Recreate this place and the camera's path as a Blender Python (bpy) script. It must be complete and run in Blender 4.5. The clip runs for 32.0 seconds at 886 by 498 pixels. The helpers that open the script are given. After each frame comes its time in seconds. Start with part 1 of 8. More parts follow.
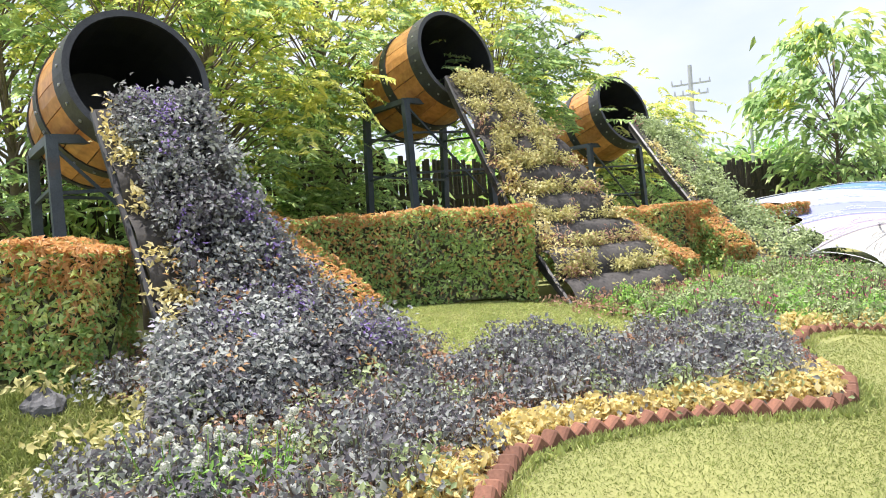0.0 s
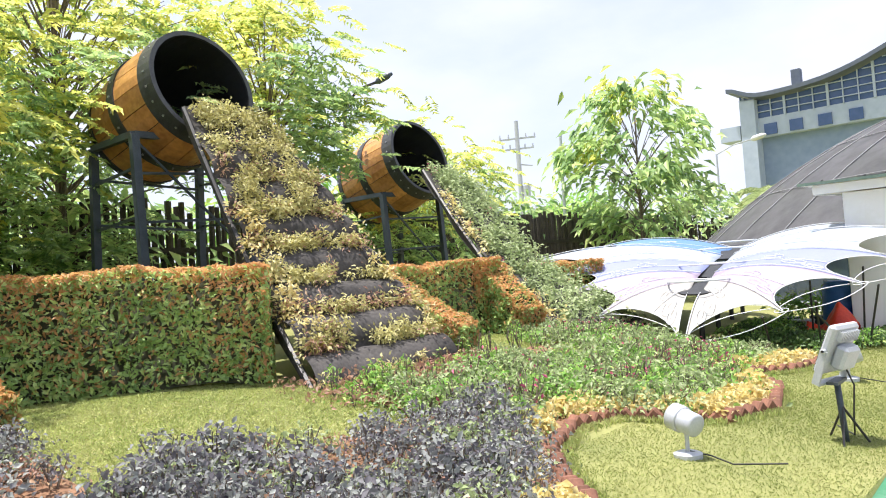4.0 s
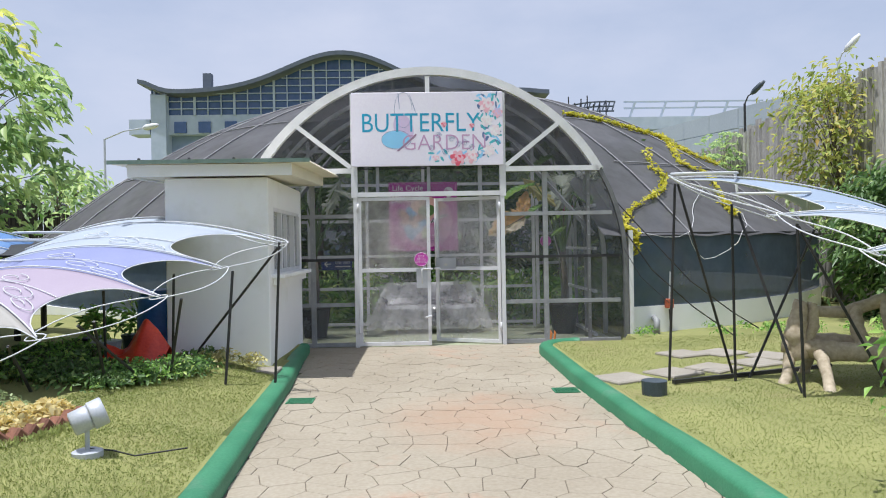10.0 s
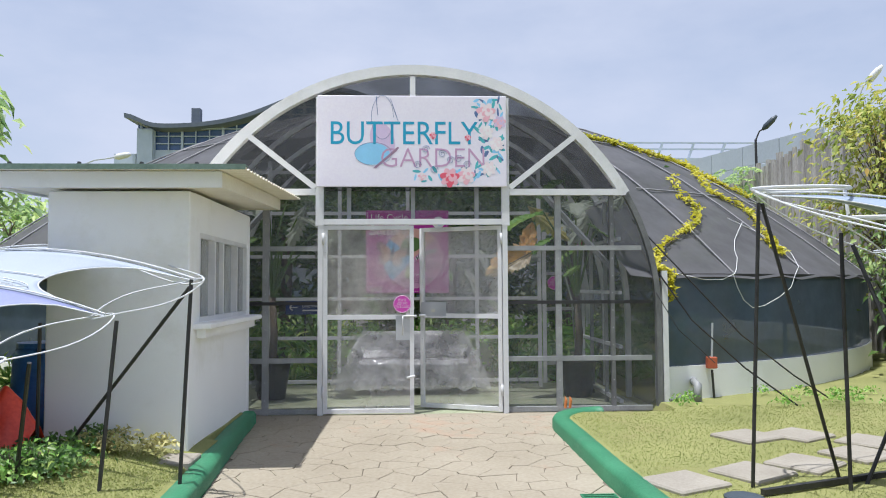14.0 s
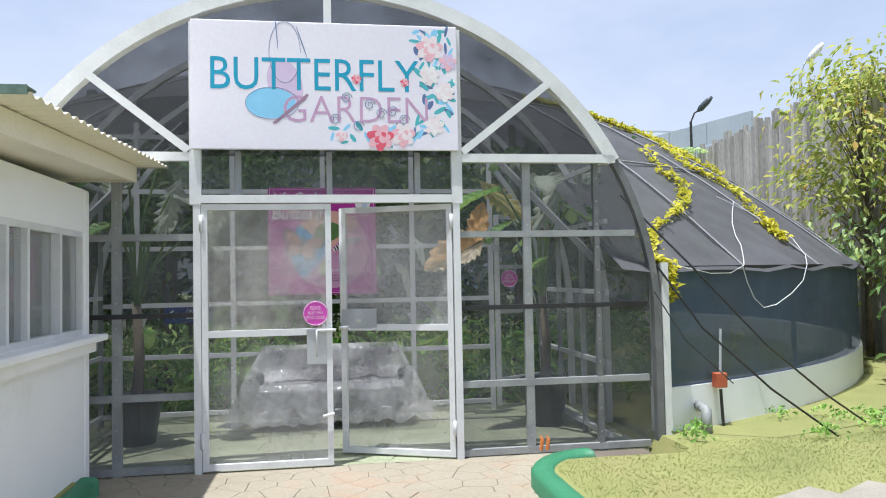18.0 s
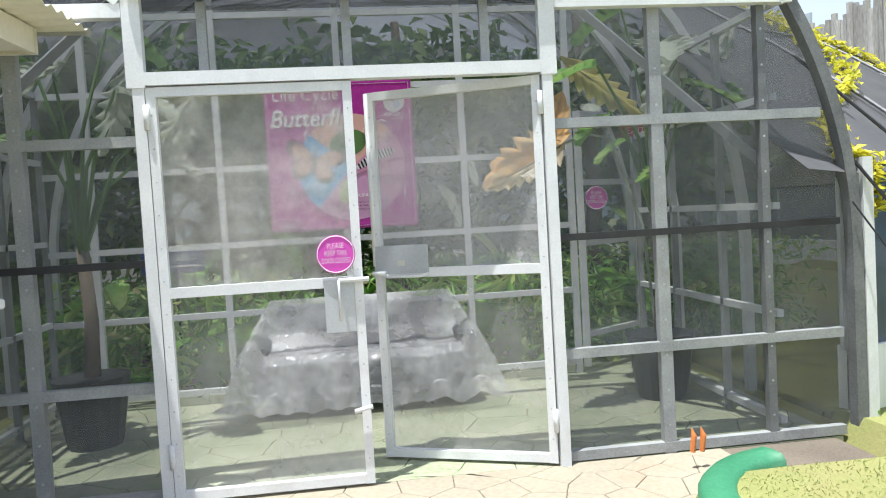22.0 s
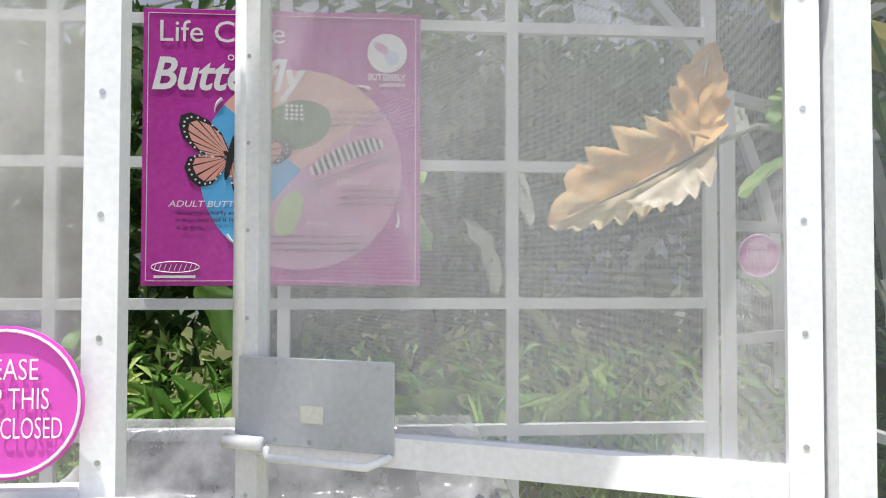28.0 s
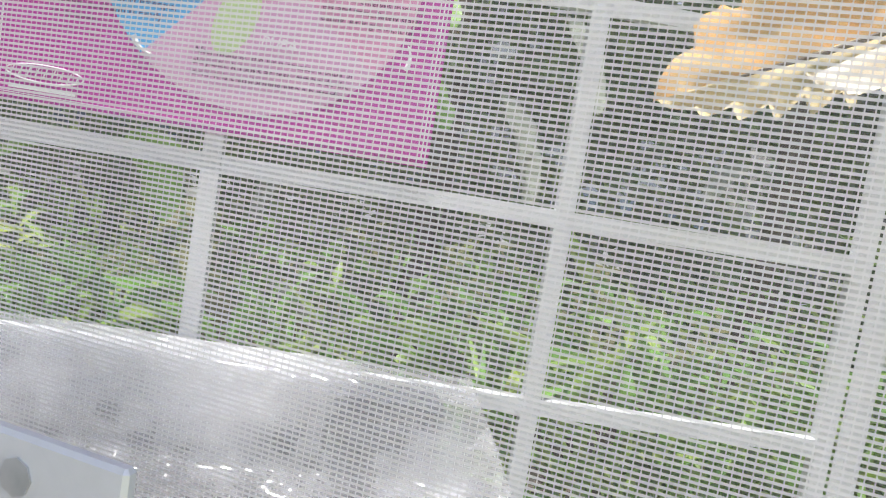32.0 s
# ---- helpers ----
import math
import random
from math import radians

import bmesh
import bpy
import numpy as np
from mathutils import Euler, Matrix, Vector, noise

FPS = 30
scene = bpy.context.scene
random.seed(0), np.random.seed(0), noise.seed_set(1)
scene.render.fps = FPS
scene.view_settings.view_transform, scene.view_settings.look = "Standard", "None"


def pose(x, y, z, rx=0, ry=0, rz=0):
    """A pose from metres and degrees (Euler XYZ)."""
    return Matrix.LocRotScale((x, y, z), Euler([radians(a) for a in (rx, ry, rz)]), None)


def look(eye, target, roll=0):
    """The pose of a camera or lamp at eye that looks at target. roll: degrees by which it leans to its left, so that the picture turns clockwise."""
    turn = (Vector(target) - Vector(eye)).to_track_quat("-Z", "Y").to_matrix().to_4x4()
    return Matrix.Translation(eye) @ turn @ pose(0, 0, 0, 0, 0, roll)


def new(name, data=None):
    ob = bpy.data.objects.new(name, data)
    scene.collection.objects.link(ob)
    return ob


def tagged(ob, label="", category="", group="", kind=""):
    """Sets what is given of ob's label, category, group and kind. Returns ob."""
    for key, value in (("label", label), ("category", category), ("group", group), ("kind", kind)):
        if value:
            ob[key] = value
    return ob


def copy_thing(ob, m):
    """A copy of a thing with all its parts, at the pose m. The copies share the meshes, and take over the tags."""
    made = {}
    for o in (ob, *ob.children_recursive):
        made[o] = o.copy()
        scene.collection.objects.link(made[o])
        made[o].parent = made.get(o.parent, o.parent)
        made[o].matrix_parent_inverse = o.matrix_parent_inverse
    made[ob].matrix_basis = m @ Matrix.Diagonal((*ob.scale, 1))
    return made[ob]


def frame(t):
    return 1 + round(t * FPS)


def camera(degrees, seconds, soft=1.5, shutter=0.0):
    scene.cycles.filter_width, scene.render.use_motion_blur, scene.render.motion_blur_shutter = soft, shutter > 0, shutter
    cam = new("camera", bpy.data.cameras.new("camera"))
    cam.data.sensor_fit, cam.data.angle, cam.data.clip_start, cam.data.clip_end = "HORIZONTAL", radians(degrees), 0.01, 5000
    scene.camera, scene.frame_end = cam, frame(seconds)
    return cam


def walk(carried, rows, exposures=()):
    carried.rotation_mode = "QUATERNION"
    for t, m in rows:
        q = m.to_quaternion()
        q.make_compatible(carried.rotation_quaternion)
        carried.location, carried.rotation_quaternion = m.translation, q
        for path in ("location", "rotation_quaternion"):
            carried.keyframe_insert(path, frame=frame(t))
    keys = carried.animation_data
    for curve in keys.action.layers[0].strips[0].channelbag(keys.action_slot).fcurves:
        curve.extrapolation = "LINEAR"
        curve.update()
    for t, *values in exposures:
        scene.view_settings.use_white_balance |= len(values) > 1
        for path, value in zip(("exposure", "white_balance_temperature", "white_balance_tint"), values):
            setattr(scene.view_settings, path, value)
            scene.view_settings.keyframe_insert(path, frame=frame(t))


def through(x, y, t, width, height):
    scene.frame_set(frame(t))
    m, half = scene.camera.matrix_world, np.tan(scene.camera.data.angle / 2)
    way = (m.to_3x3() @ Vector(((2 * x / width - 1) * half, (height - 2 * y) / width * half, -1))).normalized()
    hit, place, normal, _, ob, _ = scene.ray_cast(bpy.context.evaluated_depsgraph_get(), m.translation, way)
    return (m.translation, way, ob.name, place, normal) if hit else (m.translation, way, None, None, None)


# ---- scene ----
cam = camera(61.9, 32.0, soft=1.05)
PATH = [
    (0, look((0.134, -14.888, 1.328), (-1.481, -13.708, 1.295), -4.0)),
    (0.5, look((0.047, -14.719, 1.333), (-1.631, -13.634, 1.246), -3.9)),
    (1, look((-0.027, -14.574, 1.357), (-1.676, -13.442, 1.331), -3.5)),
    (1.5, look((-0.067, -14.374, 1.430), (-1.609, -13.101, 1.392), -3.7)),
    (2, look((-0.178, -14.146, 1.381), (-1.621, -12.761, 1.371), -3.2)),
    (2.5, look((-0.213, -13.908, 1.440), (-1.665, -12.533, 1.440), -3.5)),
    (4.5, look((-0.318, -12.984, 1.410), (-1.610, -11.459, 1.488), -4.2)),
    (5, look((-0.334, -12.747, 1.409), (-1.606, -11.205, 1.477), -4.3)),
    (5.5, look((-0.347, -12.477, 1.405), (-1.444, -10.807, 1.478), -4.3)),
    (6, look((-0.360, -12.217, 1.405), (-1.234, -10.418, 1.463), -3.8)),
    (6.5, look((-0.330, -11.956, 1.385), (-1.064, -10.097, 1.457), -3.6)),
    (7, look((-0.321, -11.654, 1.408), (-0.916, -9.747, 1.485), -2.8)),
    (7.5, look((-0.314, -11.399, 1.384), (-0.734, -9.445, 1.450), -1.7)),
    (8, look((-0.289, -11.124, 1.406), (-0.484, -9.134, 1.464), -1.1)),
    (8.5, look((-0.244, -10.887, 1.374), (-0.301, -8.888, 1.403), -0.9)),
    (9, look((-0.175, -10.642, 1.382), (-0.167, -8.642, 1.401), -0.7)),
    (9.5, look((-0.145, -10.367, 1.367), (-0.120, -8.367, 1.366), -0.9)),
    (10, look((-0.124, -10.123, 1.372), (-0.064, -8.124, 1.363), -1.0)),
    (10.5, look((-0.092, -9.846, 1.375), (0.050, -7.851, 1.350), -1.3)),
    (11, look((-0.068, -9.585, 1.363), (0.088, -7.592, 1.410), -0.8)),
    (11.5, look((-0.049, -9.347, 1.392), (0.053, -7.350, 1.431), -0.4)),
    (12, look((-0.048, -9.083, 1.366), (0.030, -7.086, 1.439), -0.0)),
    (12.5, look((-0.049, -8.847, 1.385), (0.050, -6.851, 1.471), 0.1)),
    (13, look((-0.034, -8.603, 1.353), (0.079, -6.609, 1.447), -0.1)),
    (13.5, look((-0.014, -8.315, 1.378), (0.094, -6.321, 1.486), -0.1)),
    (14, look((-0.013, -8.067, 1.375), (0.071, -6.071, 1.477), -0.3)),
    (14.5, look((-0.026, -7.778, 1.366), (0.052, -5.783, 1.480), 0.1)),
    (16.5, look((0.009, -6.690, 1.431), (0.191, -4.699, 1.490), -0.6)),
    (17, look((-0.026, -6.407, 1.464), (0.216, -4.423, 1.527), -0.7)),
    (17.5, look((-0.021, -6.149, 1.424), (0.278, -4.173, 1.490), -0.9)),
    (18, look((-0.014, -5.871, 1.462), (0.292, -3.896, 1.535), -1.1)),
    (18.5, look((-0.059, -5.572, 1.467), (0.221, -3.595, 1.572), -1.7)),
    (19, look((-0.116, -5.325, 1.512), (0.146, -3.348, 1.671), -2.6)),
    (19.5, look((-0.108, -5.060, 1.491), (0.094, -3.084, 1.728), -3.0)),
    (20, look((-0.104, -4.806, 1.500), (0.027, -2.829, 1.774), -3.3)),
    (20.5, look((-0.109, -4.538, 1.467), (-0.120, -2.557, 1.738), -3.9)),
    (21, look((-0.104, -4.305, 1.457), (-0.090, -2.325, 1.736), -3.5)),
    (21.5, look((-0.094, -4.061, 1.407), (0.085, -2.070, 1.481), -2.4)),
    (22, look((-0.033, -3.750, 1.359), (0.208, -1.767, 1.265), -3.3)),
    (22.5, look((-0.014, -3.506, 1.401), (0.257, -1.525, 1.364), -3.3)),
    (23, look((-0.023, -3.295, 1.379), (0.233, -1.312, 1.349), -3.0)),
    (23.5, look((-0.018, -3.049, 1.378), (0.293, -1.075, 1.320), -1.8)),
    (24, look((0.017, -2.848, 1.338), (0.350, -0.877, 1.270), -1.5)),
    (24.5, look((0.058, -2.570, 1.359), (0.446, -0.610, 1.274), 0.3)),
    (26.5, look((0.243, -1.680, 1.325), (0.521, 0.301, 1.304), 1.4)),
    (27, look((0.309, -1.442, 1.373), (0.495, 0.549, 1.435), 1.6)),
    (27.5, look((0.343, -1.232, 1.353), (0.443, 0.765, 1.401), -0.0)),
    (28, look((0.355, -1.026, 1.360), (0.504, 0.968, 1.414), 0.1)),
    (28.5, look((0.350, -0.825, 1.332), (0.477, 1.170, 1.381), 0.1)),
    (29, look((0.364, -0.633, 1.300), (0.459, 1.364, 1.335), 0.7)),
    (29.5, look((0.361, -0.448, 1.322), (0.425, 1.551, 1.355), 1.3)),
    (30, look((0.351, -0.316, 1.331), (0.393, 1.683, 1.342), 1.7)),
    (30.5, look((0.473, -0.136, 1.357), (0.597, 1.860, 1.306), 5.6)),
    (31, look((0.435, -0.020, 1.296), (0.660, 1.966, 1.229), 7.2)),
    (31.5, look((0.418, 0.037, 1.287), (0.624, 2.018, 1.109), 7.8)),
    (32, look((0.411, 0.073, 1.272), (0.567, 2.058, 1.084), 9.4)),
]
walk(cam, PATH, [(0, 0.82, 6500, 12), (1, 0.92, 6500, 12), (3, 0.90, 6500, 12), (5, 0.70, 6440, 13), (6, 0.52, 6400, 13), (7, 0.38, 6380, 14), (8.5, 0.14, 6050, 12), (13, 0.18, 6020, 11), (18, 0.46, 5980, 9), (21, 0.54, 6020, 6), (22.5, 1.0, 6160, 7), (24, 1.10, 6230, 8), (28, 1.10, 6230, 11), (29, 1.12, 6230, 10), (30, 1.34, 6230, 12), (31, 1.58, 6220, 12), (32, 1.46, 6220, 12)])

# ---- light ----
SUN_TO = Vector((-0.16, -0.14, 1.0)).normalized()
world = bpy.data.worlds.new("sky")
scene.world = world
world.use_nodes = True
wn, wl = world.node_tree.nodes, world.node_tree.links
wn.clear()
w_out = wn.new("ShaderNodeOutputWorld")
w_bg = wn.new("ShaderNodeBackground")
w_sky = wn.new("ShaderNodeTexSky")
w_sky.sky_type = "NISHITA"
w_sky.sun_disc = False
w_sky.sun_elevation = math.asin(SUN_TO.z)
w_sky.sun_rotation = math.atan2(SUN_TO.x, SUN_TO.y)
w_sky.air_density, w_sky.dust_density, w_sky.ozone_density = 1.0, 2.5, 1.5
w_co = wn.new("ShaderNodeTexCoord")
w_map = wn.new("ShaderNodeMapping")
w_map.inputs["Scale"].default_value = (1.0, 1.0, 2.4)
w_no = wn.new("ShaderNodeTexNoise")
w_no.inputs["Scale"].default_value = 2.1
w_no.inputs["Detail"].default_value = 7
w_no.inputs["Roughness"].default_value = 0.56
w_ra = wn.new("ShaderNodeValToRGB")
w_ra.color_ramp.elements[0].position, w_ra.color_ramp.elements[1].position = 0.30, 0.66
w_ra.color_ramp.elements[0].color = (0.5, 0.5, 0.5, 1)
w_mix = wn.new("ShaderNodeMixRGB")
w_mix.inputs["Color2"].default_value = (4.7, 4.95, 5.75, 1)
wl.new(w_co.outputs["Generated"], w_map.inputs["Vector"])
wl.new(w_map.outputs["Vector"], w_no.inputs["Vector"])
wl.new(w_no.outputs["Fac"], w_ra.inputs["Fac"])
wl.new(w_ra.outputs["Color"], w_mix.inputs["Fac"])
wl.new(w_sky.outputs["Color"], w_mix.inputs["Color1"])
wl.new(w_mix.outputs["Color"], w_bg.inputs["Color"])
w_bg.inputs["Strength"].default_value = 0.125
wl.new(w_bg.outputs["Background"], w_out.inputs["Surface"])
sun = new("sun", bpy.data.lights.new("sun", "SUN"))
sun.data.energy, sun.data.angle, sun.data.color = 4.6, radians(0.6), (1.0, 0.96, 0.89)
sun.matrix_world = look((0, 0, 30), Vector((0, 0, 30)) - SUN_TO)

# ---- materials ----


def node_mat(name):
    m = bpy.data.materials.new(name)
    m.use_nodes = True
    n, l = m.node_tree.nodes, m.node_tree.links
    return m, n, l, n["Principled BSDF"]


def ramp(n, stops):
    r = n.new("ShaderNodeValToRGB")
    e = r.color_ramp.elements
    while len(e) < len(stops):
        e.new(0.5)
    for k, (p, c) in enumerate(stops):
        e[k].position, e[k].color = p, (*c, 1)
    return r


def surface(name, low, high, rough=0.6, metal=0.0, scale=3.0, fine=60.0, bump=0.15, stain=None, spec=0.5, depth=0.01, random_by="", stretch=(1, 1, 1)):
    """Paint, metal, wood or stone: colour varied at two scales, fine relief, stains."""
    m, n, l, p = node_mat(name)
    co = n.new("ShaderNodeTexCoord")
    mp = n.new("ShaderNodeMapping")
    mp.inputs["Scale"].default_value = stretch
    l.new(co.outputs["Object"], mp.inputs["Vector"])
    a = n.new("ShaderNodeTexNoise")
    a.inputs["Scale"].default_value, a.inputs["Detail"].default_value = scale, 6
    b = n.new("ShaderNodeTexNoise")
    b.inputs["Scale"].default_value, b.inputs["Detail"].default_value = fine, 4
    for t in (a, b):
        l.new(mp.outputs["Vector"], t.inputs["Vector"])
    mixv = n.new("ShaderNodeMath")
    mixv.operation = "MULTIPLY_ADD"
    mixv.inputs[1].default_value = 0.45
    l.new(b.outputs["Fac"], mixv.inputs[0])
    half = n.new("ShaderNodeMath")
    half.operation = "MULTIPLY"
    half.inputs[1].default_value = 0.55
    l.new(a.outputs["Fac"], half.inputs[0])
    l.new(half.outputs[0], mixv.inputs[2])
    r = ramp(n, [(0.34, low), (0.66, high)])
    l.new(mixv.outputs[0], r.inputs["Fac"])
    col = r.outputs["Color"]
    if stain:
        s = n.new("ShaderNodeTexNoise")
        s.inputs["Scale"].default_value, s.inputs["Detail"].default_value, s.inputs["Roughness"].default_value = scale * 0.6, 8, 0.7
        l.new(co.outputs["Object"], s.inputs["Vector"])
        sr = ramp(n, [(0.56, (0, 0, 0)), (0.74, (0.8, 0.8, 0.8))])
        l.new(s.outputs["Fac"], sr.inputs["Fac"])
        mx = n.new("ShaderNodeMixRGB")
        mx.inputs["Color2"].default_value = (*stain, 1)
        l.new(sr.outputs["Color"], mx.inputs["Fac"])
        l.new(col, mx.inputs["Color1"])
        col = mx.outputs["Color"]
    if random_by:
        if random_by == "object":
            g = n.new("ShaderNodeObjectInfo")
        else:
            g = n.new("ShaderNodeNewGeometry")
        hs = n.new("ShaderNodeHueSaturation")
        mr = n.new("ShaderNodeMapRange")
        mr.inputs["To Min"].default_value, mr.inputs["To Max"].default_value = 0.72, 1.28
        l.new(g.outputs["Random" if random_by == "object" else "Random Per Island"], mr.inputs["Value"])
        l.new(mr.outputs["Result"], hs.inputs["Value"])
        l.new(col, hs.inputs["Color"])
        col = hs.outputs["Color"]
    l.new(col, p.inputs["Base Color"])
    p.inputs["Roughness"].default_value, p.inputs["Metallic"].default_value = rough, metal
    p.inputs["Specular IOR Level"].default_value = spec
    if bump:
        bp = n.new("ShaderNodeBump")
        bp.inputs["Strength"].default_value, bp.inputs["Distance"].default_value = bump, depth
        l.new(mixv.outputs[0], bp.inputs["Height"])
        l.new(bp.outputs["Normal"], p.inputs["Normal"])
    return m


def leaf_mat(name, stops, rough=0.4, through=0.45, spec=0.45, lift=1.0):
    """Leaves: a colour of its own for each leaf, light through the blade."""
    m, n, l, p = node_mat(name)
    g = n.new("ShaderNodeNewGeometry")
    r = ramp(n, [(p_, tuple(min(0.9, c_ * lift) for c_ in k_)) for p_, k_ in stops])
    co = n.new("ShaderNodeTexCoord")
    no = n.new("ShaderNodeTexNoise")
    no.inputs["Scale"].default_value, no.inputs["Detail"].default_value = 1.7, 3
    l.new(co.outputs["Object"], no.inputs["Vector"])
    mr = n.new("ShaderNodeMapRange")
    mr.inputs["From Min"].default_value, mr.inputs["From Max"].default_value = 0.3, 0.7
    l.new(no.outputs["Fac"], mr.inputs["Value"])
    ad = n.new("ShaderNodeMath")
    ad.operation = "MULTIPLY_ADD"
    ad.inputs[1].default_value = 0.6
    l.new(g.outputs["Random Per Island"], ad.inputs[0])
    ml = n.new("ShaderNodeMath")
    ml.operation = "MULTIPLY"
    ml.inputs[1].default_value = 0.4
    l.new(mr.outputs["Result"], ml.inputs[0])
    l.new(ml.outputs[0], ad.inputs[2])
    l.new(ad.outputs[0], r.inputs["Fac"])
    l.new(r.outputs["Color"], p.inputs["Base Color"])
    p.inputs["Roughness"].default_value = rough
    p.inputs["Specular IOR Level"].default_value = spec
    tr = n.new("ShaderNodeBsdfTranslucent")
    l.new(r.outputs["Color"], tr.inputs["Color"])
    mx = n.new("ShaderNodeMixShader")
    mx.inputs["Fac"].default_value = through
    l.new(p.outputs["BSDF"], mx.inputs[1])
    l.new(tr.outputs["BSDF"], mx.inputs[2])
    l.new(mx.outputs["Shader"], n["Material Output"].inputs["Surface"])
    return m


def net_mat(name, col, cover, pitch=0.0, vary=0.1, through=0.3, rough=0.8):
    """Woven netting or thin film: threads of one colour, gaps between them. cover: the share of thread."""
    m, n, l, p = node_mat(name)
    co = n.new("ShaderNodeTexCoord")
    no = n.new("ShaderNodeTexNoise")
    no.inputs["Scale"].default_value, no.inputs["Detail"].default_value, no.inputs["Roughness"].default_value = 1.6, 7, 0.65
    l.new(co.outputs["Object"], no.inputs["Vector"])
    mr = n.new("ShaderNodeMapRange")
    mr.inputs["From Min"].default_value, mr.inputs["From Max"].default_value = 0.32, 0.68
    mr.inputs["To Min"].default_value, mr.inputs["To Max"].default_value = max(0.0, cover - vary), min(1.0, cover + vary)
    l.new(no.outputs["Fac"], mr.inputs["Value"])
    r = ramp(n, [(0.3, tuple(c * 0.8 for c in col)), (0.7, tuple(min(1, c * 1.15) for c in col))])
    l.new(no.outputs["Fac"], r.inputs["Fac"])
    l.new(r.outputs["Color"], p.inputs["Base Color"])
    p.inputs["Roughness"].default_value = rough
    p.inputs["Specular IOR Level"].default_value = 0.25 if rough > 0.3 else 0.8
    tl = n.new("ShaderNodeBsdfTranslucent")
    l.new(r.outputs["Color"], tl.inputs["Color"])
    m1 = n.new("ShaderNodeMixShader")
    m1.inputs["Fac"].default_value = through
    l.new(p.outputs["BSDF"], m1.inputs[1])
    l.new(tl.outputs["BSDF"], m1.inputs[2])
    ts = n.new("ShaderNodeBsdfTransparent")
    m2 = n.new("ShaderNodeMixShader")
    l.new(mr.outputs["Result"], m2.inputs["Fac"])
    l.new(ts.outputs["BSDF"], m2.inputs[1])
    l.new(m1.outputs["Shader"], m2.inputs[2])
    l.new(m2.outputs["Shader"], n["Material Output"].inputs["Surface"])
    return m


WHITE = surface("white_paint", (0.62, 0.63, 0.645), (0.76, 0.765, 0.775), 0.45, scale=5, fine=90, bump=0.08, stain=(0.58, 0.58, 0.55))
WALL_WHITE = surface("white_wall_paint", (0.83, 0.84, 0.85), (0.89, 0.90, 0.91), 0.7, scale=1.4, fine=120, bump=0.12, stain=(0.72, 0.72, 0.68))
GREY_PAINT = surface("grey_primer_frame", (0.21, 0.22, 0.23), (0.36, 0.37, 0.37), 0.5, scale=6, fine=90, bump=0.1, stain=(0.2, 0.19, 0.17))
DARK_BAR = surface("black_steel", (0.012, 0.012, 0.014), (0.035, 0.035, 0.038), 0.45, scale=8, fine=120, bump=0.15)
STEEL_BLUE = surface("dark_blue_grey_steel", (0.03, 0.045, 0.06), (0.07, 0.09, 0.11), 0.45, scale=6, fine=90, bump=0.12, stain=(0.09, 0.06, 0.04))
IRON = surface("black_hoop_iron", (0.018, 0.02, 0.024), (0.05, 0.055, 0.06), 0.5, scale=9, fine=70, bump=0.2)
RIVET = surface("zinc_rivet", (0.35, 0.36, 0.38), (0.55, 0.56, 0.58), 0.35, metal=0.8, scale=20, fine=100, bump=0)
STAVE = surface("varnished_stave_wood", (0.30, 0.12, 0.035), (0.64, 0.32, 0.11), 0.38, scale=2.2, fine=16, bump=0.15, random_by="object", stain=(0.2, 0.07, 0.02), stretch=(1, 1, 1))
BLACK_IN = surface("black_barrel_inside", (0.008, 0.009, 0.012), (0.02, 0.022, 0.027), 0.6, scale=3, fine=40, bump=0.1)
GREEN_KERB = surface("green_kerb_paint", (0.03, 0.165, 0.082), (0.06, 0.25, 0.13), 0.55, scale=2.2, fine=60, bump=0.25, stain=(0.16, 0.27, 0.19))
STONE = surface("stamped_concrete", (0.27, 0.232, 0.172), (0.37, 0.328, 0.255), 0.85, scale=0.9, fine=35, bump=0.35, stain=(0.42, 0.22, 0.14), depth=0.006)
def rust_patch(m, at, size, colour):
    """A rusty wash with its own uneven shape, lying on the concrete round one place."""
    n, l = m.node_tree.nodes, m.node_tree.links
    p = n["Principled BSDF"]
    src = p.inputs["Base Color"].links[0].from_socket
    co = n.new("ShaderNodeTexCoord")
    mp = n.new("ShaderNodeMapping")
    mp.vector_type = "TEXTURE"
    mp.inputs["Location"].default_value, mp.inputs["Scale"].default_value = at, size
    l.new(co.outputs["Object"], mp.inputs["Vector"])
    g = n.new("ShaderNodeTexGradient")
    g.gradient_type = "SPHERICAL"
    l.new(mp.outputs["Vector"], g.inputs["Vector"])
    no = n.new("ShaderNodeTexNoise")
    no.inputs["Scale"].default_value, no.inputs["Detail"].default_value, no.inputs["Roughness"].default_value = 2.6, 9, 0.72
    l.new(co.outputs["Object"], no.inputs["Vector"])
    mu = n.new("ShaderNodeMath")
    mu.operation = "MULTIPLY"
    l.new(g.outputs["Fac"], mu.inputs[0])
    l.new(no.outputs["Fac"], mu.inputs[1])
    r = ramp(n, [(0.14, (0, 0, 0)), (0.42, (0.55, 0.55, 0.55))])
    l.new(mu.outputs[0], r.inputs["Fac"])
    mx = n.new("ShaderNodeMixRGB")
    mx.inputs["Color2"].default_value = (*colour, 1)
    l.new(r.outputs["Color"], mx.inputs["Fac"])
    l.new(src, mx.inputs["Color1"])
    l.new(mx.outputs["Color"], p.inputs["Base Color"])


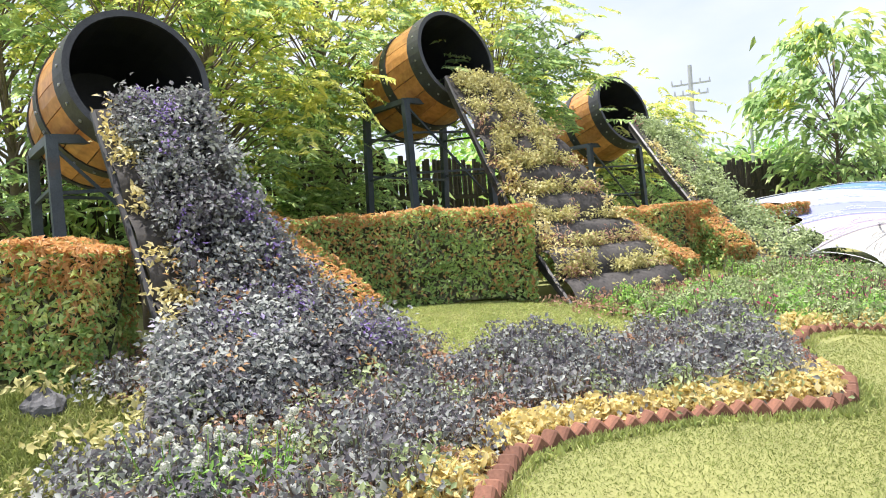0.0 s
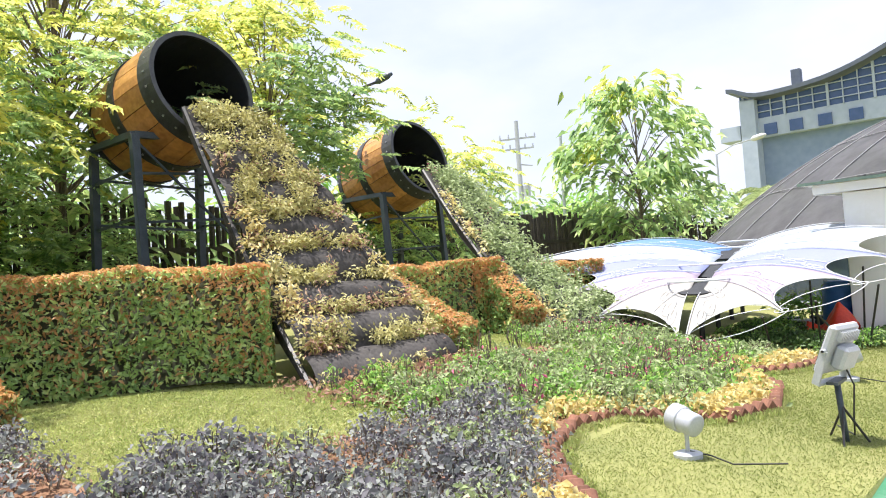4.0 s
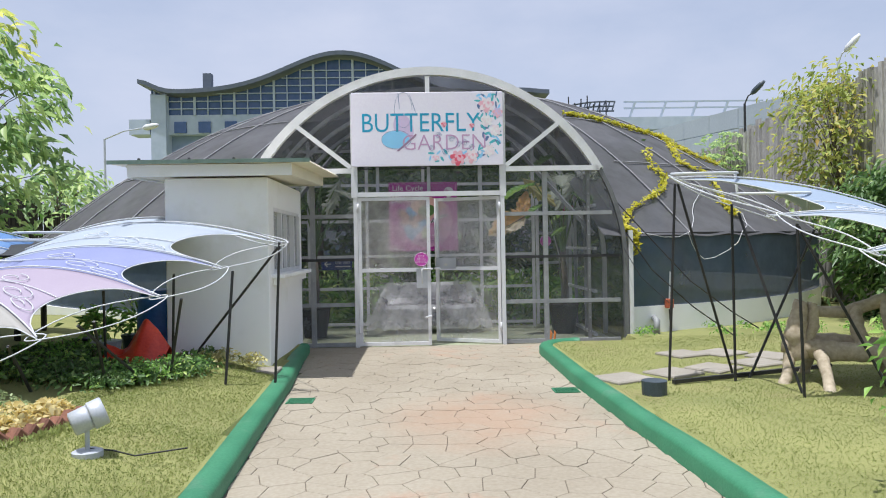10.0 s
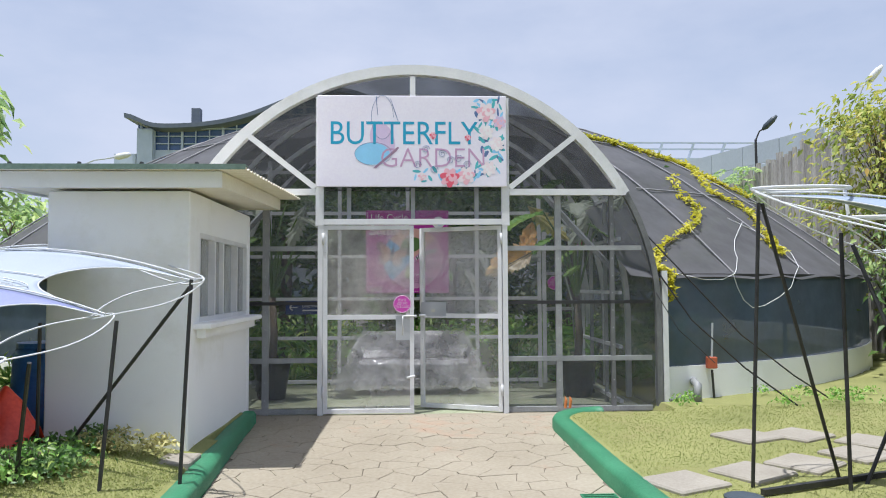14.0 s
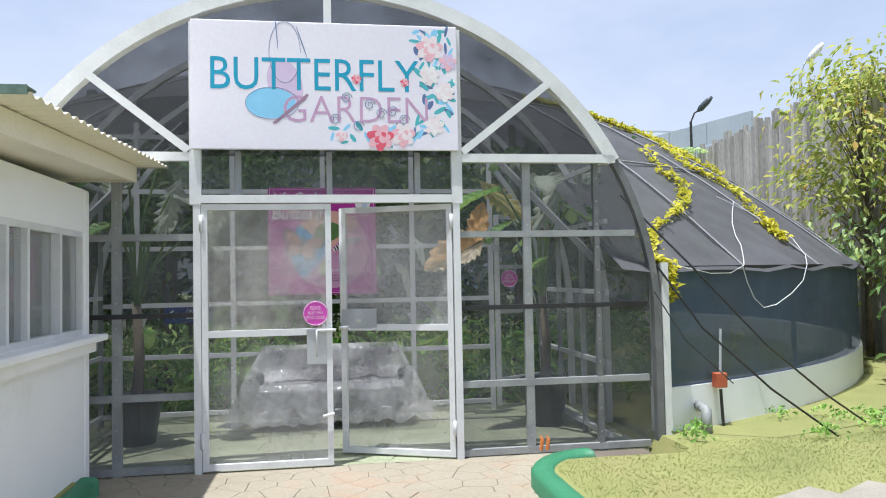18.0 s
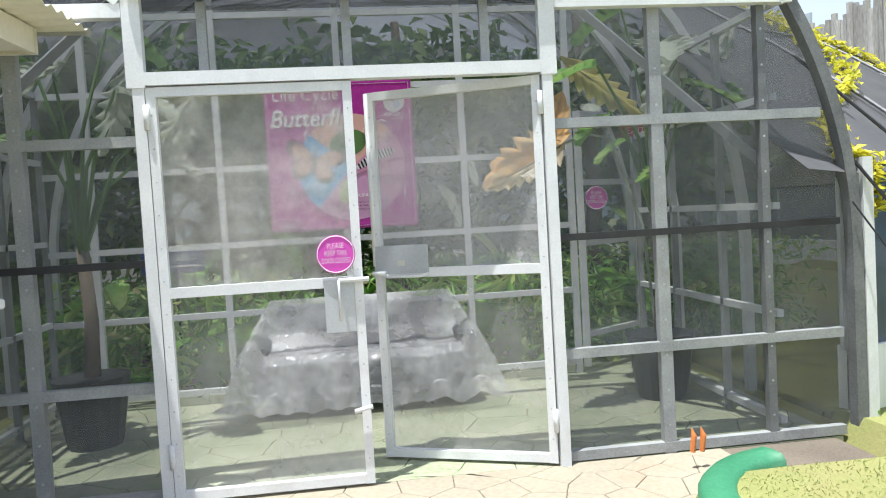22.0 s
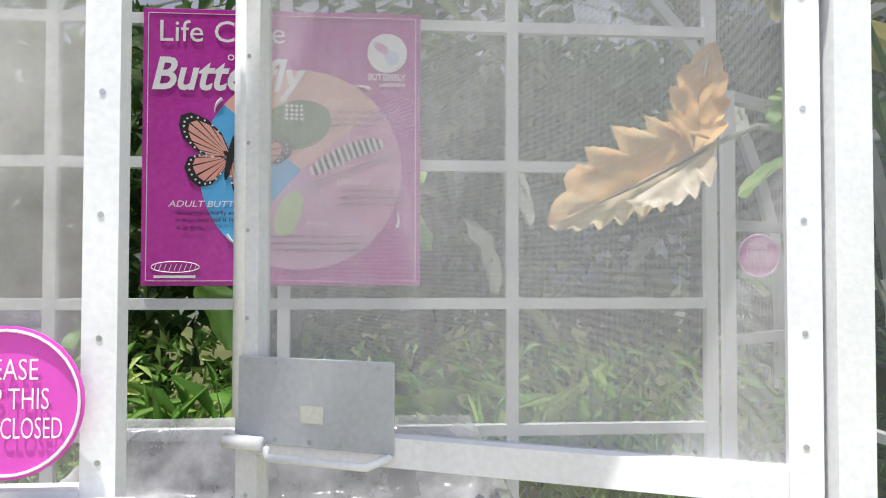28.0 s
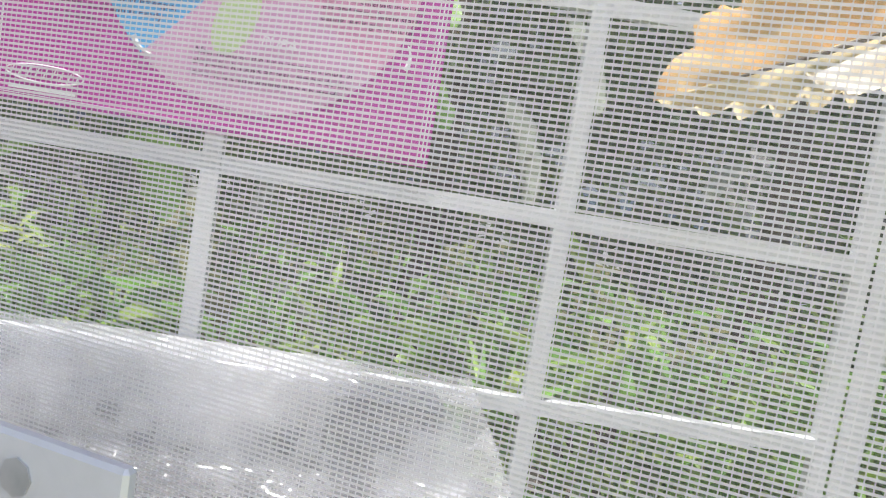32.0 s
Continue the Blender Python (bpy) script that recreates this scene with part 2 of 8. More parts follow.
RUST = (0.36, 0.22, 0.14)
rust_patch(STONE, (0.35, -4.3, 0.0), (1.3, 1.6, 1.0), RUST)
STONE_MOSS = surface("mossy_stamped_concrete", (0.25, 0.29, 0.17), (0.44, 0.44, 0.33), 0.85, scale=1.3, fine=35, bump=0.35, stain=(0.18, 0.26, 0.12), depth=0.006)
JOINT = surface("concrete_joint", (0.12, 0.10, 0.08), (0.20, 0.165, 0.13), 0.95, scale=2, fine=60, bump=0.3)
PAVER = surface("grey_paver", (0.27, 0.245, 0.205), (0.37, 0.34, 0.29), 0.9, scale=3, fine=60, bump=0.3)
BRICK = surface("terracotta_edging", (0.15, 0.065, 0.042), (0.27, 0.125, 0.08), 0.85, scale=4, fine=70, bump=0.35, random_by="object", stain=(0.2, 0.13, 0.09))
SOIL = surface("brown_soil", (0.16, 0.085, 0.05), (0.30, 0.17, 0.10), 1.0, scale=3, fine=45, bump=0.8, depth=0.03)
FABRIC = surface("black_geotextile", (0.03, 0.028, 0.028), (0.10, 0.092, 0.088), 0.95, scale=3, fine=30, bump=0.6, depth=0.02)
BAMBOO = surface("weathered_bamboo_pole", (0.25, 0.235, 0.21), (0.52, 0.50, 0.46), 0.8, scale=3, fine=40, bump=0.3, random_by="object", stretch=(1, 1, 0.2))
BARK = surface("grey_brown_bark", (0.10, 0.08, 0.06), (0.22, 0.18, 0.14), 0.9, scale=5, fine=30, bump=0.5)
# Far building tones lean pale and blue: distance haze is in the colour.
CONC_HAZED = surface("hazed_far_concrete", (0.36, 0.43, 0.54), (0.48, 0.55, 0.66), 0.9, scale=0.1, fine=1.5, bump=0)
WALL_HAZED = surface("hazed_far_blue_grey_wall", (0.19, 0.26, 0.38), (0.26, 0.33, 0.46), 0.9, scale=0.1, fine=1.5, bump=0)
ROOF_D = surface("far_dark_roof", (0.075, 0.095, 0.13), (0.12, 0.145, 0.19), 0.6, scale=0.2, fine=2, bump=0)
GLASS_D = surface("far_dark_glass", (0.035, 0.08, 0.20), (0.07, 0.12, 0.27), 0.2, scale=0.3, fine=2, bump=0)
ALU = surface("plain_aluminium_plate", (0.42, 0.44, 0.47), (0.52, 0.54, 0.57), 0.4, metal=0.3, scale=3, fine=90, bump=0.05)
LAMP_GREY = surface("grey_lamp_casting", (0.42, 0.45, 0.49), (0.56, 0.58, 0.62), 0.45, metal=0.2, scale=5, fine=90, bump=0.08)
RED = surface("red_plastic", (0.55, 0.03, 0.015), (0.75, 0.07, 0.03), 0.4, scale=4, fine=40, bump=0.1)
BLUE = surface("blue_plastic", (0.03, 0.12, 0.42), (0.06, 0.2, 0.55), 0.4, scale=4, fine=40, bump=0.1)
WOODC = surface("bleached_driftwood", (0.32, 0.26, 0.18), (0.58, 0.50, 0.38), 0.8, scale=3, fine=24, bump=0.4)
GALV = surface("cream_roof_sheet", (0.74, 0.69, 0.56), (0.84, 0.80, 0.68), 0.5, scale=3, fine=40, bump=0.1)
NET_BLACK = net_mat("black_shade_net", (0.145, 0.145, 0.157), 0.78, vary=0.05, through=0.25)
NET_SIDE = net_mat("dark_side_netting", (0.22, 0.235, 0.25), 0.42, vary=0.14, through=0.4)
NET_LUN = net_mat("dark_lunette_netting", (0.055, 0.057, 0.062), 0.70, vary=0.15, through=0.3)
NET_WALL = net_mat("dark_blue_wall_netting", (0.095, 0.135, 0.20), 0.78, vary=0.08)
NET_WHITE = net_mat("white_insect_screen", (0.80, 0.79, 0.79), 0.28, vary=0.10, through=0.45)
FILM = net_mat("clear_plastic_sheet", (0.86, 0.85, 0.88), 0.42, vary=0.36, through=0.3, rough=0.10)
# Cover varies widely in blotches, with a slightly warm tint.
NET_LEAF = net_mat("white_screen_blotched", (0.84, 0.81, 0.77), 0.40, vary=0.20, through=0.45)
NET_VAULT = net_mat("thin_vault_netting", (0.11, 0.115, 0.12), 0.50, vary=0.10, through=0.4)
L_GRASS = leaf_mat("lawn_grass_blades", [(0.0, (0.20, 0.26, 0.07)), (0.5, (0.34, 0.40, 0.12)), (1.0, (0.50, 0.48, 0.22))], 0.6, 0.4, 0.3)
L_BANK = leaf_mat("bank_grass_blades", [(0.0, (0.32, 0.42, 0.14)), (0.5, (0.54, 0.60, 0.22)), (1.0, (0.68, 0.66, 0.34))], 0.5, 0.45, 0.4)
L_PURPLE = leaf_mat("purple_black_leaves", [(0.0, (0.045, 0.038, 0.05)), (0.3, (0.12, 0.115, 0.128)), (0.6, (0.235, 0.25, 0.235)), (0.85, (0.35, 0.37, 0.345)), (1.0, (0.33, 0.25, 0.50))], 0.6, 0.3, 0.2, 1.42)
L_SAGE = leaf_mat("grey_green_leaves", [(0.0, (0.12, 0.16, 0.07)), (0.6, (0.27, 0.33, 0.16)), (1.0, (0.44, 0.48, 0.28))], 0.42, 0.38, 0.45, 1.5)
L_YELLOW = leaf_mat("lemon_yellow_leaves", [(0.0, (0.55, 0.42, 0.16)), (0.4, (0.78, 0.66, 0.28)), (1.0, (0.88, 0.82, 0.54))], 0.5, 0.45)
L_HEDGE = leaf_mat("green_hedge_leaves", [(0.0, (0.065, 0.108, 0.035)), (0.5, (0.17, 0.245, 0.082)), (0.85, (0.32, 0.345, 0.14)), (1.0, (0.578, 0.25, 0.09))], 0.42, 0.42, 0.45, 2.5)
L_ORANGE = leaf_mat("orange_shoot_leaves", [(0.0, (0.34, 0.28, 0.10)), (0.4, (0.56, 0.30, 0.12)), (1.0, (0.74, 0.44, 0.22))], 0.45, 0.45, 0.4, 1.1)
L_MIX = leaf_mat("yellow_green_leaves", [(0.0, (0.25, 0.22, 0.08)), (0.5, (0.58, 0.54, 0.22)), (0.85, (0.78, 0.74, 0.40)), (1.0, (0.62, 0.42, 0.20))], 0.5, 0.35)
L_GREEN = leaf_mat("bright_green_leaves", [(0.0, (0.072, 0.160, 0.032)), (0.5, (0.176, 0.336, 0.072)), (1.0, (0.50, 0.55, 0.18))], 0.42, 0.45, 0.45, 1.6)
L_TREE = leaf_mat("tree_leaves", [(0.0, (0.065, 0.13, 0.055)), (0.45, (0.185, 0.27, 0.11)), (0.8, (0.38, 0.46, 0.19)), (1.0, (0.70, 0.68, 0.24))], 0.42, 0.52, 0.45, 1.85)
L_TREE_Y = leaf_mat("yellow_tree_leaves", [(0.0, (0.125, 0.225, 0.06)), (0.35, (0.37, 0.44, 0.12)), (0.7, (0.68, 0.66, 0.19)), (1.0, (0.86, 0.80, 0.28))], 0.42, 0.55, 0.45, 1.3)
L_VINE = leaf_mat("yellow_vine_leaves", [(0.0, (0.36, 0.40, 0.04)), (0.6, (0.66, 0.60, 0.05)), (1.0, (0.78, 0.72, 0.10))], 0.5, 0.4)
# Darker green for plants in shade; the shade is part of the leaf colour.
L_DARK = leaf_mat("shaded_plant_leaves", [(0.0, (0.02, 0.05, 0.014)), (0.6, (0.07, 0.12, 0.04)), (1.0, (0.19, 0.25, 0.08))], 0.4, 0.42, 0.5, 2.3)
L_PALE = leaf_mat("pale_grey_fern_leaves", [(0.0, (0.28, 0.32, 0.24)), (1.0, (0.58, 0.62, 0.52))], 0.5, 0.4)
L_PINK = leaf_mat("pink_petals", [(0.0, (0.40, 0.05, 0.12)), (1.0, (0.62, 0.14, 0.25))], 0.5, 0.3)
L_WHITEF = leaf_mat("white_petals", [(0.0, (0.55, 0.57, 0.48)), (1.0, (0.78, 0.78, 0.72))], 0.5, 0.4)

# ---- tools for meshes ----


class Bits:
    """Collects boxes, tubes and sheets into one mesh."""

    def __init__(self):
        self.v, self.f = [], []

    def add(self, verts, faces):
        k = len(self.v)
        self.v += [tuple(p) for p in verts]
        self.f += [tuple(i + k for i in f) for f in faces]
        return self

    def box(self, c, s, m=None, bevel=0.0):
        x, y, z = (a / 2 for a in s)
        b = min(bevel, x * 0.9, y * 0.9, z * 0.9)
        if b <= 0:
            p = [(i * x, j * y, k * z) for i in (-1, 1) for j in (-1, 1) for k in (-1, 1)]
            f = [(0, 1, 3, 2), (4, 6, 7, 5), (0, 4, 5, 1), (2, 3, 7, 6), (0, 2, 6, 4), (1, 5, 7, 3)]
        else:
            p, f = [], []
            rings = [(-z, x - b, y - b), (-z + b, x, y), (z - b, x, y), (z, x - b, y - b)]
            for zz, xx, yy in rings:
                c2 = b if xx == x else b * 0.4
                for sx, sy in ((1, 1), (-1, 1), (-1, -1), (1, -1)):
                    q = [(sx * xx, sy * (yy - c2)), (sx * (xx - c2), sy * yy)]
                    if sx * sy < 0:
                        q.reverse()
                    p += [(q[0][0], q[0][1], zz), (q[1][0], q[1][1], zz)]
            for r in range(3):
                for i in range(8):
                    a, d = r * 8 + i, r * 8 + (i + 1) % 8
                    f.append((a, d, d + 8, a + 8))
            f.append(tuple(range(7, -1, -1)))
            f.append(tuple(range(24, 32)))
        mm = Matrix.Translation(c) @ (m if m is not None else Matrix())
        return self.add([mm @ Vector(q) for q in p], f)

    def tube(self, pts, r, n=8, cap=True, closed=False):
        pts = [Vector(p) for p in pts]
        rs = r if isinstance(r, (list, tuple)) else [r] * len(pts)
        rings, N = [], len(pts)
        up = None
        for i, p in enumerate(pts):
            a = pts[(i - 1) % N] if closed else pts[max(i - 1, 0)]
            b = pts[(i + 1) % N] if closed else pts[min(i + 1, N - 1)]
            d = (b - a)
            d = d.normalized() if d.length > 1e-9 else Vector((0, 0, 1))
            if up is None:
                up = Vector((0, 0, 1)) if abs(d.z) < 0.9 else Vector((1, 0, 0))
            u = (up - d * up.dot(d))
            u = u.normalized() if u.length > 1e-6 else d.orthogonal().normalized()
            up = u
            w = d.cross(u)
            rings.append([p + (u * math.cos(2 * math.pi * k / n) + w * math.sin(2 * math.pi * k / n)) * rs[i] for k in range(n)])
        verts = [q for ring in rings for q in ring]
        faces = []
        for i in range(N if closed else N - 1):
            j = (i + 1) % N
            for k in range(n):
                faces.append((i * n + k, i * n + (k + 1) % n, j * n + (k + 1) % n, j * n + k))
        if cap and not closed:
            faces += [tuple(range(n - 1, -1, -1)), tuple(range((N - 1) * n, N * n))]
        return self.add(verts, faces)

    def bar(self, a, b, w, h, up=(0, 0, 1)):
        """A square bar from a to b."""
        a, b = Vector(a), Vector(b)
        d = (b - a).normalized()
        u = Vector(up)
        u = u - d * u.dot(d)
        if u.length < 1e-4:
            u = d.orthogonal()
        u.normalize()
        s = d.cross(u)
        p = [q + s * (i * w / 2) + u * (j * h / 2) for q in (a, b) for i, j in ((-1, -1), (1, -1), (1, 1), (-1, 1))]
        return self.add(p, [(0, 3, 2, 1), (4, 5, 6, 7), (0, 1, 5, 4), (1, 2, 6, 5), (2, 3, 7, 6), (3, 0, 4, 7)])

    def grid(self, fn, nu, nv, thick=0.0):
        p = [fn(i / nu, j / nv) for j in range(nv + 1) for i in range(nu + 1)]
        f = [(j * (nu + 1) + i, j * (nu + 1) + i + 1, (j + 1) * (nu + 1) + i + 1, (j + 1) * (nu + 1) + i) for j in range(nv) for i in range(nu)]
        if thick:
            k = len(p)
            q = [(a[0], a[1], a[2] - thick) for a in p]
            g = [tuple(reversed([i + k for i in t])) for t in f]
            rim = [i for i in range(nu + 1)] + [j * (nu + 1) + nu for j in range(1, nv + 1)] + [nv * (nu + 1) + i for i in range(nu - 1, -1, -1)] + [j * (nu + 1) for j in range(nv - 1, 0, -1)]
            side = [(rim[i + 1 - len(rim)], rim[i], rim[i] + k, rim[i + 1 - len(rim)] + k) for i in range(len(rim))]
            return self.add(p + q, f + g + side)
        return self.add(p, f)

    def disc(self, c, r, n, normal, thick=0.0, n2=24):
        nn = Vector(normal).normalized()
        u = nn.orthogonal().normalized()
        w = nn.cross(u)
        c = Vector(c)
        ring = [c + (u * math.cos(2 * math.pi * k / n2) + w * math.sin(2 * math.pi * k / n2)) * r for k in range(n2)]
        if not thick:
            return self.add(ring, [tuple(range(n2))])
        low = [q - nn * thick for q in ring]
        return self.add(ring + low, [tuple(range(n2)), tuple(range(2 * n2 - 1, n2 - 1, -1))] + [(k, k + n2, (k + 1) % n2 + n2, (k + 1) % n2) for k in range(n2)])


def mesh_of(name, bits, mat, smooth=False):
    me = bpy.data.meshes.new(name)
    me.from_pydata([tuple(p) for p in bits.v], [], bits.f)
    if smooth:
        me.polygons.foreach_set("use_smooth", [True] * len(me.polygons))
    me.materials.append(mat)
    me.update()
    return me


def thing(name, label, category, at=(0, 0, 0), group="", kind=""):
    ob = new(name)
    ob.location = at
    ob.empty_display_size = 0.1
    return tagged(ob, label, category, group, kind)


def under(ob, parent):
    """Make ob, built in world metres, a part of parent."""
    ob.parent = parent
    p, m = parent, Matrix()
    chain = []
    while p is not None:
        chain.append(p)
        p = p.parent
    for q in reversed(chain):
        m = m @ q.matrix_parent_inverse @ q.matrix_basis
    ob.matrix_parent_inverse = m.inverted()
    return ob


def part(name, bits, mat, parent, label="", smooth=False):
    ob = new(name, mesh_of(name, bits, mat, smooth))
    if parent is not None:
        under(ob, parent)
    return tagged(ob, label)


def single(name, bits, mat, label, category="", group="", kind="", smooth=False):
    return tagged(new(name, mesh_of(name, bits, mat, smooth)), label, category, group, kind)


def leaf_mesh(name, pts, nrm, size, mat, aspect=0.5, seed=1, droop=0.0, vary=0.35, fold=0.15, long_dir=None):
    """Many small folded leaf blades, one at each point, in one mesh."""
    rng = np.random.default_rng(seed)
    pts, nrm = np.asarray(pts, float), np.asarray(nrm, float)
    n = len(pts)
    nrm = nrm / np.maximum(np.linalg.norm(nrm, axis=1, keepdims=True), 1e-9)
    rnd = rng.normal(size=(n, 3))
    if long_dir is not None:
        rnd = np.asarray(long_dir, float) + 0.35 * rnd
    rnd[:, 2] -= droop
    d = rnd - nrm * np.sum(rnd * nrm, axis=1, keepdims=True)
    d /= np.maximum(np.linalg.norm(d, axis=1, keepdims=True), 1e-9)
    s = np.cross(nrm, d)
    L = (size * (1 + vary * rng.uniform(-1, 1, n)))[:, None]
    w = L * aspect * 0.5
    a = pts - d * L * 0.5
    tip = pts + d * L * 0.5 - nrm * L * 0.12
    mid = pts - d * L * 0.06
    lift = nrm * L * fold
    v = np.stack([a, mid + s * w + lift, tip, mid - s * w + lift, mid - nrm * L * 0.02], axis=1).reshape(-1, 3)
    base = np.arange(n)[:, None] * 5
    f = np.concatenate([base + np.array([0, 4, 1]), base + np.array([4, 2, 1]), base + np.array([0, 3, 4]), base + np.array([4, 3, 2])], axis=1).reshape(-1, 3)
    me = bpy.data.meshes.new(name)
    me.vertices.add(len(v))
    me.vertices.foreach_set("co", v.ravel())
    me.loops.add(f.size)
    me.loops.foreach_set("vertex_index", f.ravel().astype(np.int32))
    me.polygons.add(len(f))
    me.polygons.foreach_set("loop_start", np.arange(0, f.size, 3, dtype=np.int32))
    me.polygons.foreach_set("loop_total", np.full(len(f), 3, dtype=np.int32))
    me.materials.append(mat)
    me.update(calc_edges=True)
    return me


def leaves(name, pts, nrm, size, mat, parent=None, **kw):
    ob = new(name, leaf_mesh(name, pts, nrm, size, mat, **kw))
    if parent is not None:
        under(ob, parent)
    return ob


def smooth01(a):
    a = min(1.0, max(0.0, a))
    return a * a * (3 - 2 * a)

# ---- ground, walk, kerbs ----
DOME_C, DOME_R = Vector((0.1, 8.35)), 8.7


def bed_depth(x, y):
    return smooth01((-x - 2.6) / 3.6)


def ground_z(x, y):
    """Lawn level, rising into the planted bank beside the barrels."""
    z = 0.10 + 0.12 * smooth01((-x - 1.3) / 1.0)
    z += 0.38 * bed_depth(x, y) * smooth01((4.0 - y) / 5.0)
    r = math.hypot(x - DOME_C.x, y - DOME_C.y)
    if r < DOME_R - 0.15 or (abs(x) < 2.6 and -0.6 < y < 4):
        z = -0.06
    lx, rx = kerb_l(y), kerb_r(y)
    if lx - 0.1 < x < rx + 0.1 and y < 0.5:
        z = -0.06
    return z


def kerb_l(y):
    ks = ((-0.4, -1.60), (-1.2, -1.55), (-2.9, -1.41), (-4.5, -1.33), (-5.7, -1.26), (-7.8, -1.15), (-13.0, -0.92))
    for (ya, xa), (yb, xb) in zip(ks, ks[1:]):
        if y >= yb:
            return xa + (xb - xa) * (min(y, ya) - ya) / (yb - ya)
    return ks[-1][1]


def kerb_r(y):
    return 1.33 + 0.10 * smooth01((-y - 2.5) / 3.5) + 0.035 * max(0.0, -y - 5)


def axis_steps(lo, hi, fine_lo, fine_hi, fine):
    a, x = [], fine_lo
    while x <= fine_hi + 1e-6:
        a.append(x)
        x += fine
    step, x = fine, fine_lo
    while x > lo:
        step *= 1.5
        x -= step
        a.insert(0, max(x, lo))
    step, x = fine, fine_hi
    while x < hi:
        step *= 1.5
        x += step
        a.append(min(x, hi))
    return a


gx = axis_steps(-900, 900, -9.0, 9.0, 0.1)
gy = axis_steps(-900, 900, -17.0, 2.0, 0.1)
gb = Bits()
gb.v = [(x, y, ground_z(x, y) + 0.012 * noise.noise(Vector((x * 1.3, y * 1.3, 0)))) for y in gy for x in gx]
nx = len(gx)
gb.f = [(j * nx + i, j * nx + i + 1, (j + 1) * nx + i + 1, (j + 1) * nx + i) for j in range(len(gy) - 1) for i in range(nx - 1)]
GRASS = surface("short_lawn", (0.17, 0.185, 0.06), (0.30, 0.30, 0.11), 0.95, scale=1.1, fine=70, bump=0.4, stain=(0.30, 0.25, 0.12), depth=0.012)
single("ground", gb, GRASS, "short yellow-green lawn rising into a planted bank", kind="structure")


def kerb(name, line, w, h):
    """A rounded kerb swept along a line of (x, y)."""
    b = Bits()
    prof = [(-w / 2, -0.12), (-w / 2, h * 0.72), (-w * 0.36, h * 0.95), (0, h), (w * 0.36, h * 0.95), (w / 2, h * 0.72), (w / 2, -0.12)]
    rows = []
    for i, p in enumerate(line):
        a, c = Vector(line[max(i - 1, 0)]), Vector(line[min(i + 1, len(line) - 1)])
        d = (c - a).normalized()
        s = Vector((d.y, -d.x))
        wob = 0.006 * noise.noise(Vector((p[0] * 3, p[1] * 3, 7)))
        rows.append([(p[0] + s.x * q, p[1] + s.y * q, z + (wob if z > 0 else 0)) for q, z in prof])
    k = len(prof)
    f = []
    for i in range(len(rows) - 1):
        for j in range(k - 1):
            f.append((i * k + j, i * k + j + 1, (i + 1) * k + j + 1, (i + 1) * k + j))
    f += [tuple(range(k)), tuple(range((len(rows) - 1) * k + k - 1, (len(rows) - 1) * k - 1, -1))]
    b.add([q for r in rows for q in r], f)
    return single(name, b, GREEN_KERB, "green painted rounded concrete kerb beside the walk", "kerb", kind="structure", smooth=True)


KERB_END = -11.4
left_line = [(kerb_l(y) - 0.085, y) for y in [-0.42 - 0.2 * i for i in range(int((-0.42 - KERB_END) / 0.2))]]
kerb("kerb_left", left_line, 0.17, 0.13)
arc = [(kerb_r(-1.0) + 0.085 + 0.62 * (1 - math.cos(a)), -1.0 + 0.62 * math.sin(a) * 0.95) for a in [radians(80 - 10 * i) for i in range(9)]]
right_line = arc[:-1] + [(kerb_r(y) + 0.085, y) for y in [-1.0 - 0.2 * i for i in range(int((-1.0 - KERB_END) / 0.2))]]
kerb("kerb_right", right_line, 0.17, 0.13)

# ---- butterfly house ----
ARC_C, ARC_R = 1.075, 2.74
house = thing("butterfly_house", "white-framed butterfly house with black shade netting and arched entrance", "greenhouse", kind="structure")


def arc_pt(a, r=ARC_R, y=0.0):
    if abs(a) > math.pi / 2:
        return Vector((math.copysign(r, a), y, ARC_C - (abs(a) - math.pi / 2) * ARC_R))
    return Vector((r * math.sin(a), y, ARC_C + r * math.cos(a)))


HALF = math.acos((2.42 - ARC_C) / ARC_R)
FOOT = math.pi / 2 + ARC_C / ARC_R


def arch(name, mat, a0, a1, y0, y1, r0, r1, n=40, label=""):
    b = Bits()
    p = []
    for i in range(n + 1):
        a = a0 + (a1 - a0) * i / n
        p += [arc_pt(a, r0, y0), arc_pt(a, r1, y0), arc_pt(a, r1, y1), arc_pt(a, r0, y1)]
    f = []
    for i in range(n):
        for k in range(4):
            f.append((i * 4 + k, i * 4 + (k + 1) % 4, i * 4 + 4 + (k + 1) % 4, i * 4 + 4 + k))
    f += [(3, 2, 1, 0), (n * 4, n * 4 + 1, n * 4 + 2, n * 4 + 3)]
    b.add(p, f)
    return part(name, b, mat, house, label)


LEG = surface("dark_grey_leg_steel", (0.10, 0.105, 0.11), (0.19, 0.195, 0.20), 0.5, scale=6, fine=80, bump=0.1, stain=(0.24, 0.24, 0.23))
arch("arch", WHITE, -HALF, HALF, -0.05, 0.05, ARC_R - 0.11, ARC_R, label="white painted steel entrance arch")
arch("arch_leg", LEG, HALF, FOOT, -0.03, 0.04, ARC_R - 0.07, ARC_R - 0.01, 14, "dark grey steel arch leg")
arch("arch_leg", LEG, -FOOT, -HALF, -0.03, 0.04, ARC_R - 0.07, ARC_R - 0.01, 14, "dark grey steel arch leg")
for yy in (1.1, 2.2, 3.2):
    arch("rib", WHITE, -FOOT, FOOT, yy - 0.03, yy + 0.03, ARC_R - 0.09, ARC_R - 0.03, 40)


def stick(name, a, b, w, h, mat, up=(0, 1, 0), parent=house, label=""):
    return part(name, Bits().bar(a, b, w, h, up), mat, parent, label)


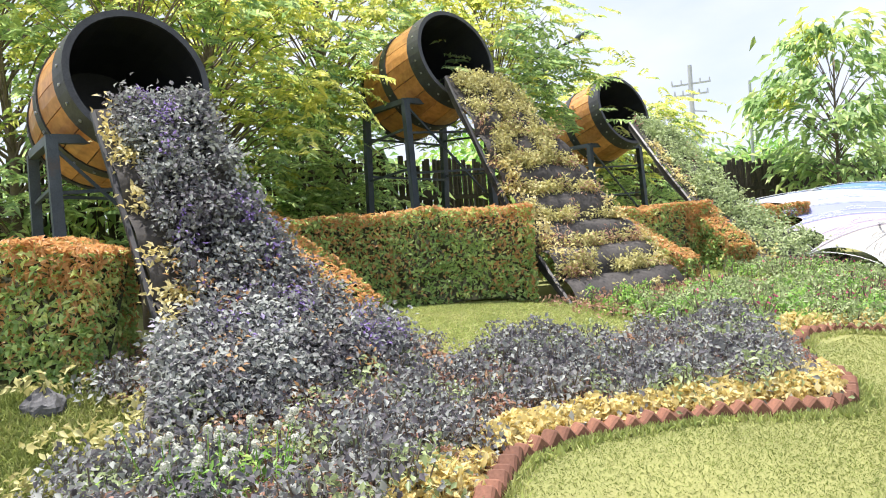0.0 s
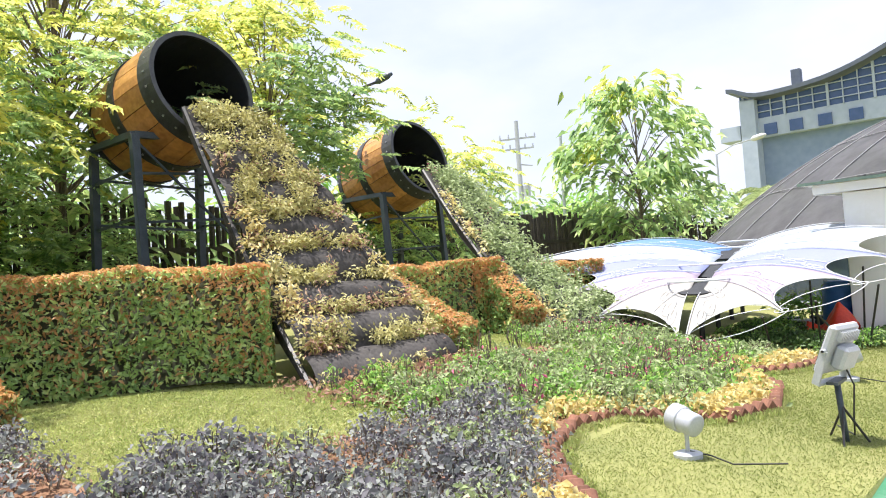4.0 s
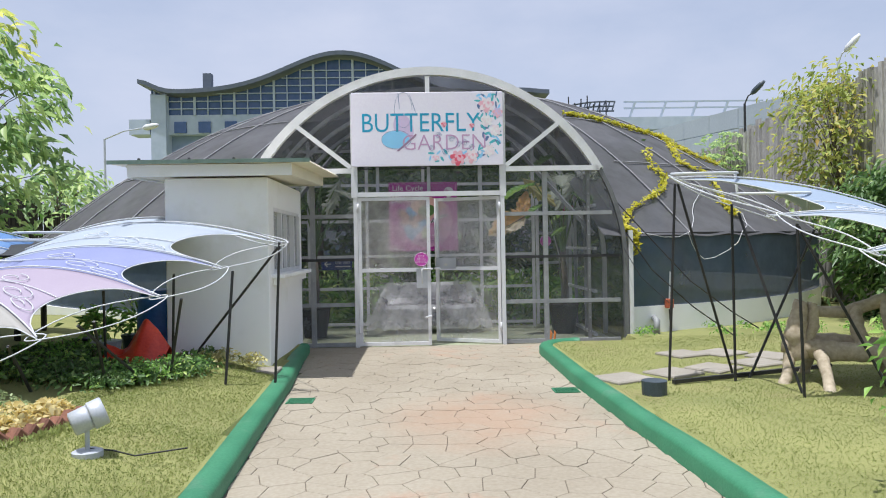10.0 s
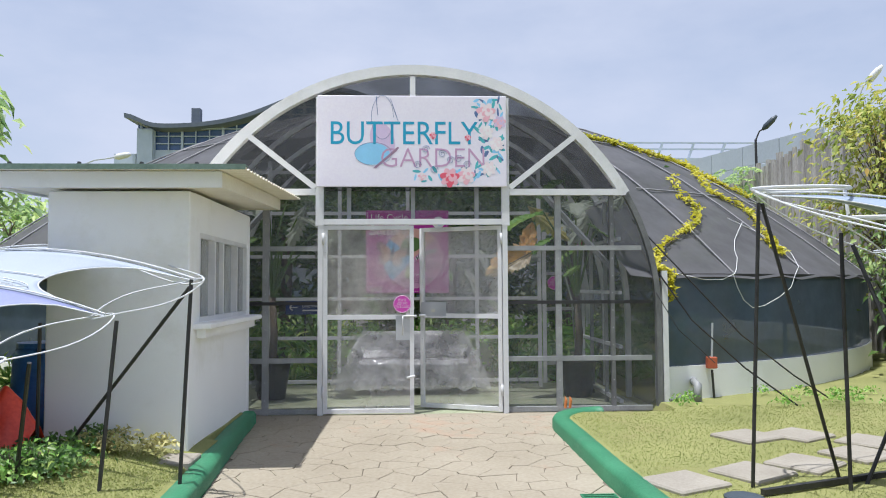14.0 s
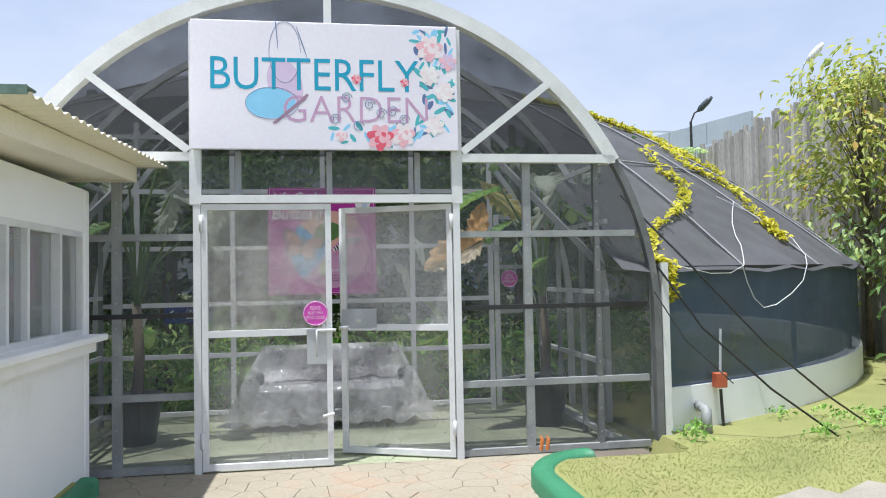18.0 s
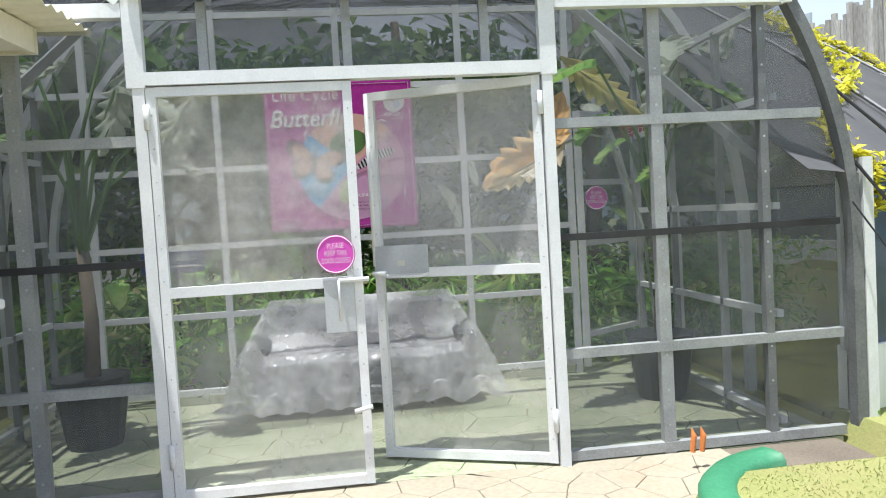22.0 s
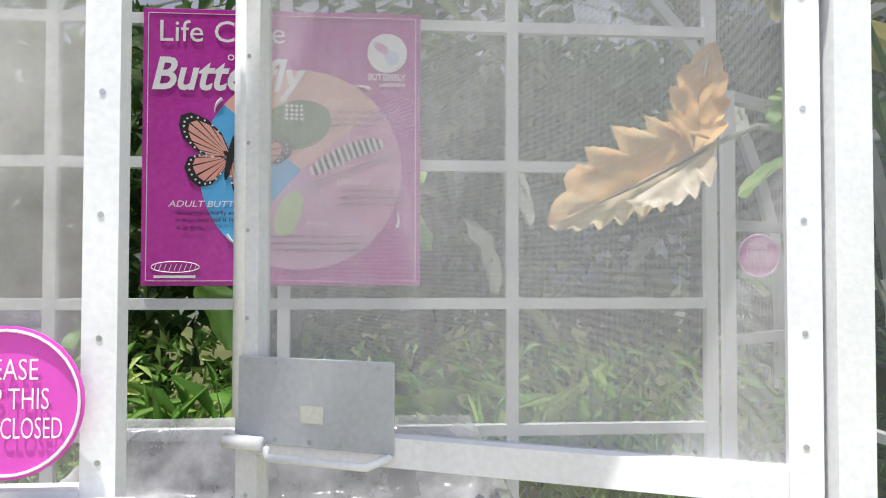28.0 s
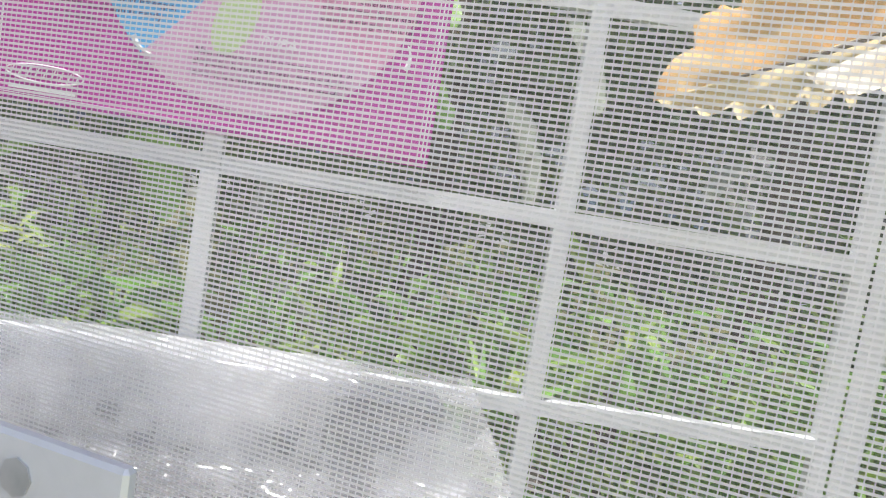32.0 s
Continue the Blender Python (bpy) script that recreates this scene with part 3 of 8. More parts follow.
for s in (-1, 1):
    stick("post", (s * 1.003, -0.01, 0), (s * 1.003, -0.01, 2.06), 0.055, 0.07, WHITE)
    stick("post_cover", (s * 1.012, -0.025, 2.042), (s * 1.012, -0.025, 3.45), 0.085, 0.05, WHITE)
    stick("header_beam", (s * 1.056, -0.02, 2.41), (s * 2.35, -0.02, 2.41), 0.068, 0.06, WHITE)
    stick("diagonal_brace", (s * 1.06, -0.03, 2.455), (s * 1.79, -0.03, 3.03), 0.06, 0.05, WHITE)
    for x in (1.597, 2.195):
        stick("upright", (s * x, 0.025, 0.0), (s * x, 0.025, 2.385), 0.066 if x < 2 else 0.045, 0.05, GREY_PAINT if x < 2 else LEG)
    for z, m in ((0.04, GREY_PAINT), (0.585, GREY_PAINT), (1.20, DARK_BAR), (1.795, GREY_PAINT)):
        edge = math.sqrt(ARC_R ** 2 - max(0, z - ARC_C) ** 2) - 0.12
        stick("crossbar", (s * 1.032, 0.02, z), (s * edge, 0.02, z), 0.052 if m is GREY_PAINT else 0.036, 0.045, m)
for s in (-1, 1):
    for x in (1.597, 2.195):
        for k in range(12):
            part("bar_screw", Bits().disc((s * x, -0.0005, 0.16 + 0.19 * k), 0.007, 8, (0, -1, 0), 0.004, 8), RIVET, house)
stick("lintel", (-0.968, -0.02, 2.083), (0.968, -0.02, 2.083), 0.062, 0.07, WHITE)
stick("crown_stub", (0, -0.02, 3.46), (0, -0.02, 3.69), 0.06, 0.05, WHITE)
for x in (-0.7, 0.0, 0.7):
    stick("fanlight_bar", (x, 0.03, 2.116), (x, 0.03, 2.46), 0.045, 0.04, GREY_PAINT)

# netting of the front, in panels
for s in (-1, 1):
    for x0, x1 in ((1.03, 1.597), (1.597, 2.195)):
        for z0, z1 in ((0.03, 0.585), (0.585, 1.20), (1.20, 1.795), (1.795, 2.40)):
            part("net_panel", Bits().grid(lambda u, v: (s * (x0 + (x1 - x0) * u), 0.056 + 0.008 * noise.noise(Vector((u * 3 + x0, v * 3, z0))), z0 + (z1 - z0) * v), 6, 6), NET_SIDE, house)
    b = Bits()

    def side_strip(u, v):
        z = 0.03 + 2.37 * v
        e = math.sqrt(ARC_R ** 2 - max(0, z - ARC_C) ** 2) - 0.06
        return (s * (2.195 + (e - 2.195) * u), 0.05, z)
    part("net_panel", b.grid(side_strip, 3, 20), NET_SIDE, house)

    def lunette(u, v):
        a = 0.0 + (HALF) * u
        top = arc_pt(a, ARC_R - 0.06, 0.06)
        return (s * top.x, 0.06, 2.43 + (top.z - 2.43) * v)
    part("net_panel", Bits().grid(lunette, 24, 6), NET_LUN, house)
part("net_panel", Bits().grid(lambda u, v: (-1.05 + 2.1 * u, 0.05, 2.11 + 0.34 * v), 8, 2), NET_SIDE, house)
# vault of the entrance
part("vault_net", Bits().grid(lambda u, v: tuple(arc_pt(-FOOT + 2 * FOOT * u, ARC_R - 0.005, 0.06 + 3.6 * v)), 48, 10), NET_VAULT, house, "dark netting stretched over the entrance vault", smooth=True)


def dome_z(r):
    return 1.49 + 3.5 * (1 - (r / DOME_R) ** 2.2)


roof_net = Bits()
N_A, N_R = 120, 22
pts = []
for j in range(N_R + 1):
    r = 0.2 + (DOME_R - 0.2 + 0.06) * j / N_R
    for i in range(N_A):
        a = 2 * math.pi * i / N_A
        sag = 0.05 * math.sin(a * 24) ** 2 * (r / DOME_R)
        x, y = DOME_C.x + r * math.sin(a), DOME_C.y - r * math.cos(a)
        pts.append((x, y, dome_z(min(r, DOME_R)) - sag + 0.03 * noise.noise(Vector((x * 0.8, y * 0.8, 3)))))
fs = []
for j in range(N_R):
    for i in range(N_A):
        q = (j * N_A + i, j * N_A + (i + 1) % N_A, (j + 1) * N_A + (i + 1) % N_A, (j + 1) * N_A + i)
        if all(abs(pts[k][0]) < 2.52 and pts[k][1] < 3.3 and pts[k][2] < 3.75 for k in q):
            continue
        fs.append(q)
roof_net.add(pts, fs)
part("roof_net", roof_net, NET_BLACK, house, "black shade netting stretched over the domed roof", smooth=True)
SEAM = surface("pale_net_seam", (0.20, 0.20, 0.21), (0.30, 0.30, 0.31), 0.9, scale=4, fine=50, bump=0.1)
for i in range(36):
    a = 2 * math.pi * (i + 0.5) / 36
    line = []
    for j in range(14):
        r = 0.6 + (DOME_R - 0.6) * j / 13
        line.append((DOME_C.x + r * math.sin(a), DOME_C.y - r * math.cos(a), dome_z(r) + 0.012))
    if abs(line[-1][0]) < 2.5 and line[-1][1] < 2:
        line = [p for p in line if p[2] > 3.7]
    if len(line) > 1 and line[-1][1] < 14:
        part("net_seam", Bits().tube(line, 0.014, 5), SEAM, house)
for r in (5.6, 7.2):
    line = [(DOME_C.x + r * math.sin(a), DOME_C.y - r * math.cos(a), dome_z(r) + 0.012) for a in [radians(d) for d in range(24, 337, 6)]]
    part("net_seam", Bits().tube(line, 0.012, 5), SEAM, house)
A0 = math.asin(2.66 / DOME_R)


def ring(name, mat, z0, z1, r0, r1, label):
    b = Bits()
    p, n = [], 96
    for i in range(n + 1):
        a = A0 + (2 * math.pi - 2 * A0) * i / n
        for r, z in ((r1, z0), (r1, z1), (r0, z1), (r0, z0)):
            p.append((DOME_C.x + r * math.sin(a), DOME_C.y - r * math.cos(a), z))
    f = [(i * 4 + k, i * 4 + (k + 1) % 4, i * 4 + 4 + (k + 1) % 4, i * 4 + 4 + k) for i in range(n) for k in range(4)]
    f += [(3, 2, 1, 0), (n * 4, n * 4 + 1, n * 4 + 2, n * 4 + 3)]
    return part(name, b.add(p, f), mat, house, label)


ring("plinth", WALL_WHITE, -0.1, 0.47, DOME_R - 0.14, DOME_R, "white painted low concrete plinth")
ring("eave_batten", DARK_BAR, 1.46, 1.51, DOME_R - 0.03, DOME_R + 0.02, "black eave batten")
b = Bits().grid(lambda u, v: (DOME_C.x + (DOME_R - 0.03) * math.sin(A0 + (2 * math.pi - 2 * A0) * u), DOME_C.y - (DOME_R - 0.03) * math.cos(A0 + (2 * math.pi - 2 * A0) * u), 0.46 + 1.02 * v), 96, 3)
part("wall_net", b, NET_WALL, house, "dark blue-black netting of the side wall", smooth=True)
for i in range(24):
    a = A0 + (2 * math.pi - 2 * A0) * i / 23
    x, y = DOME_C.x + (DOME_R - 0.09) * math.sin(a), DOME_C.y - (DOME_R - 0.09) * math.cos(a)
    part("wall_post", Bits().tube([(x, y, 0.45), (x, y, 1.48)], 0.025, 8), WHITE if i == 0 else GREY_PAINT, house)
stick("corner_post", (2.77, 0.0, -0.05), (2.77, 0.0, 1.54), 0.06, 0.06, WHITE)

# sign over the door
SIGN_W = surface("printed_sign_white", (0.74, 0.70, 0.81), (0.81, 0.785, 0.87), 0.4, scale=1.2, fine=50, bump=0)
sign = thing("sign", "white printed sign board reading BUTTERFLY GARDEN over the door", "sign", (0, -0.07, 2.46))
part("panel", Bits().box((-0.005, -0.075, 2.96), (2.06, 0.03, 1.0), bevel=0.006), SIGN_W, sign)


def plain(name, c, rough=0.5):
    return surface(name, tuple(a * 0.94 for a in c), tuple(min(1, a * 1.06) for a in c), rough, scale=6, fine=60, bump=0)


def text(name, words, at, size, mat, parent, width=None, spacing=1.0, bold=0.0, label="", rz=0.0, shear=0.0):
    """Raised flat lettering facing -y, its left end at at."""
    cu = bpy.data.curves.new(name, "FONT")
    cu.body, cu.size, cu.extrude, cu.offset, cu.space_character, cu.shear = words, size, 0.0004, bold, spacing, shear
    cu.align_x, cu.resolution_u = "LEFT", 3
    ob = new(name, cu)
    dg = bpy.context.evaluated_depsgraph_get()
    me = bpy.data.meshes.new_from_object(ob.evaluated_get(dg))
    bpy.data.objects.remove(ob)
    me.name = name
    xs = [v.co.x for v in me.vertices]
    k = width / (max(xs) - min(xs)) if width and xs else 1.0
    me.transform(Matrix.Translation(at) @ Matrix.Rotation(rz, 4, "Z") @ Matrix.Rotation(radians(90), 4, "X") @ Matrix.Diagonal((k, 1, 1, 1)) @ Matrix.Translation((-min(xs) if xs else 0, 0, 0)))
    me.materials.clear()
    me.materials.append(mat)
    o = new(name, me)
    if parent is not None:
        under(o, parent)
    return tagged(o, label)


TEAL = plain("teal_print", (0.012, 0.31, 0.50))
PINK = plain("rose_print", (0.52, 0.32, 0.50))
text("lettering", "BUTTERFLY", (-0.888, -0.0912, 2.925), 0.365, TEAL, sign, 1.60, bold=-0.0005, label="teal letters BUTTERFLY")
text("lettering", "GARDEN", (-0.345, -0.0912, 2.675), 0.305, PINK, sign, 1.125, bold=-0.003, label="rose letters GARDEN")

# ---- ticket booth ----
booth = thing("ticket_booth", "white painted ticket booth with a sliding window and flat roof", "booth", (-2.25, -1.3, 0), kind="structure")
BX0, BX1, BY0, BY1, BH = -2.78, -1.71, -2.35, -0.25, 2.12
part("wall_front", Bits().box(((BX0 + BX1) / 2, BY0 + 0.05, BH / 2), (BX1 - BX0, 0.10, BH), bevel=0.01), WALL_WHITE, booth)
part("wall_back", Bits().box(((BX0 + BX1) / 2, BY1 - 0.05, BH / 2), (BX1 - BX0, 0.10, BH), bevel=0.01), WALL_WHITE, booth)
part("wall_side", Bits().box((BX0 + 0.05, (BY0 + BY1) / 2, BH / 2), (0.10, BY1 - BY0 - 0.204, BH)), WALL_WHITE, booth)
WY = (BY0 + BY1) / 2
part("wall_window", Bits().box((BX1 - 0.055, WY, 0.55), (0.10, BY1 - BY0 - 0.204, 1.10)), WALL_WHITE, booth)
part("wall_window", Bits().box((BX1 - 0.055, WY, 1.97), (0.10, BY1 - BY0 - 0.204, 0.30)), WALL_WHITE, booth)
part("wall_window", Bits().box((BX1 - 0.055, BY0 + 0.19, 1.46), (0.10, 0.18, 0.72)), WALL_WHITE, booth)
part("wall_window", Bits().box((BX1 - 0.055, BY1 - 0.12, 1.46), (0.10, 0.03, 0.72)), WALL_WHITE, booth)
win = part("window_1", Bits().bar((BX1 - 0.04, BY0 + 0.28, 1.12), (BX1 - 0.04, BY1 - 0.135, 1.12), 0.06, 0.04), WHITE, booth, "white sliding window")
part("frame", Bits().bar((BX1 - 0.04, BY0 + 0.28, 1.80), (BX1 - 0.04, BY1 - 0.135, 1.80), 0.06, 0.04), WHITE, win)
mg, ng, lg, pg = node_mat("window_glass")
pg.inputs["Transmission Weight"].default_value, pg.inputs["Roughness"].default_value, pg.inputs["IOR"].default_value = 0.85, 0.03, 1.45
pg.inputs["Base Color"].default_value = (0.86, 0.89, 0.90, 1)
STILES = [BY0 + 0.31, -1.62, -1.34, -0.82, BY1 - 0.16]
for k, y in enumerate(STILES):
    part("stile", Bits().bar((BX1 - 0.035, y, 1.14), (BX1 - 0.035, y, 1.78), 0.035, 0.075 if k else 0.05, (1, 0, 0)), WHITE, win)
    if k < 4:
        y2 = STILES[k + 1]
        o = part("pane", Bits().box((BX1 - 0.055 + 0.02 * (k % 2), (y + y2) / 2, 1.46), (0.005, y2 - y, 0.66)), mg, win)
        o.visible_shadow = False
CURTAIN = net_mat("white_gauze_curtain", (0.80, 0.80, 0.78), 0.72, vary=0.2, through=0.5)
part("curtain", Bits().grid(lambda u, v: (BX1 - 0.16 + 0.02 * math.sin(u * 55) * (0.4 + 0.6 * v), BY0 + 0.3 + (BY1 - BY0 - 0.5) * u, 1.13 + 0.66 * v), 90, 6), CURTAIN, booth, "thin white gauze curtain", True)
part("window_sill", Bits().box((BX1 + 0.005, -1.24, 1.075), (0.25, 1.96, 0.045), bevel=0.008), WALL_WHITE, booth, "white counter sill")
part("sill_apron", Bits().box((BX1 + 0.035, -1.24, 1.015), (0.07, 1.82, 0.07)), WALL_WHITE, booth)
# the roof slopes up to its far eave
RZ = 0.035


def roof_z(y, z):
    return z + RZ * (y + 2.45)


for nm, x0, x1, ya, yb, za, zb, mt in (("soffit", -3.06, -1.46, -2.47, -0.13, 2.135, 2.155, GALV), ("fascia", -1.455, -1.43, -2.50, -0.10, 2.125, 2.245, GALV), ("fascia", -3.09, -3.065, -2.50, -0.10, 2.115, 2.245, WALL_WHITE), ("fascia", -3.09, -1.43, -2.535, -2.505, 2.125, 2.245, WALL_WHITE), ("fascia", -3.09, -1.43, -0.095, -0.065, 2.125, 2.245, GALV)):
    pts_ = [(x, y, roof_z(y, z)) for x in (x0, x1) for y in (ya, yb) for z in (za, zb)]
    part(nm, Bits().add(pts_, [(0, 1, 3, 2), (4, 6, 7, 5), (0, 4, 5, 1), (2, 3, 7, 6), (0, 2, 6, 4), (1, 5, 7, 3)]), mt, booth, "cream painted boards" if mt is GALV else "")
part("roof_sheet", Bits().grid(lambda u, v: (-3.24 + 2.0 * u, -2.60 + 2.72 * v, roof_z(-2.60 + 2.72 * v, 2.262) + 0.010 * math.sin(v * 2.72 / 0.115 * 2 * math.pi) + 0.006 * noise.noise(Vector((u * 3, v * 9, 4)))), 6, 220, 0.004), GALV, booth, "cream corrugated roof sheet")
part("roof_flashing", Bits().box((-2.24, -2.585, 2.275), (2.02, 0.10, 0.014), bevel=0.004).box((-2.24, -2.635, 2.262), (2.02, 0.008, 0.04)), surface("dull_green_flashing", (0.10, 0.16, 0.13), (0.18, 0.26, 0.22), 0.6, scale=4, fine=40, bump=0.1), booth)
for x in (-2.95, -2.45, -2.0, -1.6):
    part("roof_bolt", Bits().tube([(x, -2.58, 2.28), (x, -2.58, 2.305)], [0.02, 0.013], 8), DARK_BAR, booth)
part("step_slab", Bits().box((-1.78, -2.62, 0.13), (0.42, 0.3, 0.06), bevel=0.01), PAVER, booth)

# ---- door leaves ----


def leaf_frame(name, w, m, label):
    """A screened door leaf of white angle steel, hinged at its own origin; it runs along local x."""
    ob = thing(name, label, "door", kind="structure")
    ob.matrix_world = m

    def bar(nm, a, b, ww=0.045, hh=0.04, mat=WHITE):
        o = part(nm, Bits().bar(a, b, ww, hh, (0, 1, 0)), mat, None)
        o.parent = ob
        return o
    bar("stile", (0.022, 0, 0.02), (0.022, 0, 2.043))
    bar("stile", (w - 0.022, 0, 0.02), (w - 0.022, 0, 2.043))
    bar("rail", (0.045, 0, 0.045), (w - 0.045, 0, 0.045))
    bar("rail", (0.045, 0, 1.05), (w - 0.045, 0, 1.05), 0.05)
    bar("rail", (0.045, 0, 2.022), (w - 0.045, 0, 2.022))
    for x in (0.022, w - 0.022):
        for z in [0.15 + 0.16 * k for k in range(12)]:
            o = part("screw", Bits().disc((x, -0.0209, z), 0.0042, 8, (0, -1, 0), 0.0012, 8), RIVET, None)
            o.parent = ob
    return ob


def sheet_on(ob, nm, w, z0, z1, mat, y=0.012):
    o = part(nm, Bits().grid(lambda u, v: (0.04 + (w - 0.08) * u, y + 0.006 * noise.noise(Vector((u * 3, v * 3, z0))), z0 + (z1 - z0) * v), 8, 8), mat, None, "white sheet, insect screen and added haze layer")
    o.parent = ob
    return o


W1, W2 = 0.978, 0.962
door_l = leaf_frame("door_1", W1, Matrix.Translation((-0.972, -0.02, 0)), "closed white steel door leaf with insect screen")
sheet_on(door_l, "screen", W1, 0.05, 1.08, NET_WHITE)
sheet_on(door_l, "screen", W1, 1.08, 2.02, NET_LEAF)
ANG = math.atan2(0.375, -0.873)
door_r = leaf_frame("door_2", W2, Matrix.Translation((0.972, -0.01, 0)) @ Matrix.Rotation(ANG, 4, "Z") @ Matrix.Diagonal((1, -1, 1, 1)), "white steel door leaf with insect screen standing ajar")
sheet_on(door_r, "screen", W2, 0.05, 1.08, NET_WHITE)
# Added see-through sheet: a haze that lowers the contrast behind the threads.
NET_HAZE = net_mat("thin_haze_sheet", (0.80, 0.79, 0.80), 0.15, vary=0.05, through=0.45)
sheet_on(door_r, "screen_film", W2, 1.08, 2.01, NET_HAZE, 0.016)
# the close screen, thread by thread
THREAD = net_mat("white_screen_thread", (0.82, 0.81, 0.82), 0.72, vary=0.06, through=0.45)
scr = Bits()
px_, pz_, tw = 0.0019, 0.0014, 0.0003
x = 0.045
while x < W2 - 0.045:
    scr.add([(x, 0.012, 1.075), (x + tw, 0.012, 1.075), (x + tw, 0.012, 2.012), (x, 0.012, 2.012)], [(0, 1, 2, 3)])
    x += px_
z = 1.075
while z < 2.012:
    scr.add([(0.045, 0.0116, z), (W2 - 0.045, 0.0116, z), (W2 - 0.045, 0.0116, z + tw * 2.2), (0.045, 0.0116, z + tw * 2.2)], [(0, 1, 2, 3)])
    z += pz_
o = tagged(part("screen_thread", scr, THREAD, None, "white woven insect screen"), kind="stuff")
o.parent = door_r


def on(ob, nm, bits, mat, label="", smooth=False):
    o = part(nm, bits, mat, None, label, smooth)
    o.parent = ob
    return o


pl = on(door_r, "lock_plate", Bits().box((W2 - 0.158, -0.024, 1.125), (0.312, 0.004, 0.155), bevel=0.001), ALU, "grey metal lock plate")
for dx in (0.02, 0.09, 0.15, 0.22, 0.28):
    for dz in (-0.068, 0.068):
        o = part("screw", Bits().disc((W2 - 0.305 + dx, -0.0265, 1.125 + dz), 0.0045, 8, (0, -1, 0), 0.002, 8), RIVET, None)
        o.parent = pl
on(door_r, "tape", Bits().box((W2 - 0.16, -0.0275, 1.105), (0.045, 0.0012, 0.03)), surface("yellowed_tape", (0.52, 0.52, 0.46), (0.62, 0.62, 0.55), 0.4, scale=20, fine=80, bump=0.1))
on(door_r, "bolt_barrel", Bits().tube([(W2 + 0.005, -0.045, 1.052), (W2 - 0.07, -0.045, 1.052)], 0.013, 10), WHITE, "white bolt barrel", True)
on(door_r, "bolt_handle", Bits().tube([(W2 - 0.08, -0.045, 1.045), (W2 - 0.09, -0.06, 1.033), (W2 - 0.28, -0.06, 1.033), (W2 - 0.31, -0.03, 1.045)], 0.007, 8), WHITE, "white bent bolt handle", True)
on(door_r, "edge_tube", Bits().tube([(W2 - 0.004, -0.012, 1.09), (W2 - 0.004, -0.012, 2.04)], 0.015, 10), WHITE, "", True)
on(door_l, "lock_plate", Bits().box((W1 - 0.12, -0.024, 0.93), (0.15, 0.004, 0.26), bevel=0.001), ALU, "grey metal lock plate")
on(door_l, "bolt_barrel", Bits().tube([(W1 - 0.12, -0.04, 1.06), (W1 + 0.03, -0.04, 1.06)], 0.012, 10), WHITE, "white bolt barrel", True)
on(door_l, "bolt_handle", Bits().tube([(W1 - 0.12, -0.045, 1.06), (W1 - 0.12, -0.06, 1.02), (W1 - 0.12, -0.05, 0.86)], 0.007, 8), WHITE, "white bolt handle", True)
on(door_l, "foot_bolt", Bits().tube([(W1 - 0.08, -0.05, 0.40), (W1 + 0.01, -0.05, 0.42)], 0.012, 8), WHITE, "white foot bolt", True)
for ob, w in ((door_l, W1), (door_r, W2)):
    for z in (0.25, 1.9):
        on(ob, "hinge", Bits().tube([(0.0, -0.03, z - 0.06), (0.0, -0.03, z + 0.06)], 0.014, 10), WHITE, "white hinge", True)

PRINT_W = plain("white_print", (0.80, 0.78, 0.80))


def sticker(parent_at, r, label, words):
    """A round magenta notice, its face to -y."""
    ob = thing("door_notice", label, "sticker", parent_at)
    c = Vector(parent_at)
    part("disc", Bits().disc(c, r, 1, (0, -1, 0), 0.002, 40), plain("bright_magenta_vinyl", (0.62, 0.07, 0.46)), ob)
    part("ring", Bits().tube([c + Vector((r * 0.94 * math.cos(a), -0.002, r * 0.94 * math.sin(a))) for a in [2 * math.pi * k / 40 for k in range(40)]], r * 0.02, 4, closed=True), PRINT_W, ob)
    for k, wd in enumerate(words):
        width = r * (0.84, 1.12, 1.46)[k]
        text("lettering", wd, (c.x - width / 2, c.y - 0.003, c.z + r * (0.30, -0.08, -0.46)[k]), r * 0.40, PRINT_W, ob, width, bold=-r * 0.004)
    return ob


sticker((-0.12, -0.062, 1.192), 0.096, "round magenta notice reading PLEASE KEEP THIS DOOR CLOSED", ("PLEASE", "KEEP THIS", "DOOR CLOSED"))
single("notice_backing", Bits().box((-0.12, -0.0515, 1.19), (0.10, 0.017, 0.10)), WHITE, "white backing behind the round door notice", "backing")

# ---- inside the entrance ----
part_ob = thing("inner_partition", "white steel grid partition inside the entrance", "partition", (0, 2.065, 0), kind="structure")
PY = 2.065
for x in (-1.95, -1.0, -0.07, 0.878, 1.74):
    part("upright", Bits().bar((x, PY, 0.0), (x, PY, 3.1), 0.05, 0.04, (0, 1, 0)), WHITE, part_ob)
for z in (0.10, 0.686, 1.215, 1.793, 2.385, 2.95):
    part("crossbar", Bits().bar((-2.3, PY + 0.004, z), (1.74, PY + 0.004, z), 0.045, 0.04, (0, 1, 0)), WHITE, part_ob)
side = thing("inner_door", "white steel framed inner door standing open", "door", (1.78, 2.0, 0), kind="structure")
D0, D1 = Vector((1.80, 2.02, 0)), Vector((2.42, 2.42, 0))
for p in (D0, D1):
    part("stile", Bits().bar(p + Vector((0, 0, 0.06)), p + Vector((0, 0, 2.12)), 0.05, 0.04, (0, 1, 0)), WHITE, side)
for z in (0.32, 1.06, 1.55, 2.1):
    part("rail", Bits().bar(D0 + Vector((0, 0, z)), D1 + Vector((0, 0, z)), 0.045, 0.045), WHITE, side)
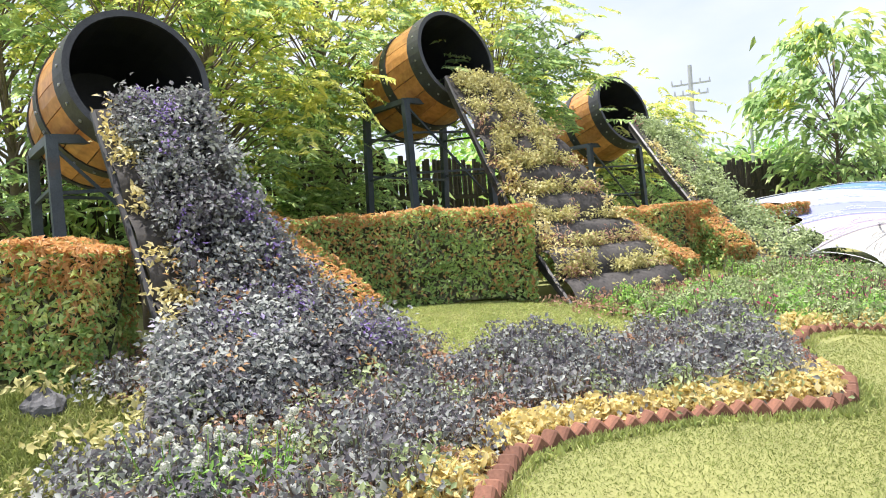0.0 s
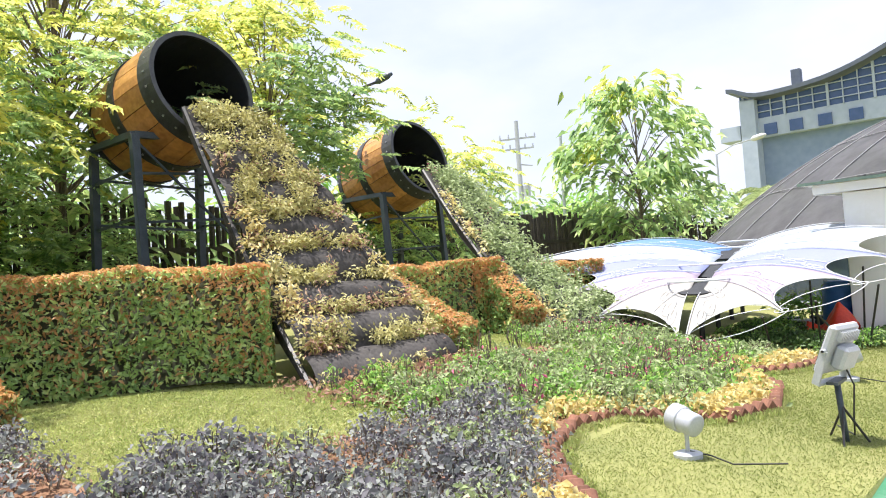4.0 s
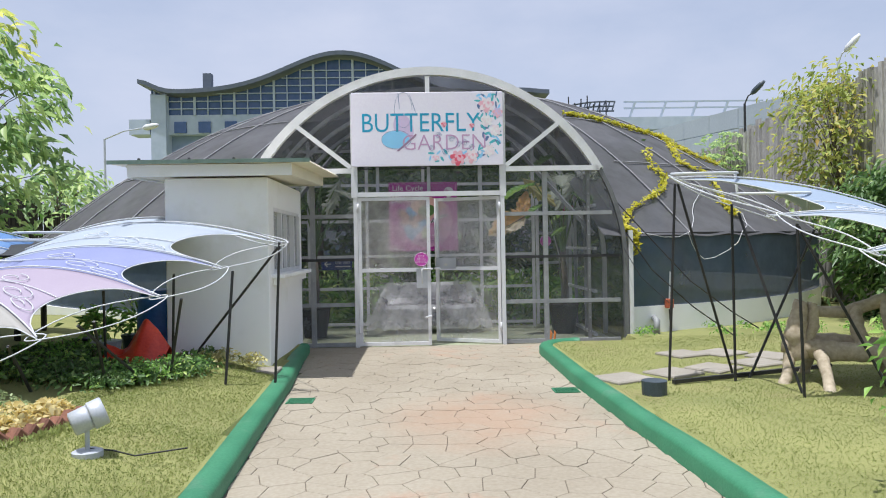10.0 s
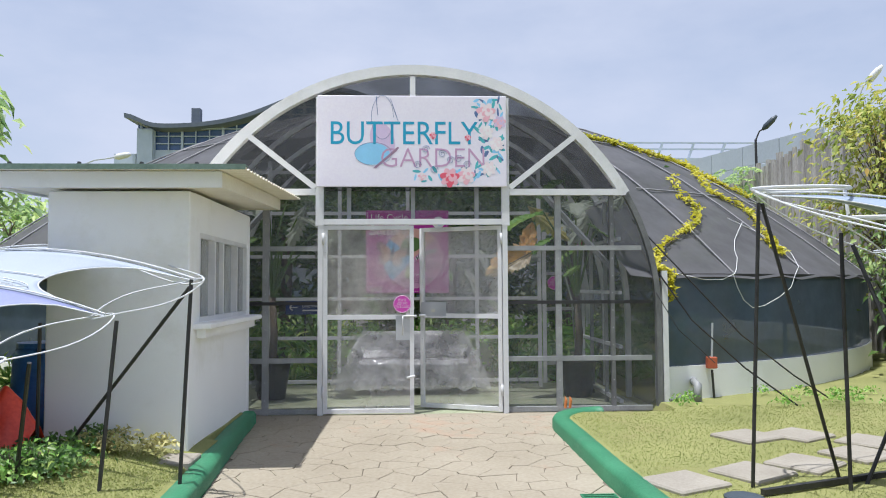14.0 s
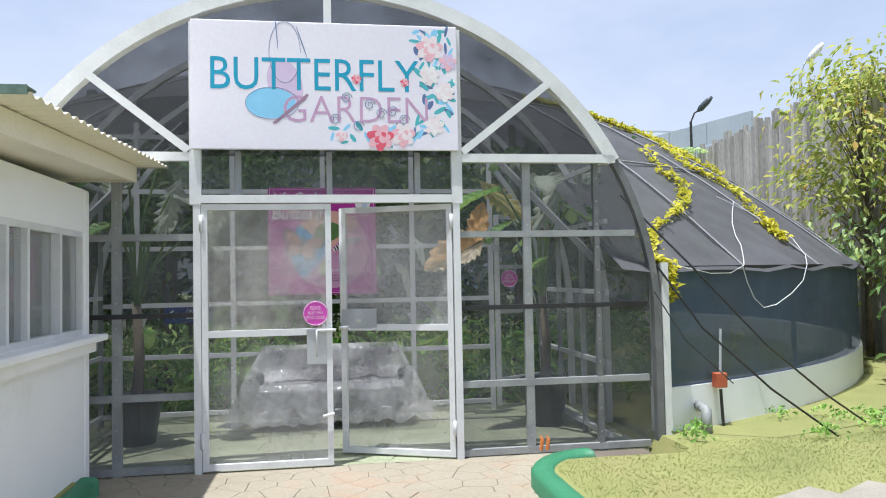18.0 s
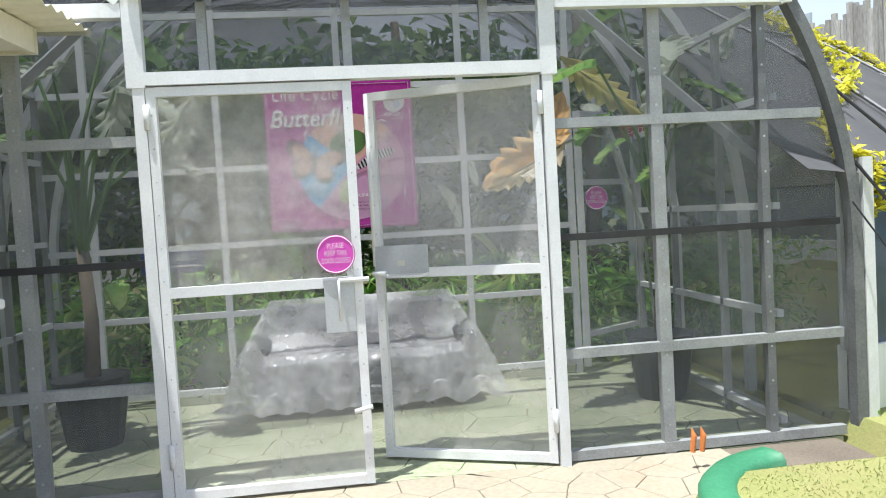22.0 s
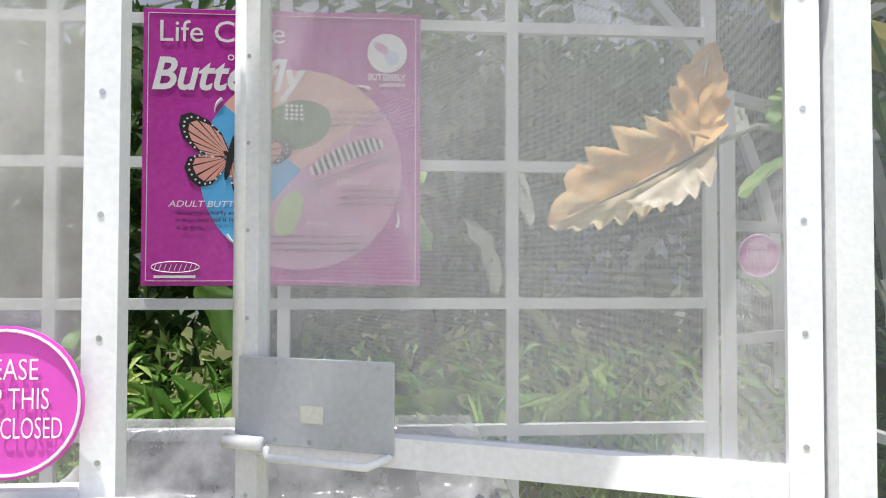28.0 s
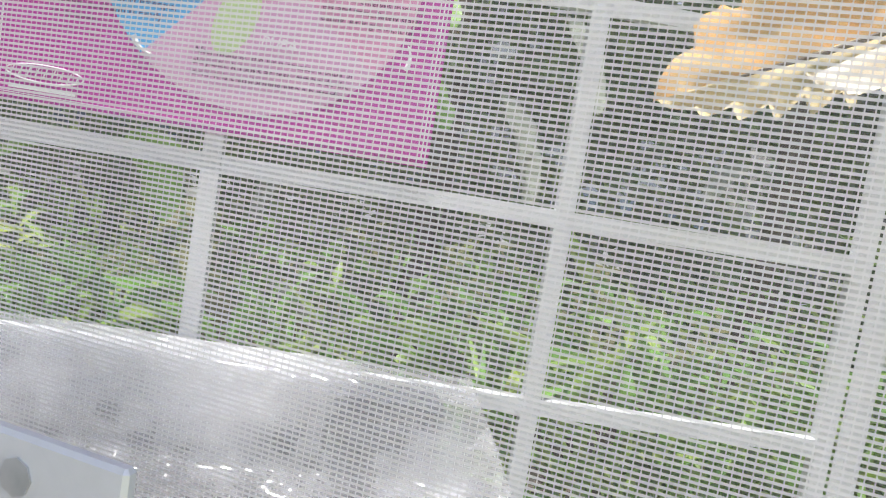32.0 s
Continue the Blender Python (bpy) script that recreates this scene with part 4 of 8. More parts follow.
for s in (-1, 1):
    q = thing("side_frame", "white steel side frame of the entrance vault", "frame", (s * 2.3, 1, 0), kind="structure")
    for y in (0.7, 1.4, 2.06):
        part("upright", Bits().bar((s * 2.3, y, 0.0), (s * 2.3, y, 2.4), 0.04, 0.04, (1, 0, 0)), GREY_PAINT, q)
    for z in (0.1, 0.7, 1.3, 1.9, 2.4):
        part("crossbar", Bits().bar((s * 2.3, 0.08, z), (s * 2.3, 2.06, z), 0.04, 0.04), WHITE, q)
    part("vault_brace", Bits().bar((s * 2.28, 0.1, 1.5), (s * 1.3, 1.1, 2.9), 0.05, 0.05), GREY_PAINT, q)
sticker((1.94, 2.03, 1.42), 0.095, "round magenta notice on the inner door", ("PLEASE", "KEEP THIS", "DOOR CLOSED"))
SIGN_BLUE = plain("navy_sign_print", (0.03, 0.06, 0.22))
ow = thing("direction_sign", "dark blue sign with an arrow reading ONE WAY on a post", "sign", (-1.61, 3.0, 0))
part("panel", Bits().box((-1.615, 3.0, 1.08), (0.54, 0.012, 0.21), bevel=0.003), SIGN_BLUE, ow)
text("lettering", "ONE WAY", (-1.64, 2.9925, 1.075), 0.085, PRINT_W, ow, 0.26)
part("print_bar", Bits().box((-1.51, 2.992, 1.035), (0.26, 0.001, 0.018)), PRINT_W, ow)
part("arrow", Bits().bar((-1.83, 2.992, 1.08), (-1.71, 2.992, 1.08), 0.014, 0.003, (0, 1, 0)).bar((-1.83, 2.992, 1.08), (-1.78, 2.992, 1.125), 0.014, 0.003, (0, 1, 0)).bar((-1.83, 2.992, 1.08), (-1.78, 2.992, 1.035), 0.014, 0.003, (0, 1, 0)), PRINT_W, ow)
part("post", Bits().tube([(-1.6, 3.02, -0.05), (-1.6, 3.02, 1.0)], 0.014, 8), DARK_BAR, ow)
ex = thing("exit_sign", "small red sign reading EXIT", "sign", (1.55, 2.0, 1.9))
part("panel", Bits().box((2.3, 2.05, 1.95), (0.24, 0.01, 0.10)), plain("red_sign_print", (0.42, 0.03, 0.09)), ex)
text("lettering", "EXIT", (2.22, 2.043, 1.925), 0.07, PRINT_W, ex, 0.16)

# ---- poster ----
poster = thing("poster", "magenta poster on the life cycle of the butterfly", "poster", (-0.075, 2.03, 1.29))
X0, X1, Z0, Z1, PYY = -0.637, 0.488, 1.29, 2.42, 2.03


def flat(nm, pts, mat, layer, parent=poster, label="", y0=2.03):
    """A flat printed shape, layer by layer in front of the board."""
    y = y0 - 0.001 * layer
    n = len(pts)
    v = [(x, y, z) for x, z in pts] + [(x, y + 0.0008, z) for x, z in pts]
    f = [tuple(range(n)), tuple(range(2 * n - 1, n - 1, -1))] + [(i, (i + 1) % n, (i + 1) % n + n, i + n) for i in range(n)]
    return part(nm, Bits().add(v, f), mat, parent, label)


def pie(c, r, a0, a1, n=24, inner=True):
    p = [(c[0] + r * math.cos(a0 + (a1 - a0) * k / n), c[1] + r * math.sin(a0 + (a1 - a0) * k / n)) for k in range(n + 1)]
    return p + [c] if inner else p


def oval(c, rx, rz, rot=0.0, n=24):
    return [(c[0] + rx * math.cos(a) * math.cos(rot) - rz * math.sin(a) * math.sin(rot), c[1] + rx * math.cos(a) * math.sin(rot) + rz * math.sin(a) * math.cos(rot)) for a in [2 * math.pi * k / n for k in range(n)]]


part("board", Bits().box(((X0 + X1) / 2, PYY + 0.008, (Z0 + Z1) / 2), (X1 - X0, 0.014, Z1 - Z0), bevel=0.002), surface("glossy_magenta_print", (0.40, 0.02, 0.28), (0.52, 0.045, 0.38), 0.25, scale=1.5, fine=40, bump=0), poster)
for a, b in (((X0 + .02, Z0 + .02), (X1 - .02, Z0 + .02)), ((X0 + .02, Z1 - .02), (X1 - .02, Z1 - .02)), ((X0 + .02, Z0 + .02), (X0 + .02, Z1 - .02)), ((X1 - .02, Z0 + .02), (X1 - .02, Z1 - .02))):
    part("border_line", Bits().bar((a[0], PYY, a[1]), (b[0], PYY, b[1]), 0.003, 0.002), PRINT_W, poster)
CC = (0.0, 1.765)
PEACH, LILAC = plain("peach_print", (0.74, 0.42, 0.36)), plain("lilac_print", (0.64, 0.34, 0.55))
SKY_P, ROSE_P = plain("sky_blue_print", (0.10, 0.42, 0.78)), plain("rose_print_b", (0.66, 0.28, 0.48))
flat("sector", pie(CC, 0.41, radians(40), radians(140)), PEACH, 1)
flat("sector", pie(CC, 0.41, radians(140), radians(228)), SKY_P, 1)
flat("sector", pie(CC, 0.41, radians(228), radians(320)), LILAC, 1)
flat("sector", pie(CC, 0.41, radians(320), radians(400)), ROSE_P, 1)
GREENP, PALEG, BLK = plain("leaf_green_print", (0.10, 0.20, 0.05)), plain("pale_green_print", (0.50, 0.62, 0.32)), plain("black_print", (0.012, 0.010, 0.012))
SALMON = plain("salmon_print", (0.72, 0.33, 0.28))
flat("egg_leaf", oval((-0.02, 1.95), 0.145, 0.10, 0.25), GREENP, 2)
for k in range(16):
    flat("egg_dot", oval((-0.06 + 0.02 * (k % 4), 1.975 + 0.018 * (k // 4)), 0.007, 0.007, 0, 8), PRINT_W, 3)
flat("pupa_shape", oval((-0.05, 1.585), 0.05, 0.10, -0.35), PALEG, 2)
for k in range(25):
    t = k / 24
    flat("caterpillar_stripe", oval((0.045 + 0.28 * t, 1.76 + 0.115 * t + 0.02 * math.sin(t * 3)), 0.009, 0.036 - 0.016 * abs(2 * t - 1) ** 3, 0.35, 12), BLK if k % 2 else PRINT_W, 3)
part("twig_line", Bits().bar((0.02, PYY - 0.002, 1.70), (0.38, PYY - 0.002, 1.84), 0.005, 0.002), BARK, poster)


FORE = [(0, 0.01), (0.06, 0.085), (0.13, 0.125), (0.20, 0.135), (0.235, 0.112), (0.232, 0.07), (0.20, 0.025), (0.15, -0.008), (0.09, -0.02), (0.03, -0.015)]
HIND = [(0, -0.01), (0.06, -0.02), (0.12, -0.022), (0.162, -0.045), (0.168, -0.09), (0.135, -0.132), (0.09, -0.152), (0.045, -0.13), (0.015, -0.07)]
BC = (-0.285, 1.815)


def on_wing(x, z, s, rot=-0.25):
    x = x * s
    return BC[0] + x * math.cos(rot) - z * math.sin(rot), BC[1] + x * math.sin(rot) + z * math.cos(rot)


WING_ROSE = plain("wing_rose_print", (0.72, 0.36, 0.30))
for s in (-1, 1):
    for base in (HIND, FORE):
        w = [on_wing(x, z, s) for x, z in base]
        flat("butterfly_wing", w if s > 0 else w[::-1], BLK, 3)
        for j in range(1, len(base) - 1):
            (xa, za), (xb, zb) = base[j], base[j + 1]
            quad = [on_wing(xa * a + xb * b, za * a + zb * b, s) for a, b in ((0.14 * 0.9, 0.14 * 0.1), (0.82 * 0.9, 0.82 * 0.1), (0.82 * 0.1, 0.82 * 0.9), (0.14 * 0.1, 0.14 * 0.9))]
            flat("wing_cell", quad if s < 0 else quad[::-1], SALMON if base is HIND else WING_ROSE, 4)
            for f_ in (0.3, 0.75):
                flat("wing_spot", oval(on_wing((xa + (xb - xa) * f_) * 0.91, (za + (zb - za) * f_) * 0.91, s), 0.0045, 0.0045, 0, 6), PRINT_W, 4.5)
flat("butterfly_body", oval(BC, 0.014, 0.10, -0.2, 14), BLK, 5)
text("lettering", "Life Cycle", (-0.57, PYY - 0.003, 2.285), 0.125, PRINT_W, poster, 0.50)
text("lettering", "of the", (-0.30, PYY - 0.003, 2.21), 0.055, PRINT_W, poster, 0.13)
text("lettering", "Butterfly", (-0.60, PYY - 0.003, 2.09), 0.185, PRINT_W, poster, 0.62, bold=0.004, shear=0.25)
for wd, x, z, w in (("EGG", 0.095, 2.03, 0.07), ("LARVAE", 0.145, 1.705, 0.135), ("PUPA", 0.02, 1.53, 0.09), ("ADULT BUTTERFLY", -0.53, 1.61, 0.38)):
    text("lettering", wd, (x, PYY - 0.004, z), 0.036, PRINT_W, poster, w, shear=0.2)
INK = plain("dark_ink", (0.10, 0.02, 0.09))
for wd, x, z, w in (("The female butterfly lays", 0.095, 2.0, 0.25), ("its egg on the food plant", 0.095, 1.972, 0.245), ("needed for the larvae.", 0.095, 1.944, 0.215), ("The larva emerges from the", 0.16, 1.675, 0.26), ("egg and immediately starts", 0.16, 1.647, 0.255), ("eating. As it grows, it m", 0.16, 1.619, 0.235),
                   ("When the butterfly emerges,", -0.50, 1.578, 0.30), ("it dries itself and is ready", -0.50, 1.549, 0.27), ("to fly away.", -0.50, 1.52, 0.11), ("After molting, the larva creates a pupa or", -0.145, 1.485, 0.41), ("chrysalis. It looks at rest, but inside the", -0.145, 1.457, 0.40), ("larva, it is transforming into a butterfly.", -0.145, 1.429, 0.39)):
    text("lettering", wd, (x, PYY - 0.004, z), 0.024, INK, poster, w)
flat("round_mark", oval((0.35, 2.255), 0.082, 0.082, 0, 32), PRINT_W, 2)
flat("mark_shape", oval((0.325, 2.275), 0.035, 0.018, -0.6), plain("mark_rose", (0.62, 0.30, 0.5)), 3)
flat("mark_shape", oval((0.37, 2.235), 0.03, 0.03), plain("mark_blue", (0.55, 0.62, 0.8)), 3)
text("lettering", "BUTTERFLY", (0.272, PYY - 0.003, 2.142), 0.038, PRINT_W, poster, 0.155, bold=0.001)
flat("mark_bar", [(0.318, 2.115), (0.425, 2.115), (0.425, 2.13), (0.318, 2.13)], plain("mark_pale", (0.66, 0.40, 0.58)), 2)
for k in range(9):
    part("mark_line", Bits().bar((-0.585 + 0.02 * k, PYY - 0.002, 1.352), (-0.575 + 0.02 * k, PYY - 0.002, 1.378), 0.003, 0.002), PRINT_W, poster)
part("mark_oval", Bits().tube([(x, PYY - 0.002, z) for x, z in oval((-0.50, 1.366), 0.095, 0.022)], 0.0018, 4, closed=True), PRINT_W, poster)
flat("mark_bar", [(-0.585, 1.322), (-0.42, 1.322), (-0.42, 1.332), (-0.585, 1.332)], PRINT_W, 2)
for a0, c in ((50, (0.24, 2.055)), (-30, (0.34, 1.56)), (200, (-0.24, 1.52)), (120, (-0.29, 2.0))):
    part("arrow", Bits().tube([(c[0] + 0.06 * math.cos(radians(a0 + 8 * k)), PYY - 0.003, c[1] + 0.06 * math.sin(radians(a0 + 8 * k))) for k in range(9)], [0.008, 0.007, 0.007, 0.006, 0.005, 0.004, 0.003, 0.003, 0.002], 5), PRINT_W, poster)

def spiral_xz(c, r, n=22):
    return [(c[0] + r * (1 - 0.8 * k / n) * math.cos(0.5 * k), -0.0912, c[1] + r * (1 - 0.8 * k / n) * math.sin(0.5 * k)) for k in range(n)]


# ---- flowers and shapes printed on the sign ----
SY = -0.0902
rs = random.Random(12)
SIGN_PLUM = plain("sign_plum", (0.32, 0.20, 0.30))
SIGN_SKY, SIGN_LIL, SIGN_PINK, SIGN_RED, SIGN_TEAL, SIGN_NAVY, SIGN_PALE = (plain(nm, c) for nm, c in (("sign_sky", (0.26, 0.58, 0.85)), ("sign_lilac", (0.62, 0.50, 0.70)), ("sign_pink", (0.78, 0.44, 0.52)), ("sign_red", (0.70, 0.10, 0.16)), ("sign_teal", (0.08, 0.42, 0.48)), ("sign_navy", (0.10, 0.16, 0.34)), ("sign_pale", (0.80, 0.70, 0.74))))
flat("print_disc", oval((-0.44, 2.82), 0.19, 0.12), SIGN_SKY, 1, sign, y0=SY)
flat("print_disc", oval((-0.33, 2.97), 0.13, 0.20, 0.3), SIGN_LIL, 0.5, sign, y0=SY)
part("print_line", Bits().tube([(x, SY - 0.0005, z) for x, z in oval((-0.33, 3.22), 0.12, 0.24)][:24], 0.002, 4), SIGN_NAVY, sign)
part("print_line", Bits().tube([(x, SY - 0.0005, z) for x, z in oval((-0.43, 2.82), 0.20, 0.125)], 0.002, 4, closed=True), SIGN_NAVY, sign)


flat("print_body", [(-0.43, 2.665), (-0.20, 2.865), (-0.165, 2.90), (-0.15, 2.885), (-0.175, 2.85), (-0.40, 2.66)], SIGN_PLUM, 1.5, sign, y0=SY)
flat("print_stroke", oval((-0.39, 3.36), 0.004, 0.13, 0.08, 10), SIGN_NAVY, 1.5, sign, y0=SY)
flat("print_stroke", oval((-0.20, 3.30), 0.004, 0.14, 0.32, 10), SIGN_NAVY, 1.5, sign, y0=SY)


def print_flower(c, r, mats, n=7):
    for ring_, k in ((1.0, n), (0.66, n - 2), (0.36, 4)):
        for j in range(k):
            a = 2 * math.pi * j / k + ring_ * 2
            flat("petal", oval((c[0] + r * 0.5 * ring_ * math.cos(a), c[1] + r * 0.5 * ring_ * math.sin(a)), r * 0.42 * (0.5 + ring_ * 0.5), r * 0.30 * (0.5 + ring_ * 0.5), a, 12), mats[(j + k) % len(mats)], 2.2 - ring_ + 0.03 * j, sign, y0=SY - 0.001)


for c, r, m in (((0.80, 3.28), 0.12, (SIGN_PINK, SIGN_PALE)), ((0.95, 3.17), 0.08, (SIGN_PINK, SIGN_LIL)), ((0.80, 3.06), 0.09, (SIGN_PALE, PRINT_W)), ((0.92, 2.93), 0.09, (PRINT_W, SIGN_PALE)), ((0.40, 2.56), 0.12, (SIGN_RED, SIGN_PINK)), ((0.58, 2.58), 0.11, (SIGN_PINK, SIGN_PALE)), ((0.10, 2.57), 0.05, (SIGN_PINK, SIGN_PALE)), ((0.83, 2.66), 0.09, (PRINT_W, SIGN_PALE)), ((0.60, 3.0), 0.04, (SIGN_RED, SIGN_PINK)), ((0.22, 3.02), 0.045, (SIGN_RED, SIGN_PINK))):
    print_flower(c, r, m)
for k in range(84):
    t = rs.uniform(0, 1)
    c = (rs.uniform(0.68, 1.0), rs.uniform(2.55, 3.43)) if t < 0.7 else (rs.uniform(0.02, 0.8), rs.uniform(2.51, 2.66))
    flat("printed_leaf", oval(c, rs.uniform(0.03, 0.06), rs.uniform(0.010, 0.02), rs.uniform(0, 3.1), 10), (SIGN_TEAL, SIGN_NAVY, SIGN_TEAL, SIGN_SKY)[k % 4], 0.2 + 0.004 * k, sign, y0=SY)
for k in range(7):
    c = (0.05 + 0.09 * k, 2.70 + 0.06 * math.sin(k * 2.1) + (0.12 if k % 2 else 0))
    part("print_line", Bits().tube([tuple(p) for p in spiral_xz(c, 0.045)], 0.0022, 4), SIGN_NAVY, sign)

# ---- bench under plastic ----
bench = thing("covered_bench", "dark bench wrapped in crumpled clear plastic sheet", "bench", (0, 1.6, 0))
DARKB = surface("dark_grey_upholstery", (0.05, 0.055, 0.065), (0.10, 0.105, 0.12), 0.8, scale=4, fine=50, bump=0.2)
part("seat", Bits().box((0.0, 1.60, 0.27), (1.36, 0.50, 0.28), bevel=0.03), DARKB, bench)
part("backrest", Bits().box((0.0, 1.88, 0.54), (1.24, 0.08, 0.40), bevel=0.03), DARKB, bench)
for s in (-1, 1):
    part("arm", Bits().box((s * 0.72, 1.62, 0.34), (0.12, 0.52, 0.40), bevel=0.03), DARKB, bench)


def drape(u, v):
    """The sheet over the back, taut along its top, over seat and arms, ragged near the floor."""
    prof = [(1.18, 0.10), (1.23, 0.22), (1.26, 0.40), (1.32, 0.45), (1.60, 0.46), (1.76, 0.54), (1.84, 0.75), (1.89, 0.785), (1.95, 0.77), (1.99, 0.45), (2.0, 0.05)]
    k = v * (len(prof) - 1)
    i = min(int(k), len(prof) - 2)
    t = k - i
    y = prof[i][0] * (1 - t) + prof[i + 1][0] * t
    z = prof[i][1] * (1 - t) + prof[i + 1][1] * t
    q = u * 2 - 1
    x = q * 0.98
    arm = smooth01((abs(q) - 0.68) / 0.08)
    if 0.4 < z < 0.62 and y < 1.9:
        z += arm * 0.12
    z = min(z, 0.08 + 0.80 * ((1 - abs(q)) / 0.36) ** 0.8)
    if v < 0.1:
        z += 0.07 * noise.noise(Vector((x * 7, 0, 3)))
    m = 1.0 if z < 0.74 else 0.2
    n = 0.028 * noise.noise(Vector((x * 4, y * 5, z * 4))) + 0.022 * abs(noise.noise(Vector((x * 11, y * 6, z * 4)))) + 0.012 * abs(noise.noise(Vector((x * 17 + y * 6, y * 13, z * 13)))) + 0.008 * noise.noise(Vector((x * 30, y * 24, z * 24)))
    return (x, y - abs(n) * 0.9 * m, max(0.008, z + n * 0.7 * m))


part("plastic_sheet", Bits().grid(drape, 130, 110), FILM, bench, "crumpled clear plastic sheet", True)


def big_leaf(base, tip, width, mat, seed, lobes=7, curl=0.12, side=None):
    """One large leaf with a cut margin: midrib from base to tip, blades bent up along it."""
    b = Bits()
    base, tip = Vector(base), Vector(tip)
    d = tip - base
    L = d.length
    s = Vector(side).normalized() if side else d.cross(Vector((0, 0, 1))).normalized()
    s = (s - d.normalized() * s.dot(d.normalized())).normalized()
    n = s.cross(d.normalized())
    N, M = 36, 6
    pts = []
    for i in range(N + 1):
        t = i / N
        prof = math.sin(math.pi * min(1, 0.06 + 0.94 * t) ** 0.75) ** 0.8
        cut = 1 - 0.32 * abs(math.sin(t * math.pi * lobes)) ** 3
        c = base + d * t - n * curl * L * (t - 0.5) ** 2 * 1.5
        for j in range(-M, M + 1):
            q = j / M
            w = width * prof * (cut if abs(q) > 0.6 else 1)
            pts.append(c + s * q * w + n * (abs(q) ** 1.5 * width * 0.3) + d * (abs(q) * 0.10) + n * 0.02 * noise.noise(Vector((t * 6, q * 4, seed))))
    k = 2 * M + 1
    f = [(i * k + j, i * k + j + 1, (i + 1) * k + j + 1, (i + 1) * k + j) for i in range(N) for j in range(2 * M)]
    return b.add(pts, f)


dry = thing("dry_leaf", "large curled dry orange and cream leaf hanging by its stalk", "leaf", (1.3, 1.72, 1.7))
DRY = surface("dry_orange_leaf_skin", (0.62, 0.47, 0.24), (0.95, 0.49, 0.15), 0.85, scale=5, fine=26, bump=0.12, stain=(0.70, 0.52, 0.30), depth=0.004)
DRY_TAN = surface("dry_tan_leaf_skin", (0.56, 0.50, 0.30), (0.84, 0.66, 0.38), 0.85, scale=6, fine=30, bump=0.12, stain=(0.66, 0.60, 0.44), depth=0.003)
DRY_PALE = surface("cream_leaf_underside", (0.62, 0.52, 0.38), (0.78, 0.70, 0.55), 0.6, scale=5, fine=30, bump=0.25, stain=(0.70, 0.52, 0.30), depth=0.003)


def half_blade(base, tip, side, width, teeth, sharp, fold, lift):
    """Half of a toothed leaf: from the midrib out to one side, with pointed lobes that lean to the tip."""
    base, tip, side = Vector(base), Vector(tip), Vector(side)
    d = tip - base
    side = (side - d.normalized() * side.dot(d.normalized())).normalized()
    nrm = side.cross(d.normalized())
    if nrm.y > 0:
        nrm = -nrm
    N, M = teeth * 14, 10
    pts = []
    for i in range(N + 1):
        t = i / N
        w = width * math.sin(math.pi * (0.10 + 0.90 * t) ** 0.8) ** 0.7 * (1 + 0.06 * noise.noise(Vector((t * 5, width, 1))))
        saw = (t * teeth) % 1
        w *= 1 - sharp * (1 - saw) ** 1.3 * (0.7 + 0.6 * abs(noise.noise(Vector((int(t * teeth) * 1.7, fold, 2)))))
        w *= 1 - 0.10 * sharp * abs(math.sin(t * teeth * 9.4)) - 0.05 * noise.noise(Vector((t * teeth * 5, fold, 8)))
        for j in range(M + 1):
            q = j / M
            vein = 0.003 * math.cos(2 * math.pi * (t - 0.12 * q) * teeth)
            p = base + d * (t + 0.16 * q * (0.4 + sharp)) + side * w * q
            p += nrm * (lift * q ** 1.6 + vein * q + 0.03 * noise.noise(Vector((t * 4, q * 2, fold))) + 0.006 * q * q * math.sin(t * teeth * 6.28 + 2))
            p += nrm * 0.10 * (t - 0.5) ** 2
            pts.append(p)
    k = M + 1
    return Bits().add(pts, [(i * k + j, i * k + j + 1, (i + 1) * k + j + 1, (i + 1) * k + j) for i in range(N) for j in range(M)])


JOINT_P, TIP_P = (1.60, 1.68, 1.84), (1.04, 1.76, 1.56)
part("upper_blade", half_blade(JOINT_P, TIP_P, (-0.45, 0.0, 1.0), 0.25, 5, 0.40, 1, -0.03), DRY, dry, "orange and olive toothed half", True)
part("lower_blade", half_blade(JOINT_P, TIP_P, (0.35, 0.0, -1.0), 0.15, 8, 0.42, 2, 0.02), DRY_TAN, dry, "tan and olive toothed half", True)
part("curled_edge", half_blade((1.56, 1.64, 1.80), (1.26, 1.66, 1.62), (0.40, -0.2, -1.0), 0.13, 5, 0.34, 6, 0.05), DRY_PALE, dry, "cream curled edge", True)
part("top_lobe", half_blade((1.50, 1.69, 1.80), (1.58, 1.73, 2.18), (1.0, 0.0, -0.1), 0.12, 4, 0.3, 3, 0.03), DRY, dry, "tan upright lobe", True)
part("top_lobe", half_blade((1.50, 1.69, 1.80), (1.58, 1.73, 2.18), (-1.0, 0.0, 0.1), 0.14, 4, 0.3, 4, 0.02), DRY, dry, "tan upright lobe", True)
part("midrib", Bits().tube([JOINT_P, (1.30, 1.68, 1.68), TIP_P], [0.008, 0.006, 0.002], 6), BARK, dry)
part("stalk", Bits().tube([JOINT_P, (1.74, 1.64, 1.90), (1.90, 1.55, 1.85), (2.02, 1.3, 1.2), (2.05, 1.2, 0.42)], 0.011, 8), L_PALE, dry)


